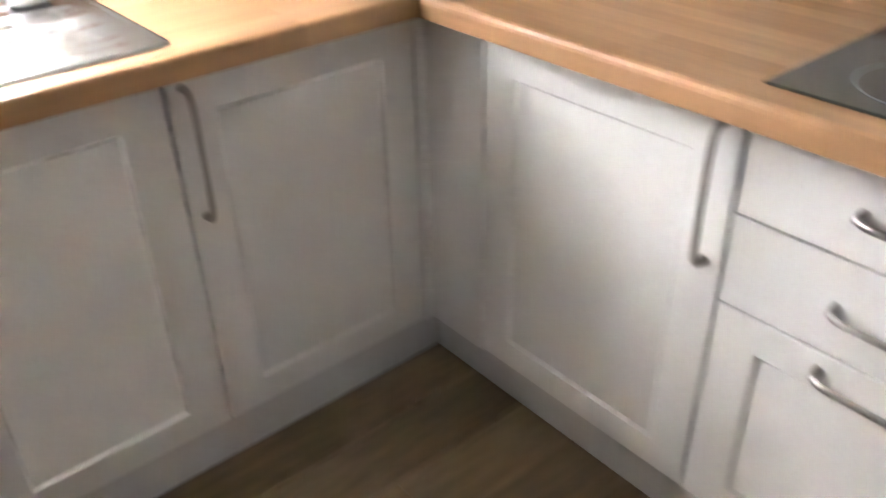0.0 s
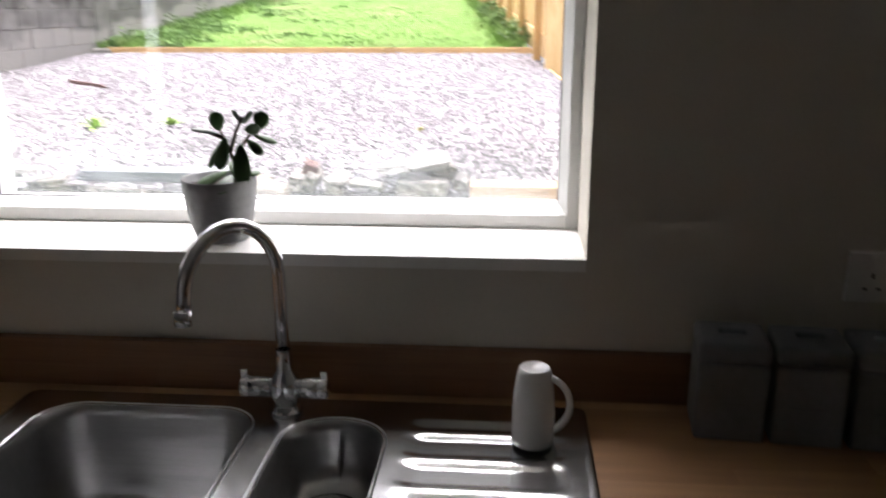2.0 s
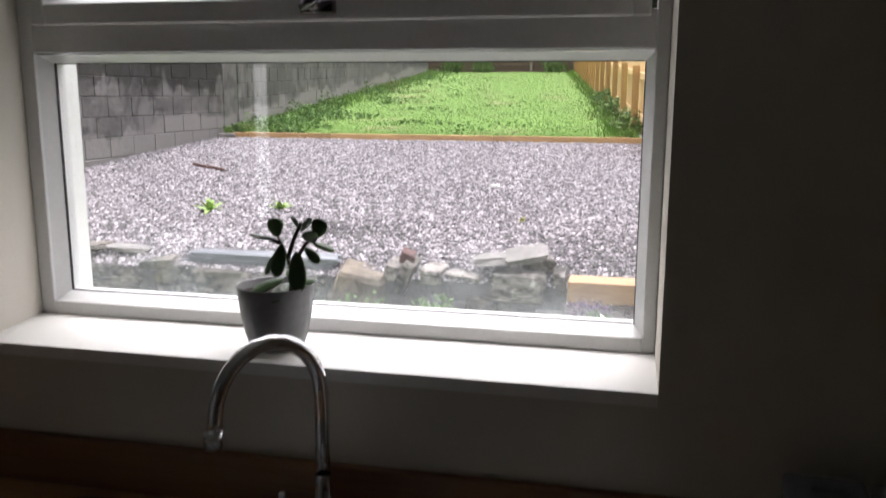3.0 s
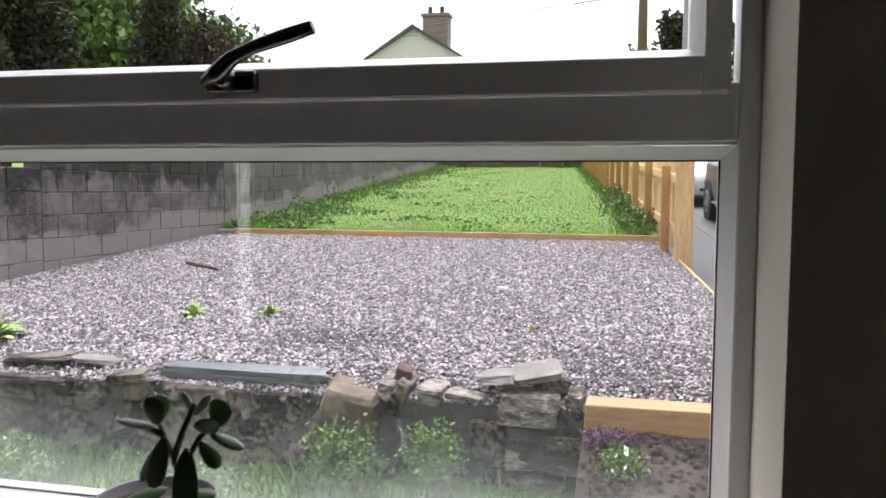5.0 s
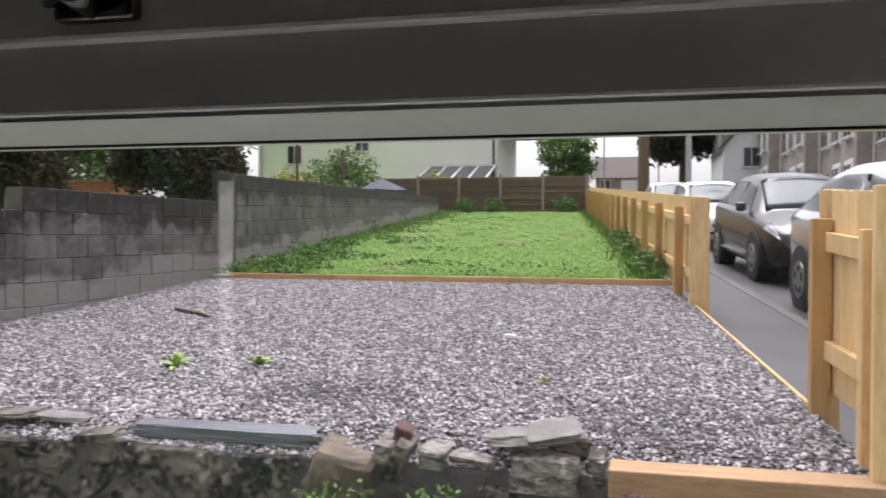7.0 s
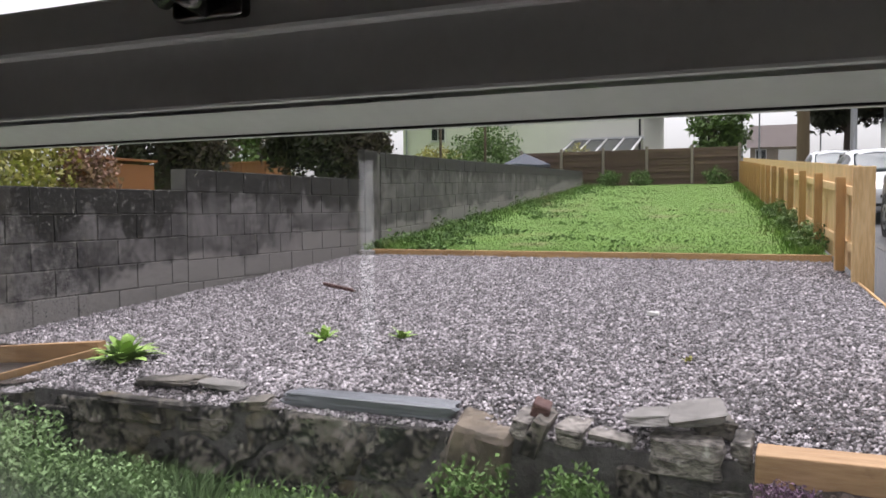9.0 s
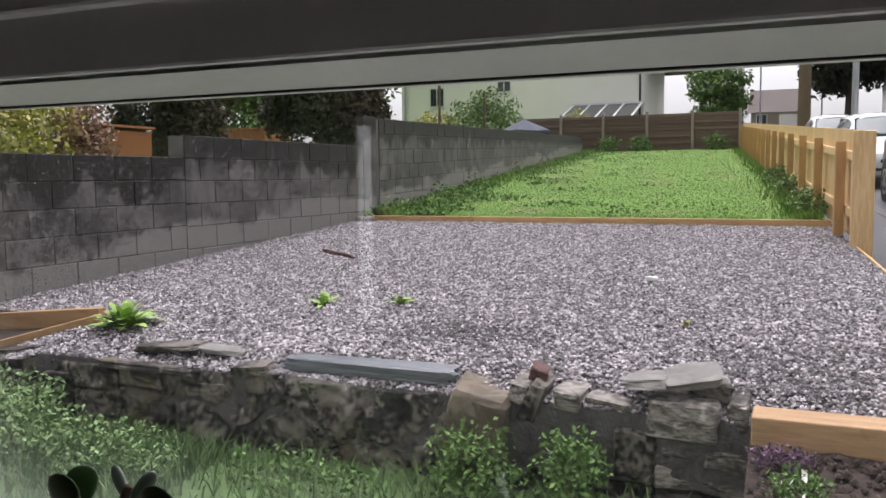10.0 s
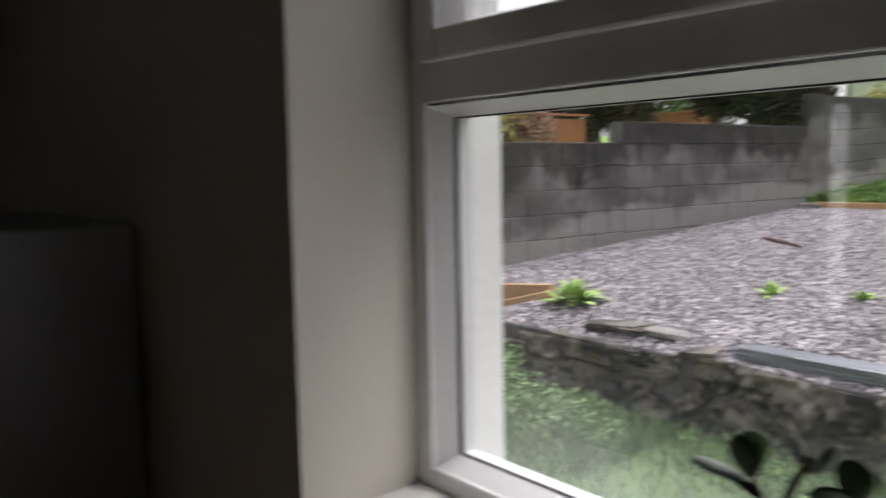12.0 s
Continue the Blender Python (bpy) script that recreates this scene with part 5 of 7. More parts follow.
box(-5.89, 6.12, 0.1, -5.709, 9.7, 2.018, bm=b)
part("mortar_core", b, MORTAR, block_wall)
part("pier", box(-5.81, 9.72, 0.6, -5.695, 10.1, 2.43, 0.01), BLOCK, block_wall)
d = Vector((-8.78 + 5.72, 34.6 - 10.1, 0))
b = bmesh.new()
for k in range(10):
    s0, s1 = k / 10, (k + 1) / 10
    q = [(-5.73 + d.x * s0, 10.1 + d.y * s0), (-5.73 + d.x * s1, 10.1 + d.y * s1), (-5.89 + d.x * s1, 10.1 + d.y * s1), (-5.89 + d.x * s0, 10.1 + d.y * s0)]
    prism(q, 0.6, 2.41 + 0.031 * 24.7 * s0, bm=b)
part("mortar_core", b, MORTAR, block_wall)

# ---- timber edging ----
for k, (x0, x1) in enumerate(((-5.45, -4.0), (-3.99, -1.8), (-1.79, 0.11))):
    b = box(x0, KERB_Y - 0.05, level(KERB_Y) - 0.1, x1, KERB_Y, level(KERB_Y) + 0.075, 0.004)
    solid("edging_board", b, TIMBERH, "orange-brown timber edging board between gravel and lawn", "edging board", group="lawn edging boards")
solid("kerb_stone", box(-5.66, KERB_Y - 0.08, level(KERB_Y) - 0.05, -5.4, KERB_Y + 0.06, level(KERB_Y) + 0.06, 0.02), BLOCKBASE, "pale stone lump at the lawn's corner", "stone")
for y0, y1 in ((4.3, 6.1), (6.1, 7.98)):
    b2 = bmesh.new()
    a = Matrix.Translation((fence_x(y0), y0, level(y0))) @ (Vector((fence_x(y1) - fence_x(y0), y1 - y0, level(y1) - level(y0)))).to_track_quat("X", "Z").to_matrix().to_4x4()
    box(0, -0.012, -0.14, (y1 - y0) * 1.006, 0.010, 0.015, 0.003, bm=b2, m=a)
    solid("edging_board", b2, TIMBERH, "thin timber edging board along the gateway", "edging board", group="gateway edging boards")
solid("timber_sleeper", box(-0.355, 3.16, 0.47, 0.80, 3.345, 0.622, 0.008), SLEEPER, "new yellow-brown timber sleeper beside the stone wall", "sleeper")
b = bmesh.new()
outer, inner = [], []
for k in range(60):
    y = 4.2 + 0.075 * k
    inner.append((fence_x(y) + 0.032, y))
    outer.append((fence_x(y) + 0.10 + 0.09 * abs(noise.noise((y * 1.9, 0, 3))) + 0.05 * abs(noise.noise((y * 9, 0, 4))), y))
for k in range(59):
    q = []
    for (px, py), dz in ((inner[k], 0.045), (outer[k], -0.01), (outer[k + 1], -0.01), (inner[k + 1], 0.045)):
        q.append(b.verts.new((px, py, street(py) + 0.1 + dz + 0.015 * noise.noise((px * 9, py * 7, 1)))))
    b.faces.new(q)
bmesh.ops.remove_doubles(b, verts=b.verts, dist=0.0005)
solid("verge_soil", b, SOIL, "dark soil and grit spilt along the pavement edge", "soil", "structure")
# raised timber bed in the far corner
bed = thing("timber_bed", "raised bed of timber boards filled with soil", "raised bed", at=(-5.0, 3.4, 0.6))


def plank_between(p0, p1, wide, high):
    """A board whose top edge runs from p0 to p1."""
    d = Vector(p1) - Vector(p0)
    return box(0, -wide / 2, -high, d.length, wide / 2, 0, 0.006, m=Matrix.Translation(p0) @ d.to_track_quat("X", "Z").to_matrix().to_4x4())


part("board", plank_between((-4.48, 3.83, 0.745), (-5.64, 3.83, 0.64), 0.07, 0.15), BEDWOOD, bed)
part("board", plank_between((-4.33, 3.66, 0.735), (-5.30, 3.37, 0.475), 0.075, 0.11), BEDWOOD, bed)
b = bmesh.new()
soil = [[b.verts.new((-5.68 + 1.25 * i / 10, 3.32 + 0.47 * j / 5, 0.37 + 0.022 * i + 0.03 * j * (1 - i / 14) + 0.02 * noise.noise((i * 0.9, j * 0.9, 4)))) for i in range(11)] for j in range(6)]
for j in range(5):
    for i in range(10):
        b.faces.new((soil[j][i], soil[j][i + 1], soil[j + 1][i + 1], soil[j + 1][i]))
part("bed_soil", b, SOIL, bed)

# ---- close-boarded fence along the street ----
fence = thing("timber_fence", "new yellow softwood close-board fence along the street", "fence", at=(fence_x(20), 20, level(20)))
board_me = []
for k in range(3):
    b = box(-0.0095, -0.0625, 0.0, 0.0095, 0.0625, 1.02, 0.003, seg=1)
    for vert in b.verts:
        if vert.co.z > 0.9:
            vert.co.z += (k - 1) * 0.006
    me = bpy.data.meshes.new("board")
    b.to_mesh(me)
    b.free()
    me.materials.append(TIMBER)
    board_me.append(me)
b = box(-0.045, -0.045, -0.1, 0.045, 0.045, 0.93, 0.006)
post_me = bpy.data.meshes.new("post")
b.to_mesh(post_me)
b.free()
post_me.materials.append(POSTWOOD)
lean = Matrix.Rotation(math.atan2(0.1, 1.0), 4, "Z")
y = 8.1
i = 0
while y < 34.8:
    shared("board", board_me[i % 3], Matrix.Translation((fence_x(y) + 0.055, y, level(y) + 0.02)) @ lean, fence)
    y += 0.1335
    i += 1
y = 8.75
while y < 34.8:
    shared("post", post_me, Matrix.Translation((fence_x(y) - 0.045, y, level(y))) @ lean, fence)
    y += 1.72
for z0 in (0.22, 0.76):
    q = Vector((fence_x(34.8) - fence_x(8.0), 26.8, level(34.8) - level(8.0)))
    m = Matrix.Translation((fence_x(8.0) + 0.022, 8.0, level(8.0) + z0)) @ q.to_track_quat("X", "Z").to_matrix().to_4x4()
    part("rail", box(0, -0.02, 0, q.length, 0.02, 0.085, 0.003, m=m), TIMBER, fence)
part("end_post", box(fence_x(8.05) - 0.045, 7.95, level(8) - 0.15, fence_x(8.05) + 0.14, 8.06, level(8) + 1.04, 0.006), TIMBER, fence, "broad new end post")

panel = thing("fence_panel", "short new softwood fence panel with posts beside the gateway", "fence panel", at=(0.7, 3.75, 0.62))
for k in range(7):
    y = 3.36 + k * 0.128
    shared("board", board_me[1], Matrix.Translation((fence_x(y) + 0.06, y, level(y) + 0.115)) @ lean, panel)
part("end_board", box(fence_x(3.3) - 0.07, 3.255, 0.53, fence_x(3.3) + 0.09, 3.30, 1.80, 0.005), TIMBER, panel, "wide knotty end board")
part("end_post", box(fence_x(3.3) + 0.0, 3.301, 0.4, fence_x(3.3) + 0.11, 3.40, 1.795, 0.006), TIMBER, panel)
part("post", box(fence_x(4.2) - 0.045, 4.14, level(4.2) - 0.15, fence_x(4.2) + 0.05, 4.24, level(4.2) + 0.99, 0.006), POSTWOOD, panel)
part("post", box(fence_x(4.2) + 0.01, 4.241, level(4.2) - 0.1, fence_x(4.2) + 0.115, 4.28, level(4.2) + 1.14, 0.006), TIMBER, panel)
part("post", box(fence_x(3.45) - 0.06, 3.42, level(3.4) - 0.1, fence_x(3.45) + 0.005, 3.50, level(3.4) + 0.98, 0.006), TIMBER, panel)
for z0 in (0.29, 0.83):
    q = Vector((fence_x(4.14) - fence_x(3.5), 0.64, 0.038))
    m = Matrix.Translation((fence_x(3.5) + 0.025, 3.5, level(3.5) + z0)) @ q.to_track_quat("X", "Z").to_matrix().to_4x4()
    part("rail", box(0, -0.022, 0, q.length, 0.022, 0.095, 0.003, m=m), TIMBER, panel)

# ---- panel fence across the far end ----
back = thing("panel_fence", "old brown slatted fence panels between concrete posts", "fence", at=(-6, 35, level(35)))
zb = level(35) - 0.05
slat_me = bpy.data.meshes.new("slat")
b = box(0, -0.012, 0, 1.72, 0.012, 0.135, 0.004, seg=1)
b.to_mesh(slat_me)
b.free()
slat_me.materials.append(OLDFENCE)
post2 = bpy.data.meshes.new("concrete_post")
b = box(-0.055, -0.06, 0, 0.055, 0.06, 1.68, 0.008)
b.to_mesh(post2)
b.free()
post2.materials.append(CONCPOST)
for k in range(6):
    x = -2.5 - 1.83 * k
    shared("concrete_post", post2, Matrix.Translation((x, 35.0, zb)), back)
    for s in range(11 if k < 5 else 0):
        shared("slat", slat_me, Matrix.Translation((x - 1.775, 35.0 + 0.012 * (s % 2), zb + 0.06 + 0.137 * s)) @ Matrix.Rotation(radians(-9), 4, "X"), back)
part("hoarding", box(-11.6, 35.05, zb, -2.5, 35.06, zb + 1.5), OLDFENCE, back)

# ---- stone retaining wall ----
stone_wall = thing("stone_wall", "old rubble stone retaining wall, mossy and cracked", "retaining wall", at=(-3, 3.3, 0.2), kind="structure")


def rock(name, centre, size, material, parent, seed, rot=(0, 0, 0), detail=2, rough=0.09, flat=0.0):
    """An angular stone: a cube cut and roughened."""
    r = random.Random(seed)
    b = bmesh.new()
    bmesh.ops.create_cube(b, size=1.0)
    for vert in b.verts:
        vert.co += Vector((r.uniform(-1, 1), r.uniform(-1, 1), r.uniform(-1, 1) * (1 - flat))) * rough
    bmesh.ops.bevel(b, geom=b.edges[:], offset=0.07, segments=1, profile=0.5, affect="EDGES")
    bmesh.ops.subdivide_edges(b, edges=b.edges[:], cuts=detail + 2, use_grid_fill=True)
    b.normal_update()
    off = Vector((r.uniform(0, 50), r.uniform(0, 50), r.uniform(0, 50)))
    for vert in b.verts:
        p = vert.co + off
        vert.co += vert.normal * (0.05 * noise.noise(p * 1.7) + 0.035 * noise.noise((p.x * 2.5, p.y * 2.5, p.z * 9)) + 0.028 * noise.noise(p * 9)) + noise.noise_vector(p * 2.0) * 0.035
    m = Matrix.Translation(centre) @ Euler([radians(a) for a in rot]).to_matrix().to_4x4() @ Matrix.Diagonal((*size, 1))
    bmesh.ops.transform(b, verts=b.verts, matrix=m)
    return part(name, b, material, parent)


def crack(x, z):
    """Depth share of the long settlement crack that wanders across the face."""
    if not -3.48 < x < -2.62:
        return 0.0
    s = (x + 3.48) / 0.86
    zc = 0.15 + (0.055 * math.sin(math.pi * s / 0.48) if s < 0.48 else 0.27 * (s - 0.48) / 0.52) + 0.01 * math.sin(31 * s)
    return max(0.0, 1 - abs(z - zc) / 0.026)


# lumpy mortared body with a wandering crack
b = bmesh.new()
nx, nz = 420, 80
grid = []
cells = [(random.uniform(-6.2, -1.5), random.uniform(0.0, 0.75)) for _ in range(46)]
for j in range(nz + 1):
    row = []
    for i in range(nx + 1):
        x = -6.4 + 4.68 * i / nx
        z = 0.0 + 0.565 * j / nz
        ds = sorted(((x - cx) ** 2 + ((z - cz) * 1.35) ** 2) ** 0.5 for cx, cz in cells)
        joint = min((ds[1] - ds[0]) / 0.09, 1.0)
        bulge = 0.055 + 0.055 * joint ** 0.45 + 0.055 * noise.noise((x * 2.2, z * 3, 1)) + 0.036 * noise.noise((x * 7, z * 7, 5)) + 0.022 * noise.noise((x * 22, z * 22, 8)) - 0.15 * crack(x, z)
        topcurve = 0.035 * noise.noise((x * 1.7, 0, 2)) - 0.10 * max(0, min(1, (-3.6 - x) / 1.6))
        row.append(b.verts.new((x, 3.33 - bulge - 0.02 * (1 - j / nz), z + topcurve * (j / nz))))
    grid.append(row)
back_row = [b.verts.new((grid[nz][i].co.x, 3.62, grid[nz][i].co.z + 0.01)) for i in range(nx + 1)]
grid.append(back_row)
for j in range(nz + 1):
    for i in range(nx):
        b.faces.new((grid[j][i], grid[j][i + 1], grid[j + 1][i + 1], grid[j + 1][i]))
part("mortared_face", b, DARKSTONE, stone_wall, "dark mortared stone face", True)
part("wall_core", box(-6.4, 3.43, 0.0, -0.37, 3.6, 0.5), DARKSTONE, stone_wall)
# loose coursed stones at the end of the wall
stones = [(-1.575, 0.42, 0.30, 0.40, BUFF, 8), (-1.375, 0.60, 0.10, 0.10, STONE, 10), (-1.30, 0.57, 0.085, 0.21, DARKSTONE, 24), (-1.135, 0.59, 0.15, 0.115, STONE, 8), (-0.95, 0.565, 0.22, 0.10, STONE, 3),
          (-0.64, 0.545, 0.345, 0.185, STONE, 1), (-0.41, 0.56, 0.10, 0.21, STONE, -3), (-0.64, 0.40, 0.18, 0.095, STONE, 1), (-0.455, 0.395, 0.18, 0.10, STONE, -2), (-0.66, 0.29, 0.17, 0.11, STONE, 0),
          (-0.47, 0.285, 0.20, 0.11, STONE, 2), (-0.83, 0.38, 0.19, 0.25, DARKSTONE, 0), (-1.04, 0.41, 0.21, 0.19, DARKSTONE, 4), (-1.25, 0.41, 0.2, 0.2, DARKSTONE, -4), (-0.60, 0.16, 0.3, 0.13, STONE, 0),
          (-0.88, 0.17, 0.26, 0.16, DARKSTONE, 0), (-1.14, 0.2, 0.27, 0.2, DARKSTONE, 0), (-1.42, 0.17, 0.26, 0.2, DARKSTONE, 3)]
for k, (x, z, w, h, m, a) in enumerate(stones):
    rock("stone", (x, (3.30 if m == BUFF else 3.36) + 0.02 * math.sin(k * 2.1), z), (w * 0.94, 0.26, h * 0.89), m, stone_wall, 100 + k, (0, a, 3 * math.sin(k)))
for k in range(7):
    x = -5.3 + 0.36 * k
    rock("stone", (x, 3.27 + 0.03 * math.sin(k * 3.3), 0.47 - 0.10 * max(0, min(1, (-3.6 - x) / 1.6)) + 0.02 * math.sin(k * 1.7)), (0.24 + 0.05 * math.sin(k * 2.3), 0.16, 0.10 + 0.03 * math.sin(k * 5)), DARKSTONE, stone_wall, 300 + k, (0, 4 * math.sin(k * 1.9), 5 * math.sin(k)))
rock("stone", (-3.62, 3.235, 0.50), (0.125, 0.08, 0.085), BUFF, stone_wall, 77, (0, 3, 0), rough=0.07)


def loose(name, label, category, centre, size, material, seed, rot, rough=0.1, flat=0.5):
    t = rock(name, centre, size, material, None, seed, rot, 3, rough, flat)
    return tagged(t, label, category)


slate_slab = loose("slate_slab", "long blue-grey slate slab lying on the wall top", "slate slab", (-2.20, 3.36, 0.625), (0.95, 0.16, 0.07), SLATE, 5, (0, 0, 1), 0.05)
loose("flat_stone", "flat grey stone slab resting on the wall end", "stone", (-0.60, 3.36, 0.72), (0.22, 0.18, 0.045), SLAB, 12, (10, -9, 12), 0.12)
loose("flat_stone", "flat mossy stone slab on the wall end", "stone", (-0.79, 3.35, 0.695), (0.20, 0.18, 0.04), SLAB, 15, (4, -6, -8), 0.12)
loose("flat_stone", "rough grey stone under the slabs", "stone", (-0.53, 3.40, 0.665), (0.15, 0.16, 0.08), DARKSTONE, 19, (0, 6, 20), 0.16)
loose("flat_stone", "thin dark slate piece on the wall top", "stone", (-3.50, 3.40, 0.64), (0.36, 0.2, 0.04), DARKSTONE, 21, (0, -4, 4), 0.14)
loose("flat_stone", "pale flat stone on the gravel edge", "stone", (-3.13, 3.42, 0.635), (0.28, 0.16, 0.035), SLAB, 23, (0, 4, 14), 0.14)
loose("flat_stone", "long grey coping stone on the wall top", "stone", (-3.55, 3.27, 0.555), (0.6, 0.2, 0.04), DARKSTONE, 29, (0, 1, 2), 0.1)
loose("flat_stone", "small broken stone on the wall top", "stone", (-2.86, 3.29, 0.585), (0.2, 0.14, 0.06), DARKSTONE, 31, (0, -6, 0), 0.16)
loose("brick_fragment", "red brick fragment among the wall stones", "brick", (-1.30, 3.36, 0.675), (0.08, 0.1, 0.07), RED, 33, (10, 20, 15), 0.16)
loose("white_chip", "white stone chip lying on the gravel", "stone", (-1.2, 5.9, level(5.9) + 0.03), (0.09, 0.07, 0.03), CERAMIC, 35, (0, 0, 10), 0.15)
loose("timber_stick", "reddish broken stick on the gravel", "stick", (-4.3, 6.6, level(6.6) + 0.03), (0.62, 0.035, 0.03), RED, 37, (0, 2, -32), 0.1)


# ---- grass and plants ----
def blades(n, xy, z, height, width, spread=0.5):
    """n narrow bent blades as numpy arrays (two triangles each)."""
    a = rng.uniform(0, 2 * np.pi, n)
    h = height * rng.uniform(0.5, 1.3, n)
    w = width * rng.uniform(0.6, 1.3, n)
    side = np.stack([np.cos(a), np.sin(a), np.zeros(n)], 1) * w[:, None]
    t = rng.uniform(0, 2 * np.pi, n)
    bend = np.stack([np.cos(t), np.sin(t), np.zeros(n)], 1) * (spread * h * rng.uniform(0.2, 1, n))[:, None]
    p = np.concatenate([xy, z[:, None]], 1)
    up = np.array([0, 0, 1.0])
    mid = p + bend * 0.35 + up * (h * 0.6)[:, None]
    v = np.stack([p - side, p + side, mid - side * 0.7, mid + side * 0.7, p + bend + up * h[:, None]], 1)
    f = np.array([[0, 1, 3], [0, 3, 2], [2, 3, 4]])[None] + 5 * np.arange(n)[:, None, None]
    return v.reshape(-1, 3), f.reshape(-1, 3)


def leaf_cloud(n, centre, radii, size, shape=None, shell=0.55):
    """n small leaf quads through an ellipsoid with gaps and an uneven outline."""
    d = rng.normal(0, 1, (n * 3, 3))
    d /= np.linalg.norm(d, axis=1)[:, None]
    r = rng.uniform(shell, 1, n * 3)
    lump = np.array([noise.noise((float(q[0]) * 2.4 + centre[0], float(q[1]) * 2.4 + centre[1], float(q[2]) * 2.4)) for q in d])
    r = r * (1 + 0.34 * lump)
    keep = rng.uniform(-0.35, 0.6, n * 3) < lump + 0.3
    d, r = d[keep][:n], r[keep][:n]
    k = len(d)
    p = np.array(centre) + d * r[:, None] * np.array(radii)
    return leaves_at(p, size)


def leaves_at(p, size):
    k = len(p)
    u = rng.normal(0, 1, (k, 3))
    u /= np.linalg.norm(u, axis=1)[:, None]
    w = np.cross(u, rng.normal(0, 1, (k, 3)))
    w /= np.linalg.norm(w, axis=1)[:, None]
    s = size * rng.uniform(0.6, 1.3, k)[:, None]
    v = np.stack([p - u * s, p - w * s * 0.5, p + u * s, p + w * s * 0.5], 1)
    f = np.array([[0, 1, 2], [0, 2, 3]])[None] + 4 * np.arange(k)[:, None, None]
    return v.reshape(-1, 3), f.reshape(-1, 3)


def stack_arrays(items):
    vs, fs, k = [], [], 0
    for v, f in items:
        vs.append(v)
        fs.append(f + k)
        k += len(v)
    return np.concatenate(vs), np.concatenate(fs)


n = 95000
yy = KERB_Y + 0.03 + (34.9 - KERB_Y) * rng.uniform(0, 1, n) ** 1.9
wx = np.where(yy < 10, -5.68, -5.68 - 0.125 * (yy - 10))
fx = 0.70 - 0.1 * (yy - 3.3)
xx = wx + rng.uniform(0, 1, n) * (fx - wx)
v, f = blades(n, np.stack([xx, yy], 1), 0.64 + 0.06 * (yy - 3.3) + 0.03, 0.02, 0.0055, 1.7)
n = 6000                                          # taller rough growth along wall, fence and far end
yy = KERB_Y + 0.1 + 25 * rng.uniform(0, 1, n) ** 1.5
left = rng.uniform(0, 1, n) < 0.6
wx = np.where(yy < 10, -5.66, -5.66 - 0.125 * (yy - 10))
fx = 0.66 - 0.1 * (yy - 3.3)
xx = np.where(left, wx + np.abs(rng.normal(0, 0.35, n)), fx - np.abs(rng.normal(0, 0.16, n)))
va = blades(n, np.stack([xx, yy], 1), 0.66 + 0.06 * (yy - 3.3), 0.12, 0.012, 0.8)
v, f = stack_arrays([(v, f), va])
tagged(fast_mesh("grass", v, f, GRASS), "rough green lawn grass", "grass", kind="stuff")

n = 17000                                         # broad-leaved weeds in the lawn
yy = KERB_Y + 0.15 + 24 * rng.uniform(0, 1, n) ** 1.6
wx = np.where(yy < 10, -5.6, -5.6 - 0.125 * (yy - 10))
xx = wx + np.abs(rng.normal(0, 0.75, n)) + rng.uniform(0, 1, n) ** 6 * 4.5
lump = np.array([noise.noise((float(a) * 1.1, float(c) * 1.1, 0)) for a, c in zip(xx, yy)])
ok = lump + 0.25 * np.exp(-(xx - wx)) > 0.2
p = np.stack([xx, yy, 0.66 + 0.06 * (yy - 3.3) + rng.uniform(0, 1, n) * (0.28 * np.exp(-(xx - wx) / 0.9) + 0.04) * np.clip(lump * 2 + 0.2, 0.2, 1)], 1)[ok]
v, f = leaves_at(p, 0.034)
tagged(fast_mesh("weeds", v, f, WEED), "broad-leaved weeds along the block wall", "weeds", kind="stuff")

# lower rough grass and cress before the stone wall
n = 15000
xx = rng.uniform(-6.2, -0.5, n)
yy = 3.12 - np.abs(rng.normal(0, 0.6, n))
ok = (yy > 1.2) & (rng.uniform(0, 1, n) < np.where(xx < -2.9, 1, 0.22))
xx, yy = xx[ok], yy[ok]
gv = blades(len(xx), np.stack([xx, yy], 1), -0.03 + 0.06 * yy, 0.13, 0.0045, 1.1)
tagged(fast_mesh("grass", *gv, BEDBLADE), "long unkempt grass below the stone wall", "grass", kind="stuff")


def bush(name, label, centre, radii, size, count, material, at_z=None, category="plant", stems=5, stem_mat=None, extra=(), shell=0.4):
    base = (centre[0], centre[1], centre[2] - radii[2] if at_z is None else at_z)
    t = thing(name, label, category, at=base)
    b = bmesh.new()
    r = random.Random(int(abs(centre[0] * 100) + count))
    for k in range(stems):
        tip = (centre[0] + r.uniform(-0.6, 0.6) * radii[0], centre[1] + r.uniform(-0.6, 0.6) * radii[1], centre[2] + r.uniform(-0.2, 0.5) * radii[2])
        mid = [(a + c) / 2 + r.uniform(-0.08, 0.08) * radii[0] for a, c in zip(base, tip)]
        w = max(0.012 * radii[2], 0.0025)
        tube([base, mid, tip], [w, w * 0.7, w * 0.3], 6, bm=b)
    part("stems", b, stem_mat or BARK, t)
    crown = fast_mesh("foliage", *leaf_cloud(count, centre, radii, size, shell=shell), material)
    under(crown, t)
    for nm, lb, m, cnt, sz in extra:
        fl = fast_mesh(nm, *leaf_cloud(cnt, (centre[0], centre[1] - radii[1] * 0.4, centre[2] + radii[2] * 0.25), [q * 0.8 for q in radii], sz), m)
        tagged(under(fl, t), lb)
    return t


bush("cress_clump", "bright green leafy weed clump against the stone wall", (-1.50, 3.02, 0.28), (0.24, 0.16, 0.24), 0.016, 1500, WEED, 0.2)
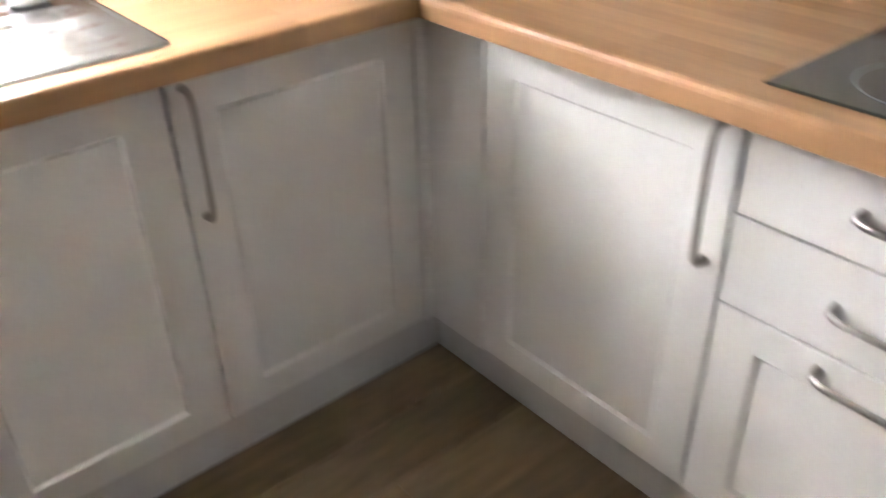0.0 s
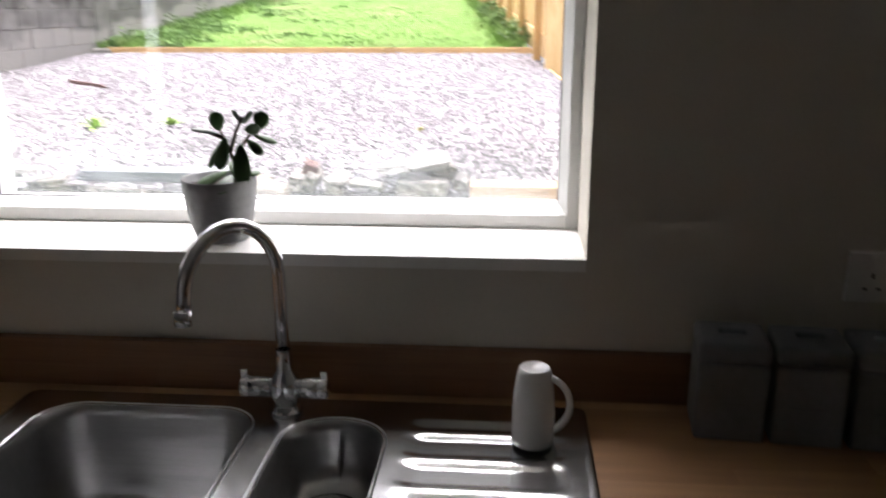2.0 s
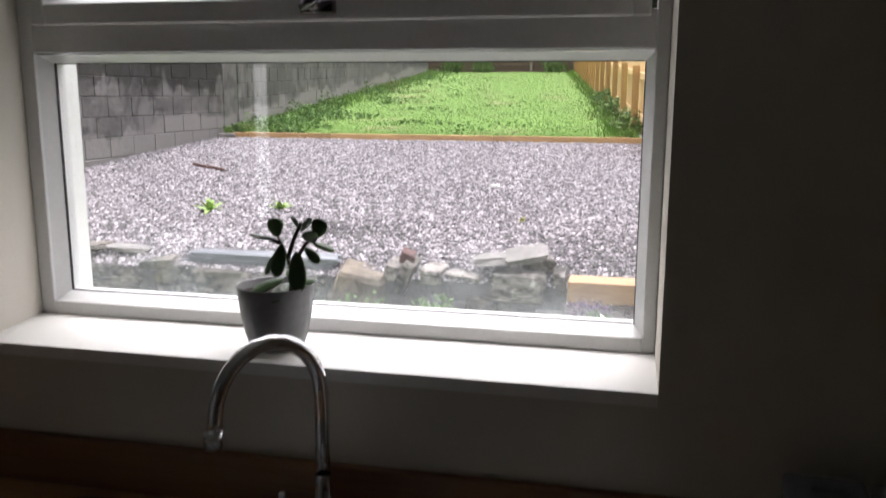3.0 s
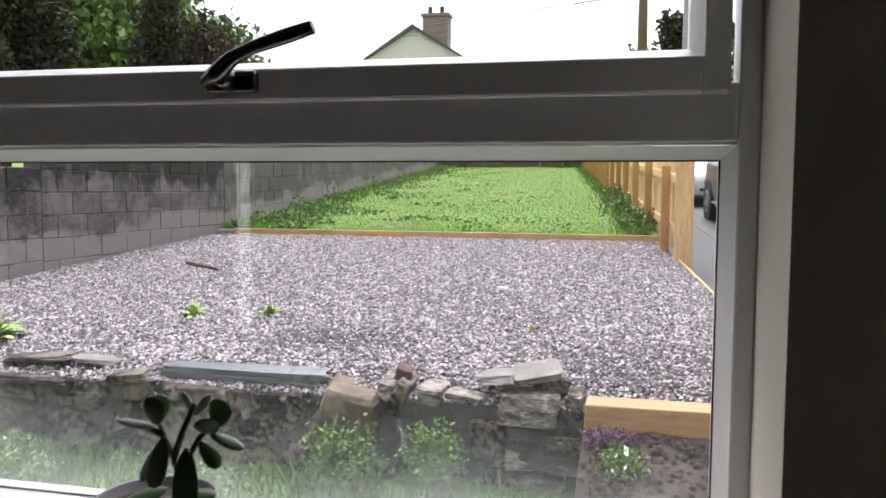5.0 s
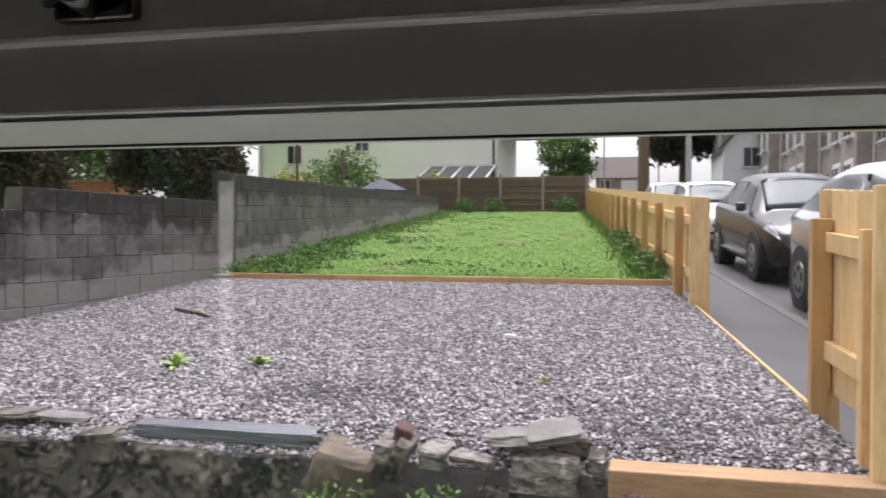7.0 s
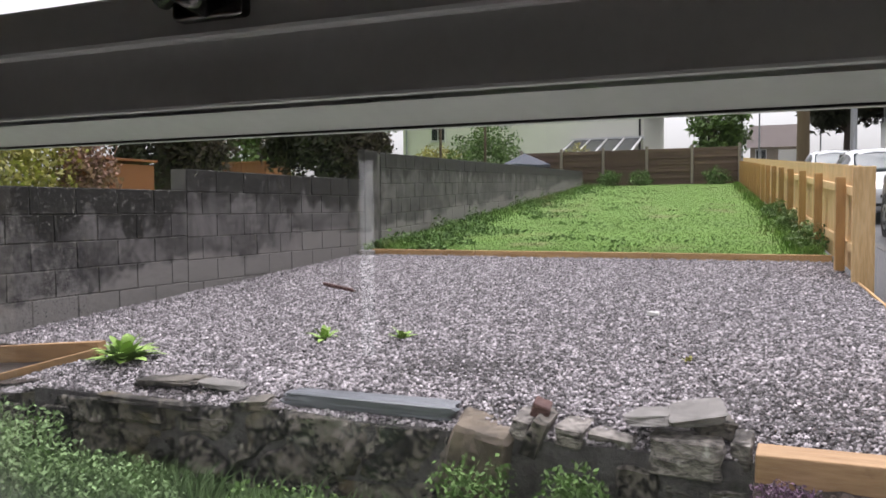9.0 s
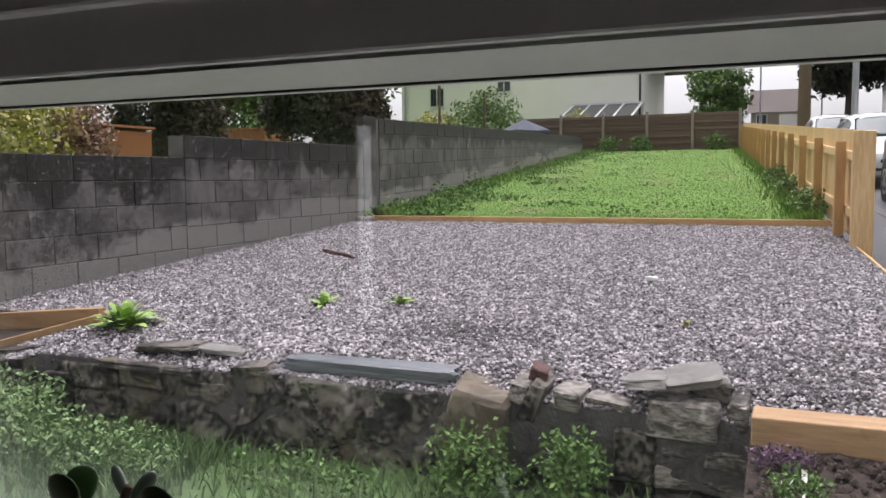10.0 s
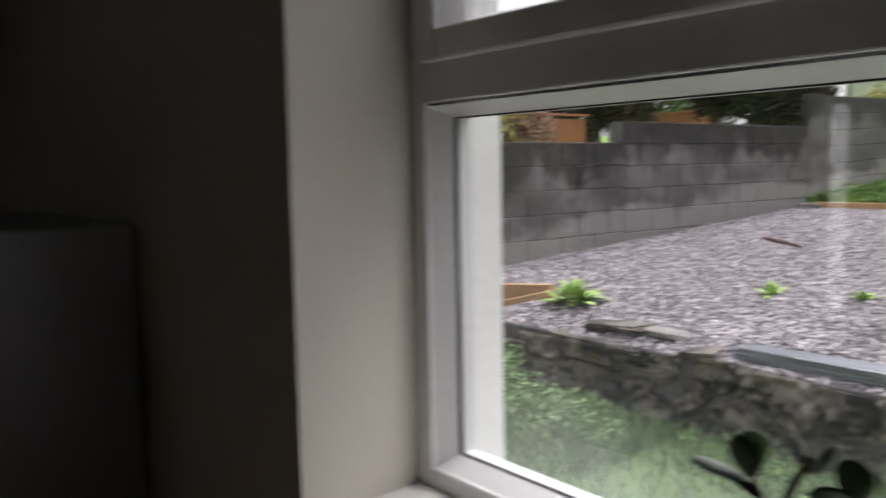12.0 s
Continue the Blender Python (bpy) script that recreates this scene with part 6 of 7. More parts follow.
bush("cress_clump", "green leafy weed clump against the stone wall", (-1.06, 3.05, 0.34), (0.17, 0.13, 0.20), 0.016, 1100, WEED, 0.2)
bush("cress_clump", "sprawling pale green weeds below the wall", (-4.45, 2.75, 0.30), (0.85, 0.35, 0.30), 0.018, 6500, BEDLEAF, 0.18)
bush("cress_clump", "low pale green weeds below the wall", (-3.5, 2.75, 0.20), (0.6, 0.28, 0.20), 0.016, 3200, BEDLEAF, 0.18)
bush("cress_clump", "low leafy weeds below the wall", (-2.3, 2.9, 0.16), (0.5, 0.2, 0.16), 0.018, 1200, WEED, 0.18)
bush("heather", "purple heather plant beside the timber sleeper", (-0.24, 3.05, 0.50), (0.13, 0.07, 0.06), 0.009, 700, HEATHER, 0.46)
bush("daisy_plant", "green plant with small white flowers in the bed", (-0.18, 2.86, 0.43), (0.13, 0.11, 0.11), 0.012, 900, WEED, 0.38, extra=[("flowers", "small white flowers", PETAL, 14, 0.018)])
bush("flower_plant", "low plant with pink and white flowers", (-1.15, 2.45, 0.22), (0.22, 0.14, 0.13), 0.014, 700, WEED, 0.15, extra=[("flowers", "pink flowers", PINK, 10, 0.02), ("blossoms", "white flowers", PETAL, 8, 0.02)])


def leafy_tuft(name, label, x, y, z, count, length, width, material):
    t = thing(name, label, "weed", at=(x, y, z))
    for k in range(count):
        a = 2 * math.pi * k / count + random.uniform(-0.3, 0.3)
        tilt = random.uniform(0.2, 1.15)
        ln = length * random.uniform(0.7, 1.15)
        b = bmesh.new()
        rows = []
        for i in range(6):
            s = i / 5
            w = width * math.sin(math.pi * (0.12 + 0.86 * s)) * (1 + 0.25 * math.sin(9 * s))
            out, h = ln * s * math.sin(tilt), ln * s * math.cos(tilt) - ln * 0.35 * s * s
            rows.append((b.verts.new((out, -w, h + 0.15 * w)), b.verts.new((out, 0, h)), b.verts.new((out, w, h + 0.15 * w))))
        for p, q in zip(rows, rows[1:]):
            b.faces.new((p[0], p[1], q[1], q[0]))
            b.faces.new((p[1], p[2], q[2], q[1]))
        bmesh.ops.transform(b, verts=b.verts, matrix=Matrix.Translation((x, y, z)) @ Matrix.Rotation(a, 4, "Z"))
        part("leaf", b, material, t)
    return t


leafy_tuft("dandelion_clump", "large bright green dandelion growing in the gravel", -4.08, 3.62, level(3.6), 64, 0.27, 0.042, BRIGHT)
leafy_tuft("dandelion_clump", "small bright green weed in the gravel", -3.19, 4.54, level(4.54), 12, 0.17, 0.024, BRIGHT)
leafy_tuft("dandelion_clump", "small bright green weed in the gravel", -2.68, 4.71, level(4.71), 10, 0.15, 0.022, BRIGHT)
leafy_tuft("dandelion_clump", "yellowish weed flat on the gravel", -0.78, 4.55, level(4.55), 6, 0.07, 0.014, YELLOW)
leafy_tuft("dandelion_clump", "green weed at the lawn's corner", -5.45, 9.62, level(9.6) + 0.04, 14, 0.26, 0.03, WEED)
for k, (x, y) in enumerate(((-0.05, 10.6), (-0.25, 13.0), (-0.5, 15.5))):
    bush("fence_weeds", "leafy green weeds at the fence foot", (x - 0.05, y, level(y) + 0.16), (0.28, 0.7, 0.2), 0.028, 1100, LEAF, level(y))
for k, x in enumerate((-7.6, -6.3, -3.3)):
    bush("fence_weeds", "leafy green weeds before the far fence", (x, 34.3, level(34) + 0.3), (0.55, 0.35, 0.42), 0.05, 900, WEED, level(34))


# ---- trees ----
def tree(name, label, x, y, z, height, radius, material, second=None, trunk=0.14, count=9000, size=0.11, shape="round", category="tree"):
    t = thing(name, label, category, at=(x, y, z))
    r = random.Random(int(abs(x) * 10 + y))
    b = tube([(x, y, z - 0.2), (x + 0.05, y, z + height * 0.3), (x - 0.04, y, z + height * 0.62), (x, y, z + height * 0.9)], [trunk, trunk * 0.8, trunk * 0.5, trunk * 0.15], 9)
    part("trunk", b, BARK, t)
    b = bmesh.new()
    tips = []
    for k in range(34):
        h = r.uniform(0.08 if shape == "cone" else 0.3, 0.92)
        a = r.uniform(0, 2 * math.pi)
        if shape == "cone":
            rad = radius * (1 - h) ** 0.55 * r.uniform(0.75, 1.08)
        else:
            rad = radius * math.sqrt(max(0.05, 1 - ((h - 0.62) / 0.4) ** 2)) * r.uniform(0.6, 1.05)
        tip = (x + rad * math.cos(a), y + rad * math.sin(a), z + height * min(h + 0.06, 1.0))
        tube([(x, y, z + height * h * 0.85), ((x + tip[0]) / 2, (y + tip[1]) / 2, (tip[2] + z + height * h * 0.85) / 2 + 0.1), tip], [trunk * 0.28, trunk * 0.18, 0.012], 5, bm=b)
        tips.append(tip)
    part("limbs", b, BARK, t)
    clouds, clouds2 = [], []
    per = count // 68
    for k, tip in enumerate(tips):
        for s in (0.92, 0.55):
            c = (x + (tip[0] - x) * s, y + (tip[1] - y) * s, tip[2] - (1 - s) * 0.2 * height * (0.3 if shape == "cone" else 0))
            q = radius * r.uniform(0.28, 0.45)
            (clouds2 if second and k % 3 == 0 else clouds).append(leaf_cloud(per, c, (q, q, q * (1.3 if shape == "cone" else 0.8)), size, shell=0.2))
    under(fast_mesh("crown", *stack_arrays(clouds), material), t)
    if clouds2:
        under(fast_mesh("crown_patch", *stack_arrays(clouds2), second), t)
    return t


tree("conifer", "tall dark cypress tree behind the block wall", -12.2, 13.0, level(13), 7.5, 1.5, CONIFER, RUSTCON, 0.2, 52000, 0.065, "cone")
tree("conifer", "tall browned cypress tree behind the block wall", -10.2, 16.0, level(16), 8.5, 1.45, CONIFER, RUSTCON, 0.2, 52000, 0.065, "cone")
tree("tree", "leafy green tree in the neighbour's garden", -16.5, 22, level(22), 6.5, 3.0, LEAF, None, 0.18, 11000, 0.16)
tree("tree", "leafy green tree between the cypresses", -19, 27, level(27), 7.0, 3.4, LEAF, CONIFER, 0.2, 11000, 0.18)
tree("tree", "leafy green tree beside the white house", -25.5, 44, level(44), 8, 3.4, LEAF, None, 0.2, 7000, 0.22)
bush("golden_shrub", "golden-yellow garden shrub behind the block wall", (-11.5, 8.9, level(9) + 1.2), (1.15, 1.0, 1.25), 0.06, 5500, YELLOW, level(9), "shrub")
bush("pink_shrub", "pinkish shrub behind the block wall", (-10.9, 9.8, level(9) + 1.3), (0.55, 0.5, 0.75), 0.05, 1800, PINKLEAF, level(9), "shrub")
bush("green_shrub", "round fresh green shrub beyond the block wall", (-14.2, 37.5, level(37) + 1.0), (2.0, 1.6, 2.0), 0.09, 6500, LEAF, level(37), "shrub")
bush("green_shrub", "yellowish shrub beside the far fence", (-17.5, 39, level(39) + 0.9), (1.7, 1.2, 1.2), 0.09, 3000, YELLOW, level(39), "shrub")
bush("green_shrub", "yellow-green climber at the far fence", (-9.3, 35.8, level(35) + 1.0), (0.7, 0.3, 1.0), 0.06, 900, YELLOW, level(35), "shrub")
tree("tree", "leafy green tree beyond the far fence", -4.6, 47, level(47) - 0.3, 4.2, 1.7, LEAF, None, 0.15, 7000, 0.13)
tree("tree", "dark spreading tree beside the street", 2.6, 62, level(60), 9.5, 3.6, CONIFER, None, 0.35, 10000, 0.24)
bush("green_shrub", "pale green shrub behind the wall panels", (-15.2, 20, level(20) + 1.1), (1.6, 1.0, 0.9), 0.09, 2200, LEAF, level(20), "shrub")

# ---- neighbouring sheds and parasol ----
def boarded(name, label, x0, x1, y, z0, z1, n):
    t = thing(name, label, "shed", at=((x0 + x1) / 2, y, z0))
    w = (x1 - x0) / n
    for k in range(n):
        part("plank", box(x0 + k * w + 0.004, y, z0, x0 + (k + 1) * w - 0.004, y + 0.02, z1, 0.003), SHED, t)
    part("side_panel", box(x0, y + 0.021, z0, x1, y + 1.2, z1 - 0.05), SHED, t)
    part("roof_board", box(x0 - 0.05, y - 0.04, z1, x1 + 0.05, y + 1.25, z1 + 0.04, 0.005), SHED, t)
    return t


boarded("garden_shed", "small orange-stained timber shed behind the wall", -11.62, -10.75, 10.0, level(10), 2.47, 7)
boarded("garden_shed", "orange-stained timber screen behind the wall", -14.6, -13.2, 18.0, level(18), 2.88, 9)
pole = thing("washing_pole", "thin grey metal pole in the neighbour's garden", "pole", at=(-11.9, 10.6, level(10)))
part("post", rod((-11.9, 10.6, level(10)), (-11.9, 10.6, 4.2), 0.025), GALV, pole)
par = thing("parasol", "open grey garden parasol beyond the wall", "parasol", at=(-11.3, 34.4, level(34.4)))
part("pole", rod((-11.3, 34.4, level(34.4)), (-11.3, 34.4, 4.05), 0.03), GALV, par)
b = bmesh.new()
tip = b.verts.new((-11.3, 34.4, 4.02))
ring = [b.verts.new((-11.3 + 1.15 * math.cos(a * math.pi / 4), 34.4 + 1.15 * math.sin(a * math.pi / 4), 3.52 - (0.05 if a % 2 else 0))) for a in range(8)]
low = [b.verts.new((-11.3 + 1.15 * math.cos(a * math.pi / 4), 34.4 + 1.15 * math.sin(a * math.pi / 4), 3.40 - (0.05 if a % 2 else 0))) for a in range(8)]
for a in range(8):
    b.faces.new((tip, ring[a], ring[(a + 1) % 8]))
    b.faces.new((ring[a], low[a], low[(a + 1) % 8], ring[(a + 1) % 8]))
part("canopy", b, PARASOL, par, "grey cloth canopy")
for x, y, h in ((-16.2, 36.5, 3.4), (-13.8, 36.2, 2.9)):
    g = thing("garden_post", "slim wooden garden post", "post", at=(x, y, level(y)))
    part("post", box(x - 0.05, y - 0.05, level(y), x + 0.05, y + 0.05, level(y) + h, 0.005), OLDFENCE, g)


# ---- houses ----
def house_window(parent, x, y, z, w, h, face=-1, axis="y"):
    """A set-back pane with a frame and a sill on a wall that faces along -axis."""
    if axis == "y":
        fr = part("window", box(x - w / 2 - 0.07, y - 0.05, z - 0.07, x + w / 2 + 0.07, y + 0.02, z + h + 0.07, 0.01), UPVC, parent)
        part("pane", box(x - w / 2, y - 0.062, z, x + w / 2, y - 0.052, z + h), DARKGLASS, fr)
        part("mullion", box(x - 0.03, y - 0.075, z, x + 0.03, y - 0.063, z + h), UPVC, fr)
        part("sill", box(x - w / 2 - 0.12, y - 0.14, z - 0.14, x + w / 2 + 0.12, y - 0.01, z - 0.071), UPVC, fr)
    else:
        fr = part("window", box(x - 0.05, y - w / 2 - 0.07, z - 0.07, x + 0.02, y + w / 2 + 0.07, z + h + 0.07, 0.01), UPVC, parent)
        part("pane", box(x - 0.062, y - w / 2, z, x - 0.052, y + w / 2, z + h), DARKGLASS, fr)
        part("mullion", box(x - 0.075, y - 0.03, z, x - 0.063, y + 0.03, z + h), UPVC, fr)
        part("sill", box(x - 0.14, y - w / 2 - 0.12, z - 0.14, x - 0.01, y + w / 2 + 0.12, z - 0.071), UPVC, fr)


def gable_house(name, label, x0, x1, y0, y1, z0, eaves, ridge, along, wallm, roofm):
    t = thing(name, label, "house", at=((x0 + x1) / 2, (y0 + y1) / 2, z0))
    part("wall", box(x0, y0, z0, x1, y1, eaves), wallm, t)
    b = bmesh.new()
    o = 0.3
    if along == "x":
        ym = (y0 + y1) / 2
        pts = [[(x, y0 - o, eaves - 0.1), (x, ym, ridge), (x, y1 + o, eaves - 0.1), (x, ym, ridge - 0.25)] for x in (x0 - o, x1 + o)]
        gab = [[(x, y0, eaves), (x, y1, eaves), (x, ym, ridge - 0.15)] for x in (x0 + 0.01, x1 - 0.01)]
    else:
        xm = (x0 + x1) / 2
        pts = [[(x0 - o, y, eaves - 0.1), (xm, y, ridge), (x1 + o, y, eaves - 0.1), (xm, y, ridge - 0.25)] for y in (y0 - o, y1 + o)]
        gab = [[(x0, y, eaves), (x1, y, eaves), (xm, y, ridge - 0.15)] for y in (y0 + 0.01, y1 - 0.01)]
    va, vb = [b.verts.new(p) for p in pts[0]], [b.verts.new(p) for p in pts[1]]
    for i, j in ((0, 1), (1, 2), (2, 3), (3, 0)):
        b.faces.new((va[i], va[j], vb[j], vb[i]))
    b.faces.new(va[::-1])
    b.faces.new(vb)
    part("roof", b, roofm, t)
    for g in gab:
        b = bmesh.new()
        b.faces.new([b.verts.new(p) for p in g])
        part("gable", b, wallm, t)
    return t


h = gable_house("white_house", "large cream-white gabled house beyond the gardens", -19.3, -8.9, 50, 58, 2.0, 8.4, 11.8, "y", RENDERC, ROOFSL)
house_window(h, -17.6, 50, 6.9, 0.8, 0.7)
part("downpipe", rod((-9.1, 49.9, 2.2), (-9.1, 49.9, 8.3), 0.06), CABLE, h)
ch = part("chimney", box(-14.3, 53.0, 10.6, -12.6, 54.0, 12.9, 0.03), RENDERB, h, "stone chimney stack")
part("chimney_cap", box(-14.4, 52.9, 12.9, -12.5, 54.1, 13.1, 0.02), RENDERB, ch)
for k in range(2):
    part("chimney_pot", rod((-13.9 + 0.8 * k, 53.5, 13.05), (-13.9 + 0.8 * k, 53.5, 13.6), 0.16, 0.13), ROOFBR, ch)
h = gable_house("house_wing", "lower cream-white wing of the house with a slate roof", -25.0, -19.32, 50.4, 57, 2.0, 8.3, 9.9, "x", RENDERC, ROOFSL)
house_window(h, -22.4, 50.4, 6.2, 0.9, 1.1)
part("downpipe", rod((-24.7, 50.3, 2.2), (-24.7, 50.3, 8.2), 0.06), GALV, h)
cons = thing("conservatory", "white conservatory with a sloping glazed roof", "conservatory", at=(-11, 47, 3))
part("dwarf_wall", box(-13.1, 46.2, 2.2, -8.9, 49.9, 4.3), RENDERC, cons)
for k in range(5):
    x = -13.05 + k * 1.02
    part("rafter", box(-0.06, 0, 0, 0.06, 3.9, 0.09, m=Matrix.Translation((x, 46.15, 4.62)) @ Matrix.Rotation(radians(17), 4, "X")), UPVC, cons)
    if k < 4:
        part("roof_pane", box(0.06, 0, 0.02, 0.96, 3.8, 0.05, m=Matrix.Translation((x, 46.15, 4.62)) @ Matrix.Rotation(radians(17), 4, "X")), DARKGLASS, cons)
part("gutter_beam", box(-13.2, 46.1, 4.3, -8.8, 46.3, 4.68, 0.02), UPVC, cons)
part("ridge_beam", box(-13.2, 49.75, 5.65, -8.8, 49.95, 5.9, 0.02), UPVC, cons)
h = gable_house("brown_house", "brown rendered house end with a satellite dish", -9.2, -6.6, 51, 58, 2.0, 8.2, 9.3, "y", RENDERB, ROOFBR)
part("satellite_dish", lathe([(0.0, 0.0), (0.3, 0.04), (0.5, 0.14)], (0, 0, 0), 18), CABLE, h, "dark satellite dish")
h.children[-1].matrix_basis = Matrix.Translation((-8.3, 50.8, 6.7)) @ Matrix.Rotation(radians(90), 4, "X")
h = gable_house("brick_house", "brown house with a low slate roof up the street", -4.0, -0.2, 70, 78, 3.0, 6.4, 8.4, "x", RENDERB, ROOFBR)
house_window(h, -3.2, 70, 5.3, 0.7, 0.8)
part("porch", box(-1.9, 68.5, 3.0, -0.2, 69.9, 6.0), RENDERC, h, "cream rendered porch")
h = gable_house("pale_house", "white rendered house beside the street", 4.1, 7.4, 48, 56, 2.5, 6.4, 8.6, "y", RENDERW, ROOFSL)
house_window(h, 5.6, 48, 5.4, 0.8, 1.0)
# terrace along the street
for k in range(6):
    y0 = 26 + k * 6.2
    z0 = street(min(y0, 60)) - 0.3
    x0 = fence_x(y0) + 9.4
    h = gable_house("terraced_house", "stone-fronted terraced house along the street", x0, x0 + 7, y0, y0 + 6.15, z0, z0 + 5.6, z0 + 8.0, "y", RENDERC if k == 4 else TERRACE, ROOFSL)
    part("chimney", box(x0 + 3.0, y0 + 5.4, z0 + 7.2, x0 + 4.0, y0 + 6.1, z0 + 9.2, 0.02), TERRACE, h)
    for yy_, zz_ in ((1.0, 3.5), (3.0, 3.5), (5.0, 3.5), (1.0, 0.9), (3.0, 0.9)):
        part("surround", box(x0 - 0.03, y0 + yy_ - 0.68, z0 + zz_ - 0.2, x0 + 0.02, y0 + yy_ + 0.68, z0 + zz_ + 1.72, 0.01), RENDERW, h, "white painted window surround")
        house_window(h, x0 - 0.03, y0 + yy_, z0 + zz_, 0.9, 1.5, axis="x")
    part("door", box(x0 - 0.06, y0 + 4.55, z0 + 0.2, x0 + 0.02, y0 + 5.45, z0 + 2.3, 0.01), CARBLACK if k % 2 else RENDERW, h)
    part("downpipe", rod((x0 - 0.06, y0 + 6.08, z0), (x0 - 0.06, y0 + 6.08, z0 + 5.5), 0.05), UPVC, h)

# ---- poles and wires ----
tp = thing("telegraph_pole", "brown wooden telegraph pole beside the street", "pole", at=(-0.17, 40, level(40)))
part("shaft", rod((-0.17, 40, level(40) - 0.5), (-0.17, 40, level(40) + 8.5), 0.30, 0.20, 14), POLEWOOD, tp)
for k in range(4):
    part("wire", tube([(-0.17, 40, level(40) + 8.2 - 0.1 * k), (-8 - 4 * k, 46, level(40) + 7.6), (-16 - 8 * k, 52, level(40) + 8.2)], 0.012, 5), CABLE, tp)
lp = thing("street_lamp", "grey steel street lamp column", "street lamp", at=(0.93, 22, street(22)))
part("column", rod((0.93, 22, street(22)), (0.93, 22, street(22) + 5.2), 0.085, 0.06, 12), GALV, lp)
part("arm", rod((0.93, 22, street(22) + 5.15), (1.9, 22, street(22) + 5.5), 0.035), GALV, lp)
part("lantern", box(1.8, 21.87, street(22) + 5.42, 2.45, 22.13, street(22) + 5.6, 0.04), GALV, lp)
part("control_box", box(0.62, 21.86, 2.55, 1.2, 21.99, 2.86, 0.01), CABLE, lp, "black box on the column")
for x, y, hh in ((-2.8, 58, 7.5), (-4.1, 62, 8.2), (1.0, 66, 9)):
    t = thing("street_pole", "thin grey pole up the street", "pole", at=(x, y, level(y)))
    part("shaft", rod((x, y, level(min(y, 60)) - 1), (x, y, level(60) + hh - 2), 0.06, 0.05, 8), GALV, t)


# ---- cars ----
SECTIONS = [(-2.20, 0.36, 0.60, 0.60, 0.64, 0.44), (-2.14, 0.27, 0.69, 0.72, 0.73, 0.56), (-1.95, 0.22, 0.78, 0.82, 0.84, 0.64), (-1.55, 0.21, 0.87, 0.875, 0.94, 0.68), (-1.12, 0.21, 0.935, 0.89, 1.02, 0.72),
            (-0.72, 0.21, 0.955, 0.90, 1.27, 0.665), (-0.32, 0.21, 0.965, 0.90, 1.485, 0.61), (0.20, 0.21, 0.975, 0.90, 1.565, 0.60), (0.90, 0.21, 0.99, 0.90, 1.56, 0.59), (1.50, 0.22, 1.01, 0.885, 1.48, 0.57),
            (1.92, 0.24, 1.03, 0.86, 1.30, 0.60), (2.12, 0.30, 1.00, 0.82, 1.06, 0.68), (2.20, 0.42, 0.88, 0.74, 0.92, 0.58)]


def section(y, k, w, hh):
    """The car's cross section at y, from one sill over the roof to the other."""
    ys = [q[0] for q in SECTIONS]
    sill, belt, bw, top, tw = [float(np.interp(y, ys, [q[i] for q in SECTIONS])) for i in range(1, 6)]
    half = [(bw * 0.90, sill), (bw * 0.99, sill + 0.10), (bw * 1.02, (sill + belt) / 2 + 0.06), (bw * 1.005, belt - 0.06), (bw * 0.965, belt + 0.01), (tw, max(top - 0.055, belt + 0.015)), (tw * 0.80, top), (0, top + 0.025)]
    pts = half + [(-px, pz) for px, pz in half[-2::-1]]
    return [Vector((px * w / 0.9, y * k, pz * hh)) for px, pz in pts]


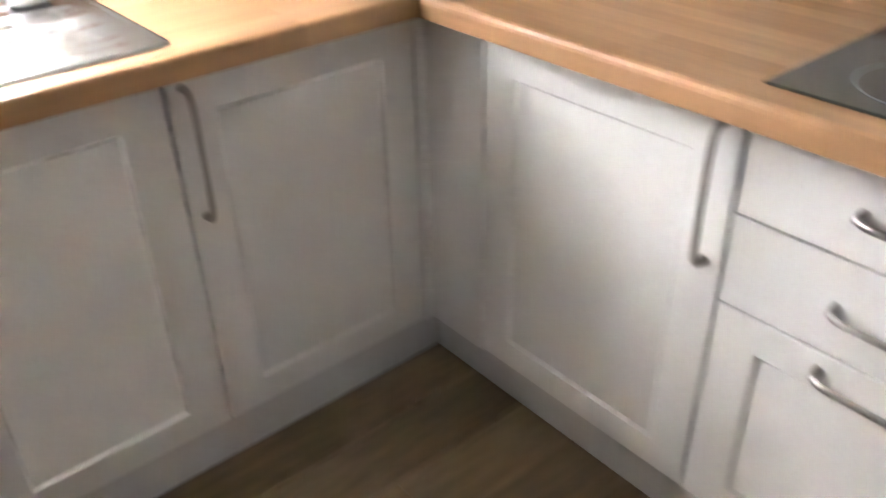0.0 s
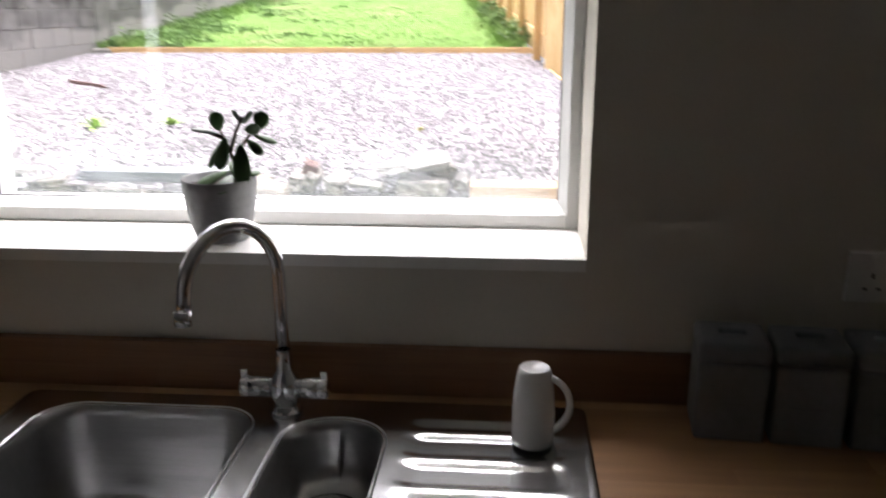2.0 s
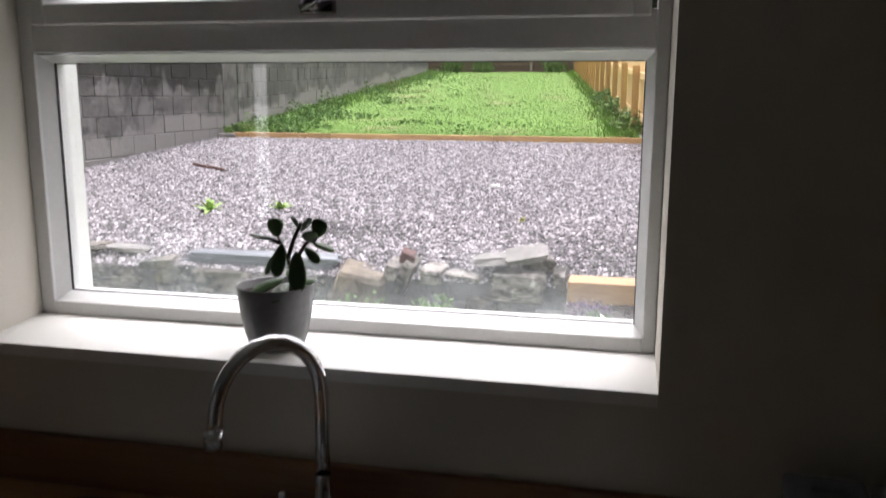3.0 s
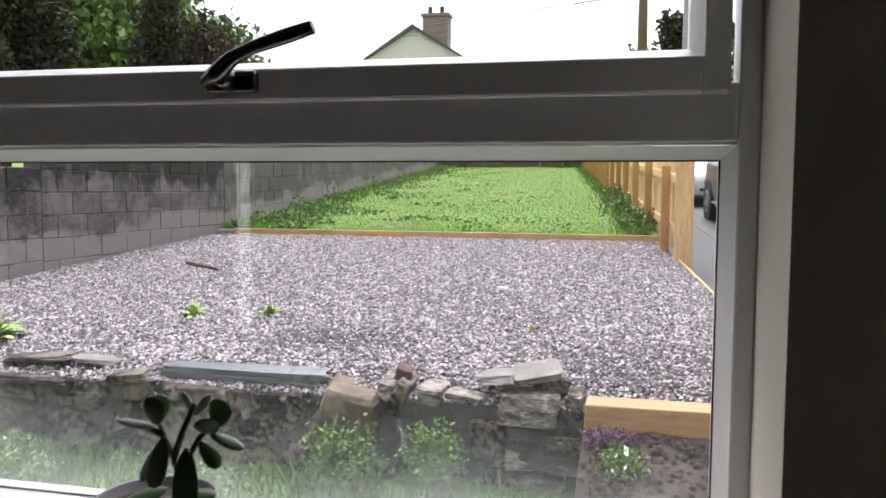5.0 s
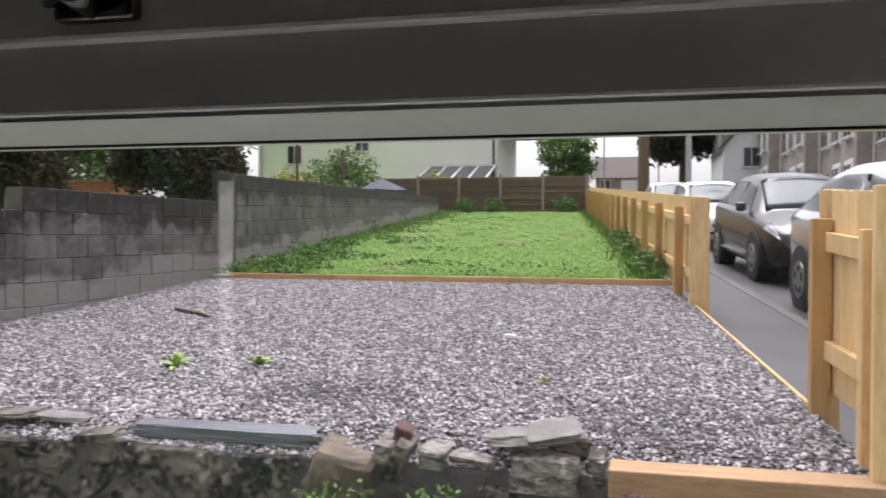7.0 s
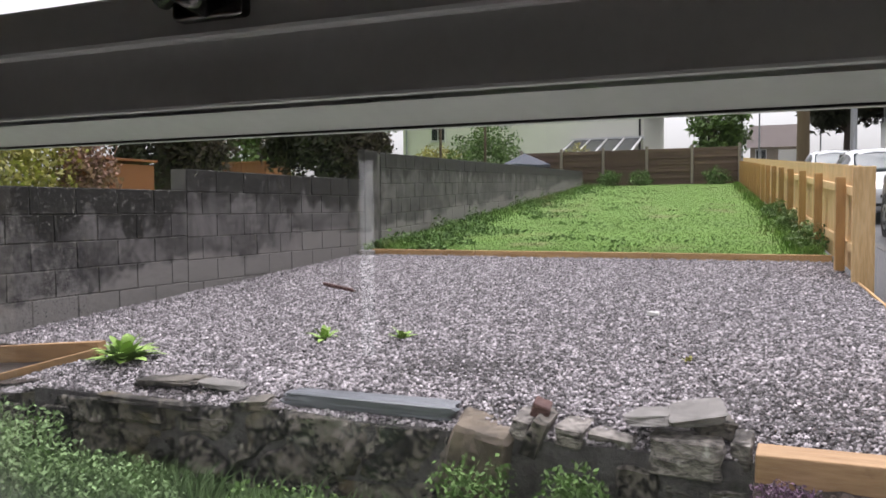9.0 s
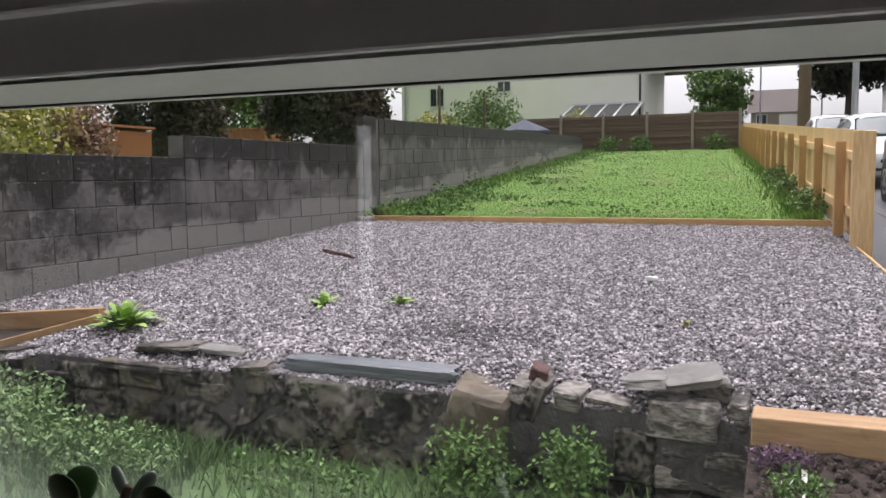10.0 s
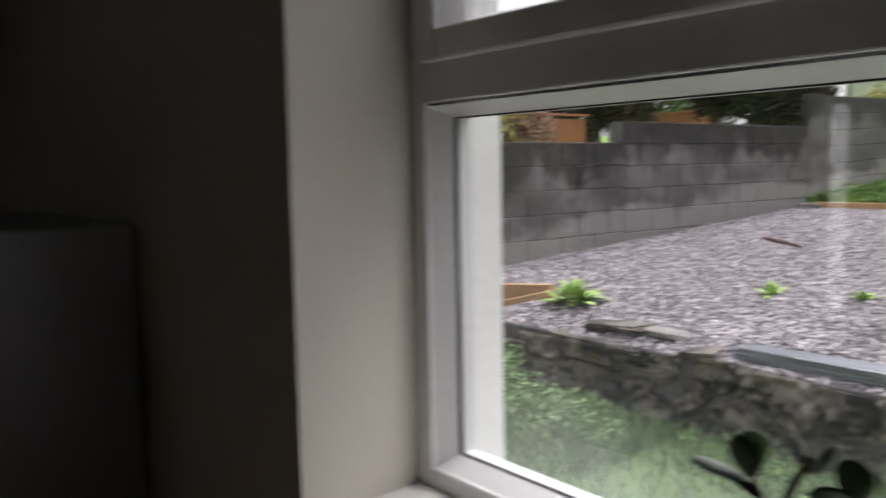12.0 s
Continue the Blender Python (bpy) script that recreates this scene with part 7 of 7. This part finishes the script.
def car(name, label, x, y, z, turn, paint, length=4.4, width=1.8, height=1.6, group="parked cars"):
    """A parked car whose front is at -y: body, glass and lamps follow one lofted skin."""
    t = thing(name, label, "car", group, (0, 0, 0))
    k, hh, W = length / 4.4, height / 1.6, width / 2
    stations = []
    for p, q in zip(SECTIONS, SECTIONS[1:]):
        stations += [p[0] + (q[0] - p[0]) * i / 3 for i in range(3)]
    stations.append(2.2)
    b = bmesh.new()
    rings = [[b.verts.new(v) for v in section(yy_, k, W, hh)] for yy_ in stations]
    for p, q in zip(rings, rings[1:]):
        for i in range(len(p)):
            b.faces.new((p[i], p[(i + 1) % len(p)], q[(i + 1) % len(p)], q[i]))
    b.faces.new(rings[0])
    b.faces.new(rings[-1][::-1])
    bmesh.ops.recalc_face_normals(b, faces=b.faces)
    body = part("body", b, paint, t, "", True)

    def on_skin(yy_, u):
        sec = section(yy_, k, W, hh)
        i = min(int(u), len(sec) - 2)
        return sec[i].lerp(sec[i + 1], u - i)

    def patch(pname, y0, y1, u0, u1, material, text="", lean=0.0, proud=0.007, ny=6, nu=6):
        """A panel lying on the skin between two stations and two places round the section; lean slants its ends."""
        pb = bmesh.new()
        centre = Vector((0, (y0 + y1) / 2 * k, 0.75 * hh))
        grid_ = []
        for j in range(nu + 1):
            u = u0 + (u1 - u0) * j / nu
            row_ = []
            for i in range(ny + 1):
                pt = on_skin(y0 + (y1 - y0) * i / ny + lean * j / nu * (1 if i == 0 else 0.5 if i < ny else -0.2), u)
                row_.append(pb.verts.new(pt + (pt - centre).normalized() * proud))
            grid_.append(row_)
        for j in range(nu):
            for i in range(ny):
                pb.faces.new((grid_[j][i], grid_[j][i + 1], grid_[j + 1][i + 1], grid_[j + 1][i]))
        bmesh.ops.solidify(pb, geom=pb.faces[:], thickness=0.004)
        return part(pname, pb, material, body, text, True)

    patch("windscreen", -1.09, -0.30, 5.25, 8.75, CARGLASS, "sloping tinted windscreen", nu=10)
    patch("rear_window", 1.58, 2.04, 5.3, 8.7, CARGLASS)
    for u0, u1 in ((4.12, 4.88), (9.88, 9.12)):
        patch("side_window", -0.78, 0.18, u0, u1, DARKGLASS, "", 0.42)
        patch("side_window", 0.26, 1.06, u0, u1, DARKGLASS)
        patch("side_window", 1.12, 1.72, u0, u1, DARKGLASS)
        for yd in (-0.70, 0.22, 1.10):
            patch("door_gap", yd - 0.006, yd + 0.006, 1.3 if u0 < 7 else 12.7, 3.95 if u0 < 7 else 10.05, CABLE, "", 0.0, 0.002, 1, 8)
    for u0, u1 in ((3.05, 4.5), (10.95, 9.5)):
        patch("headlight", -2.13, -1.72, u0, u1, LAMPGLASS, "clear swept-back headlight", 0.16)
    for u0, u1 in ((3.0, 4.4), (11.0, 9.6)):
        patch("tail_light", 2.02, 2.17, u0, u1, RED)
    for s in (-1, 1):
        part("mirror", box(s * W * 0.99, -0.74, 0.99 * hh, s * W * 1.15, -0.64, 1.13 * hh, 0.03), paint, body)
        part("door_trim", box(s * W * 0.99, -0.85 * k, 0.33, s * (W + 0.03), 0.95 * k, 0.36, 0.006), RIM, body, "bright sill strip")
        for yw in (-1.32 * k, 1.38 * k):
            part("wheel_well", rod((s * (W - 0.25), yw, 0.335), (s * (W + 0.021), yw, 0.335), 0.385, 0.385, 28), TYRE, body)
            wh = part("wheel", rod((s * (W - 0.18), yw, 0.33), (s * (W + 0.028), yw, 0.33), 0.33, 0.32, 28), TYRE, t, "black tyre on an alloy rim")
            part("rim", rod((s * (W - 0.05), yw, 0.33), (s * (W + 0.034), yw, 0.33), 0.225, 0.21, 24), RIM, wh)
            for a in range(5):
                part("spoke_gap", box(-0.03, -0.05, -0.002, 0.03, 0.05, 0.003, 0.001, m=Matrix.Translation((s * (W + 0.036), yw, 0.33)) @ Matrix.Rotation(2 * math.pi * a / 5, 4, "X") @ Matrix.Translation((0, 0, 0.13)) @ Matrix.Rotation(radians(90), 4, "Y")), TYRE, wh)
        part("fog_light", rod((s * W * 0.62, -2.2 * k - 0.004, 0.44 * hh), (s * W * 0.62, -2.2 * k + 0.1, 0.44 * hh), 0.05), LAMPGLASS, body)
    part("grille", box(-W * 0.40, -2.2 * k - 0.012, 0.53 * hh, W * 0.40, -2.2 * k + 0.05, 0.61 * hh, 0.02), CABLE, body)
    part("lower_grille", box(-W * 0.5, -2.2 * k - 0.01, 0.36 * hh, W * 0.5, -2.2 * k + 0.08, 0.43 * hh, 0.015), CABLE, body)
    part("number_plate", box(-0.26, -2.2 * k - 0.022, 0.44 * hh, 0.26, -2.2 * k - 0.005, 0.53 * hh, 0.004), PLATE, body)
    t.matrix_basis = Matrix.Translation((x, y, z)) @ Matrix.Rotation(turn, 4, "Z") @ Matrix.Rotation(math.atan(0.06), 4, "X")
    return t


tilt = math.atan(0.1)
car("car", "dark grey five-door car parked at the kerb", fence_x(14.0) + 2.46, 14.0, street(14.0), tilt, CARBLACK)
car("car", "silver-blue high car parked at the kerb", fence_x(8.4) + 2.35, 8.4, street(8.4), tilt, CARSILVER, 4.5, 1.85, 1.66)
car("car", "pale car parked at the kerb", fence_x(20.2) + 2.3, 20.2, street(20.2), tilt, CARWHITE, 4.2, 1.75, 1.5)
car("car", "white car parked further up the street", fence_x(27) + 2.3, 27, street(27), tilt, CARWHITE, 4.3, 1.75, 1.5)

# ---- floor planks ----
plank_me = bpy.data.meshes.new("plank")
b = box(0, 0, -0.008, 1.196, 0.146, 0.0, 0.0012, seg=1)
b.to_mesh(plank_me)
b.free()
plank_me.materials.append(FLOORW)
row = 0
y = SOUTH
while y < -0.2:
    x = WEST + (row % 3) * 0.4 - 0.8
    while x < EAST - 0.3:
        if x > (WEST if y > NOOK_Y else NOOK_X) - 0.01 and x + 1.196 < EAST + 0.01:
            shared("plank", plank_me, Matrix.Translation((x, y, 0)), floor)
        x += 1.2
    y += 0.15
    row += 1
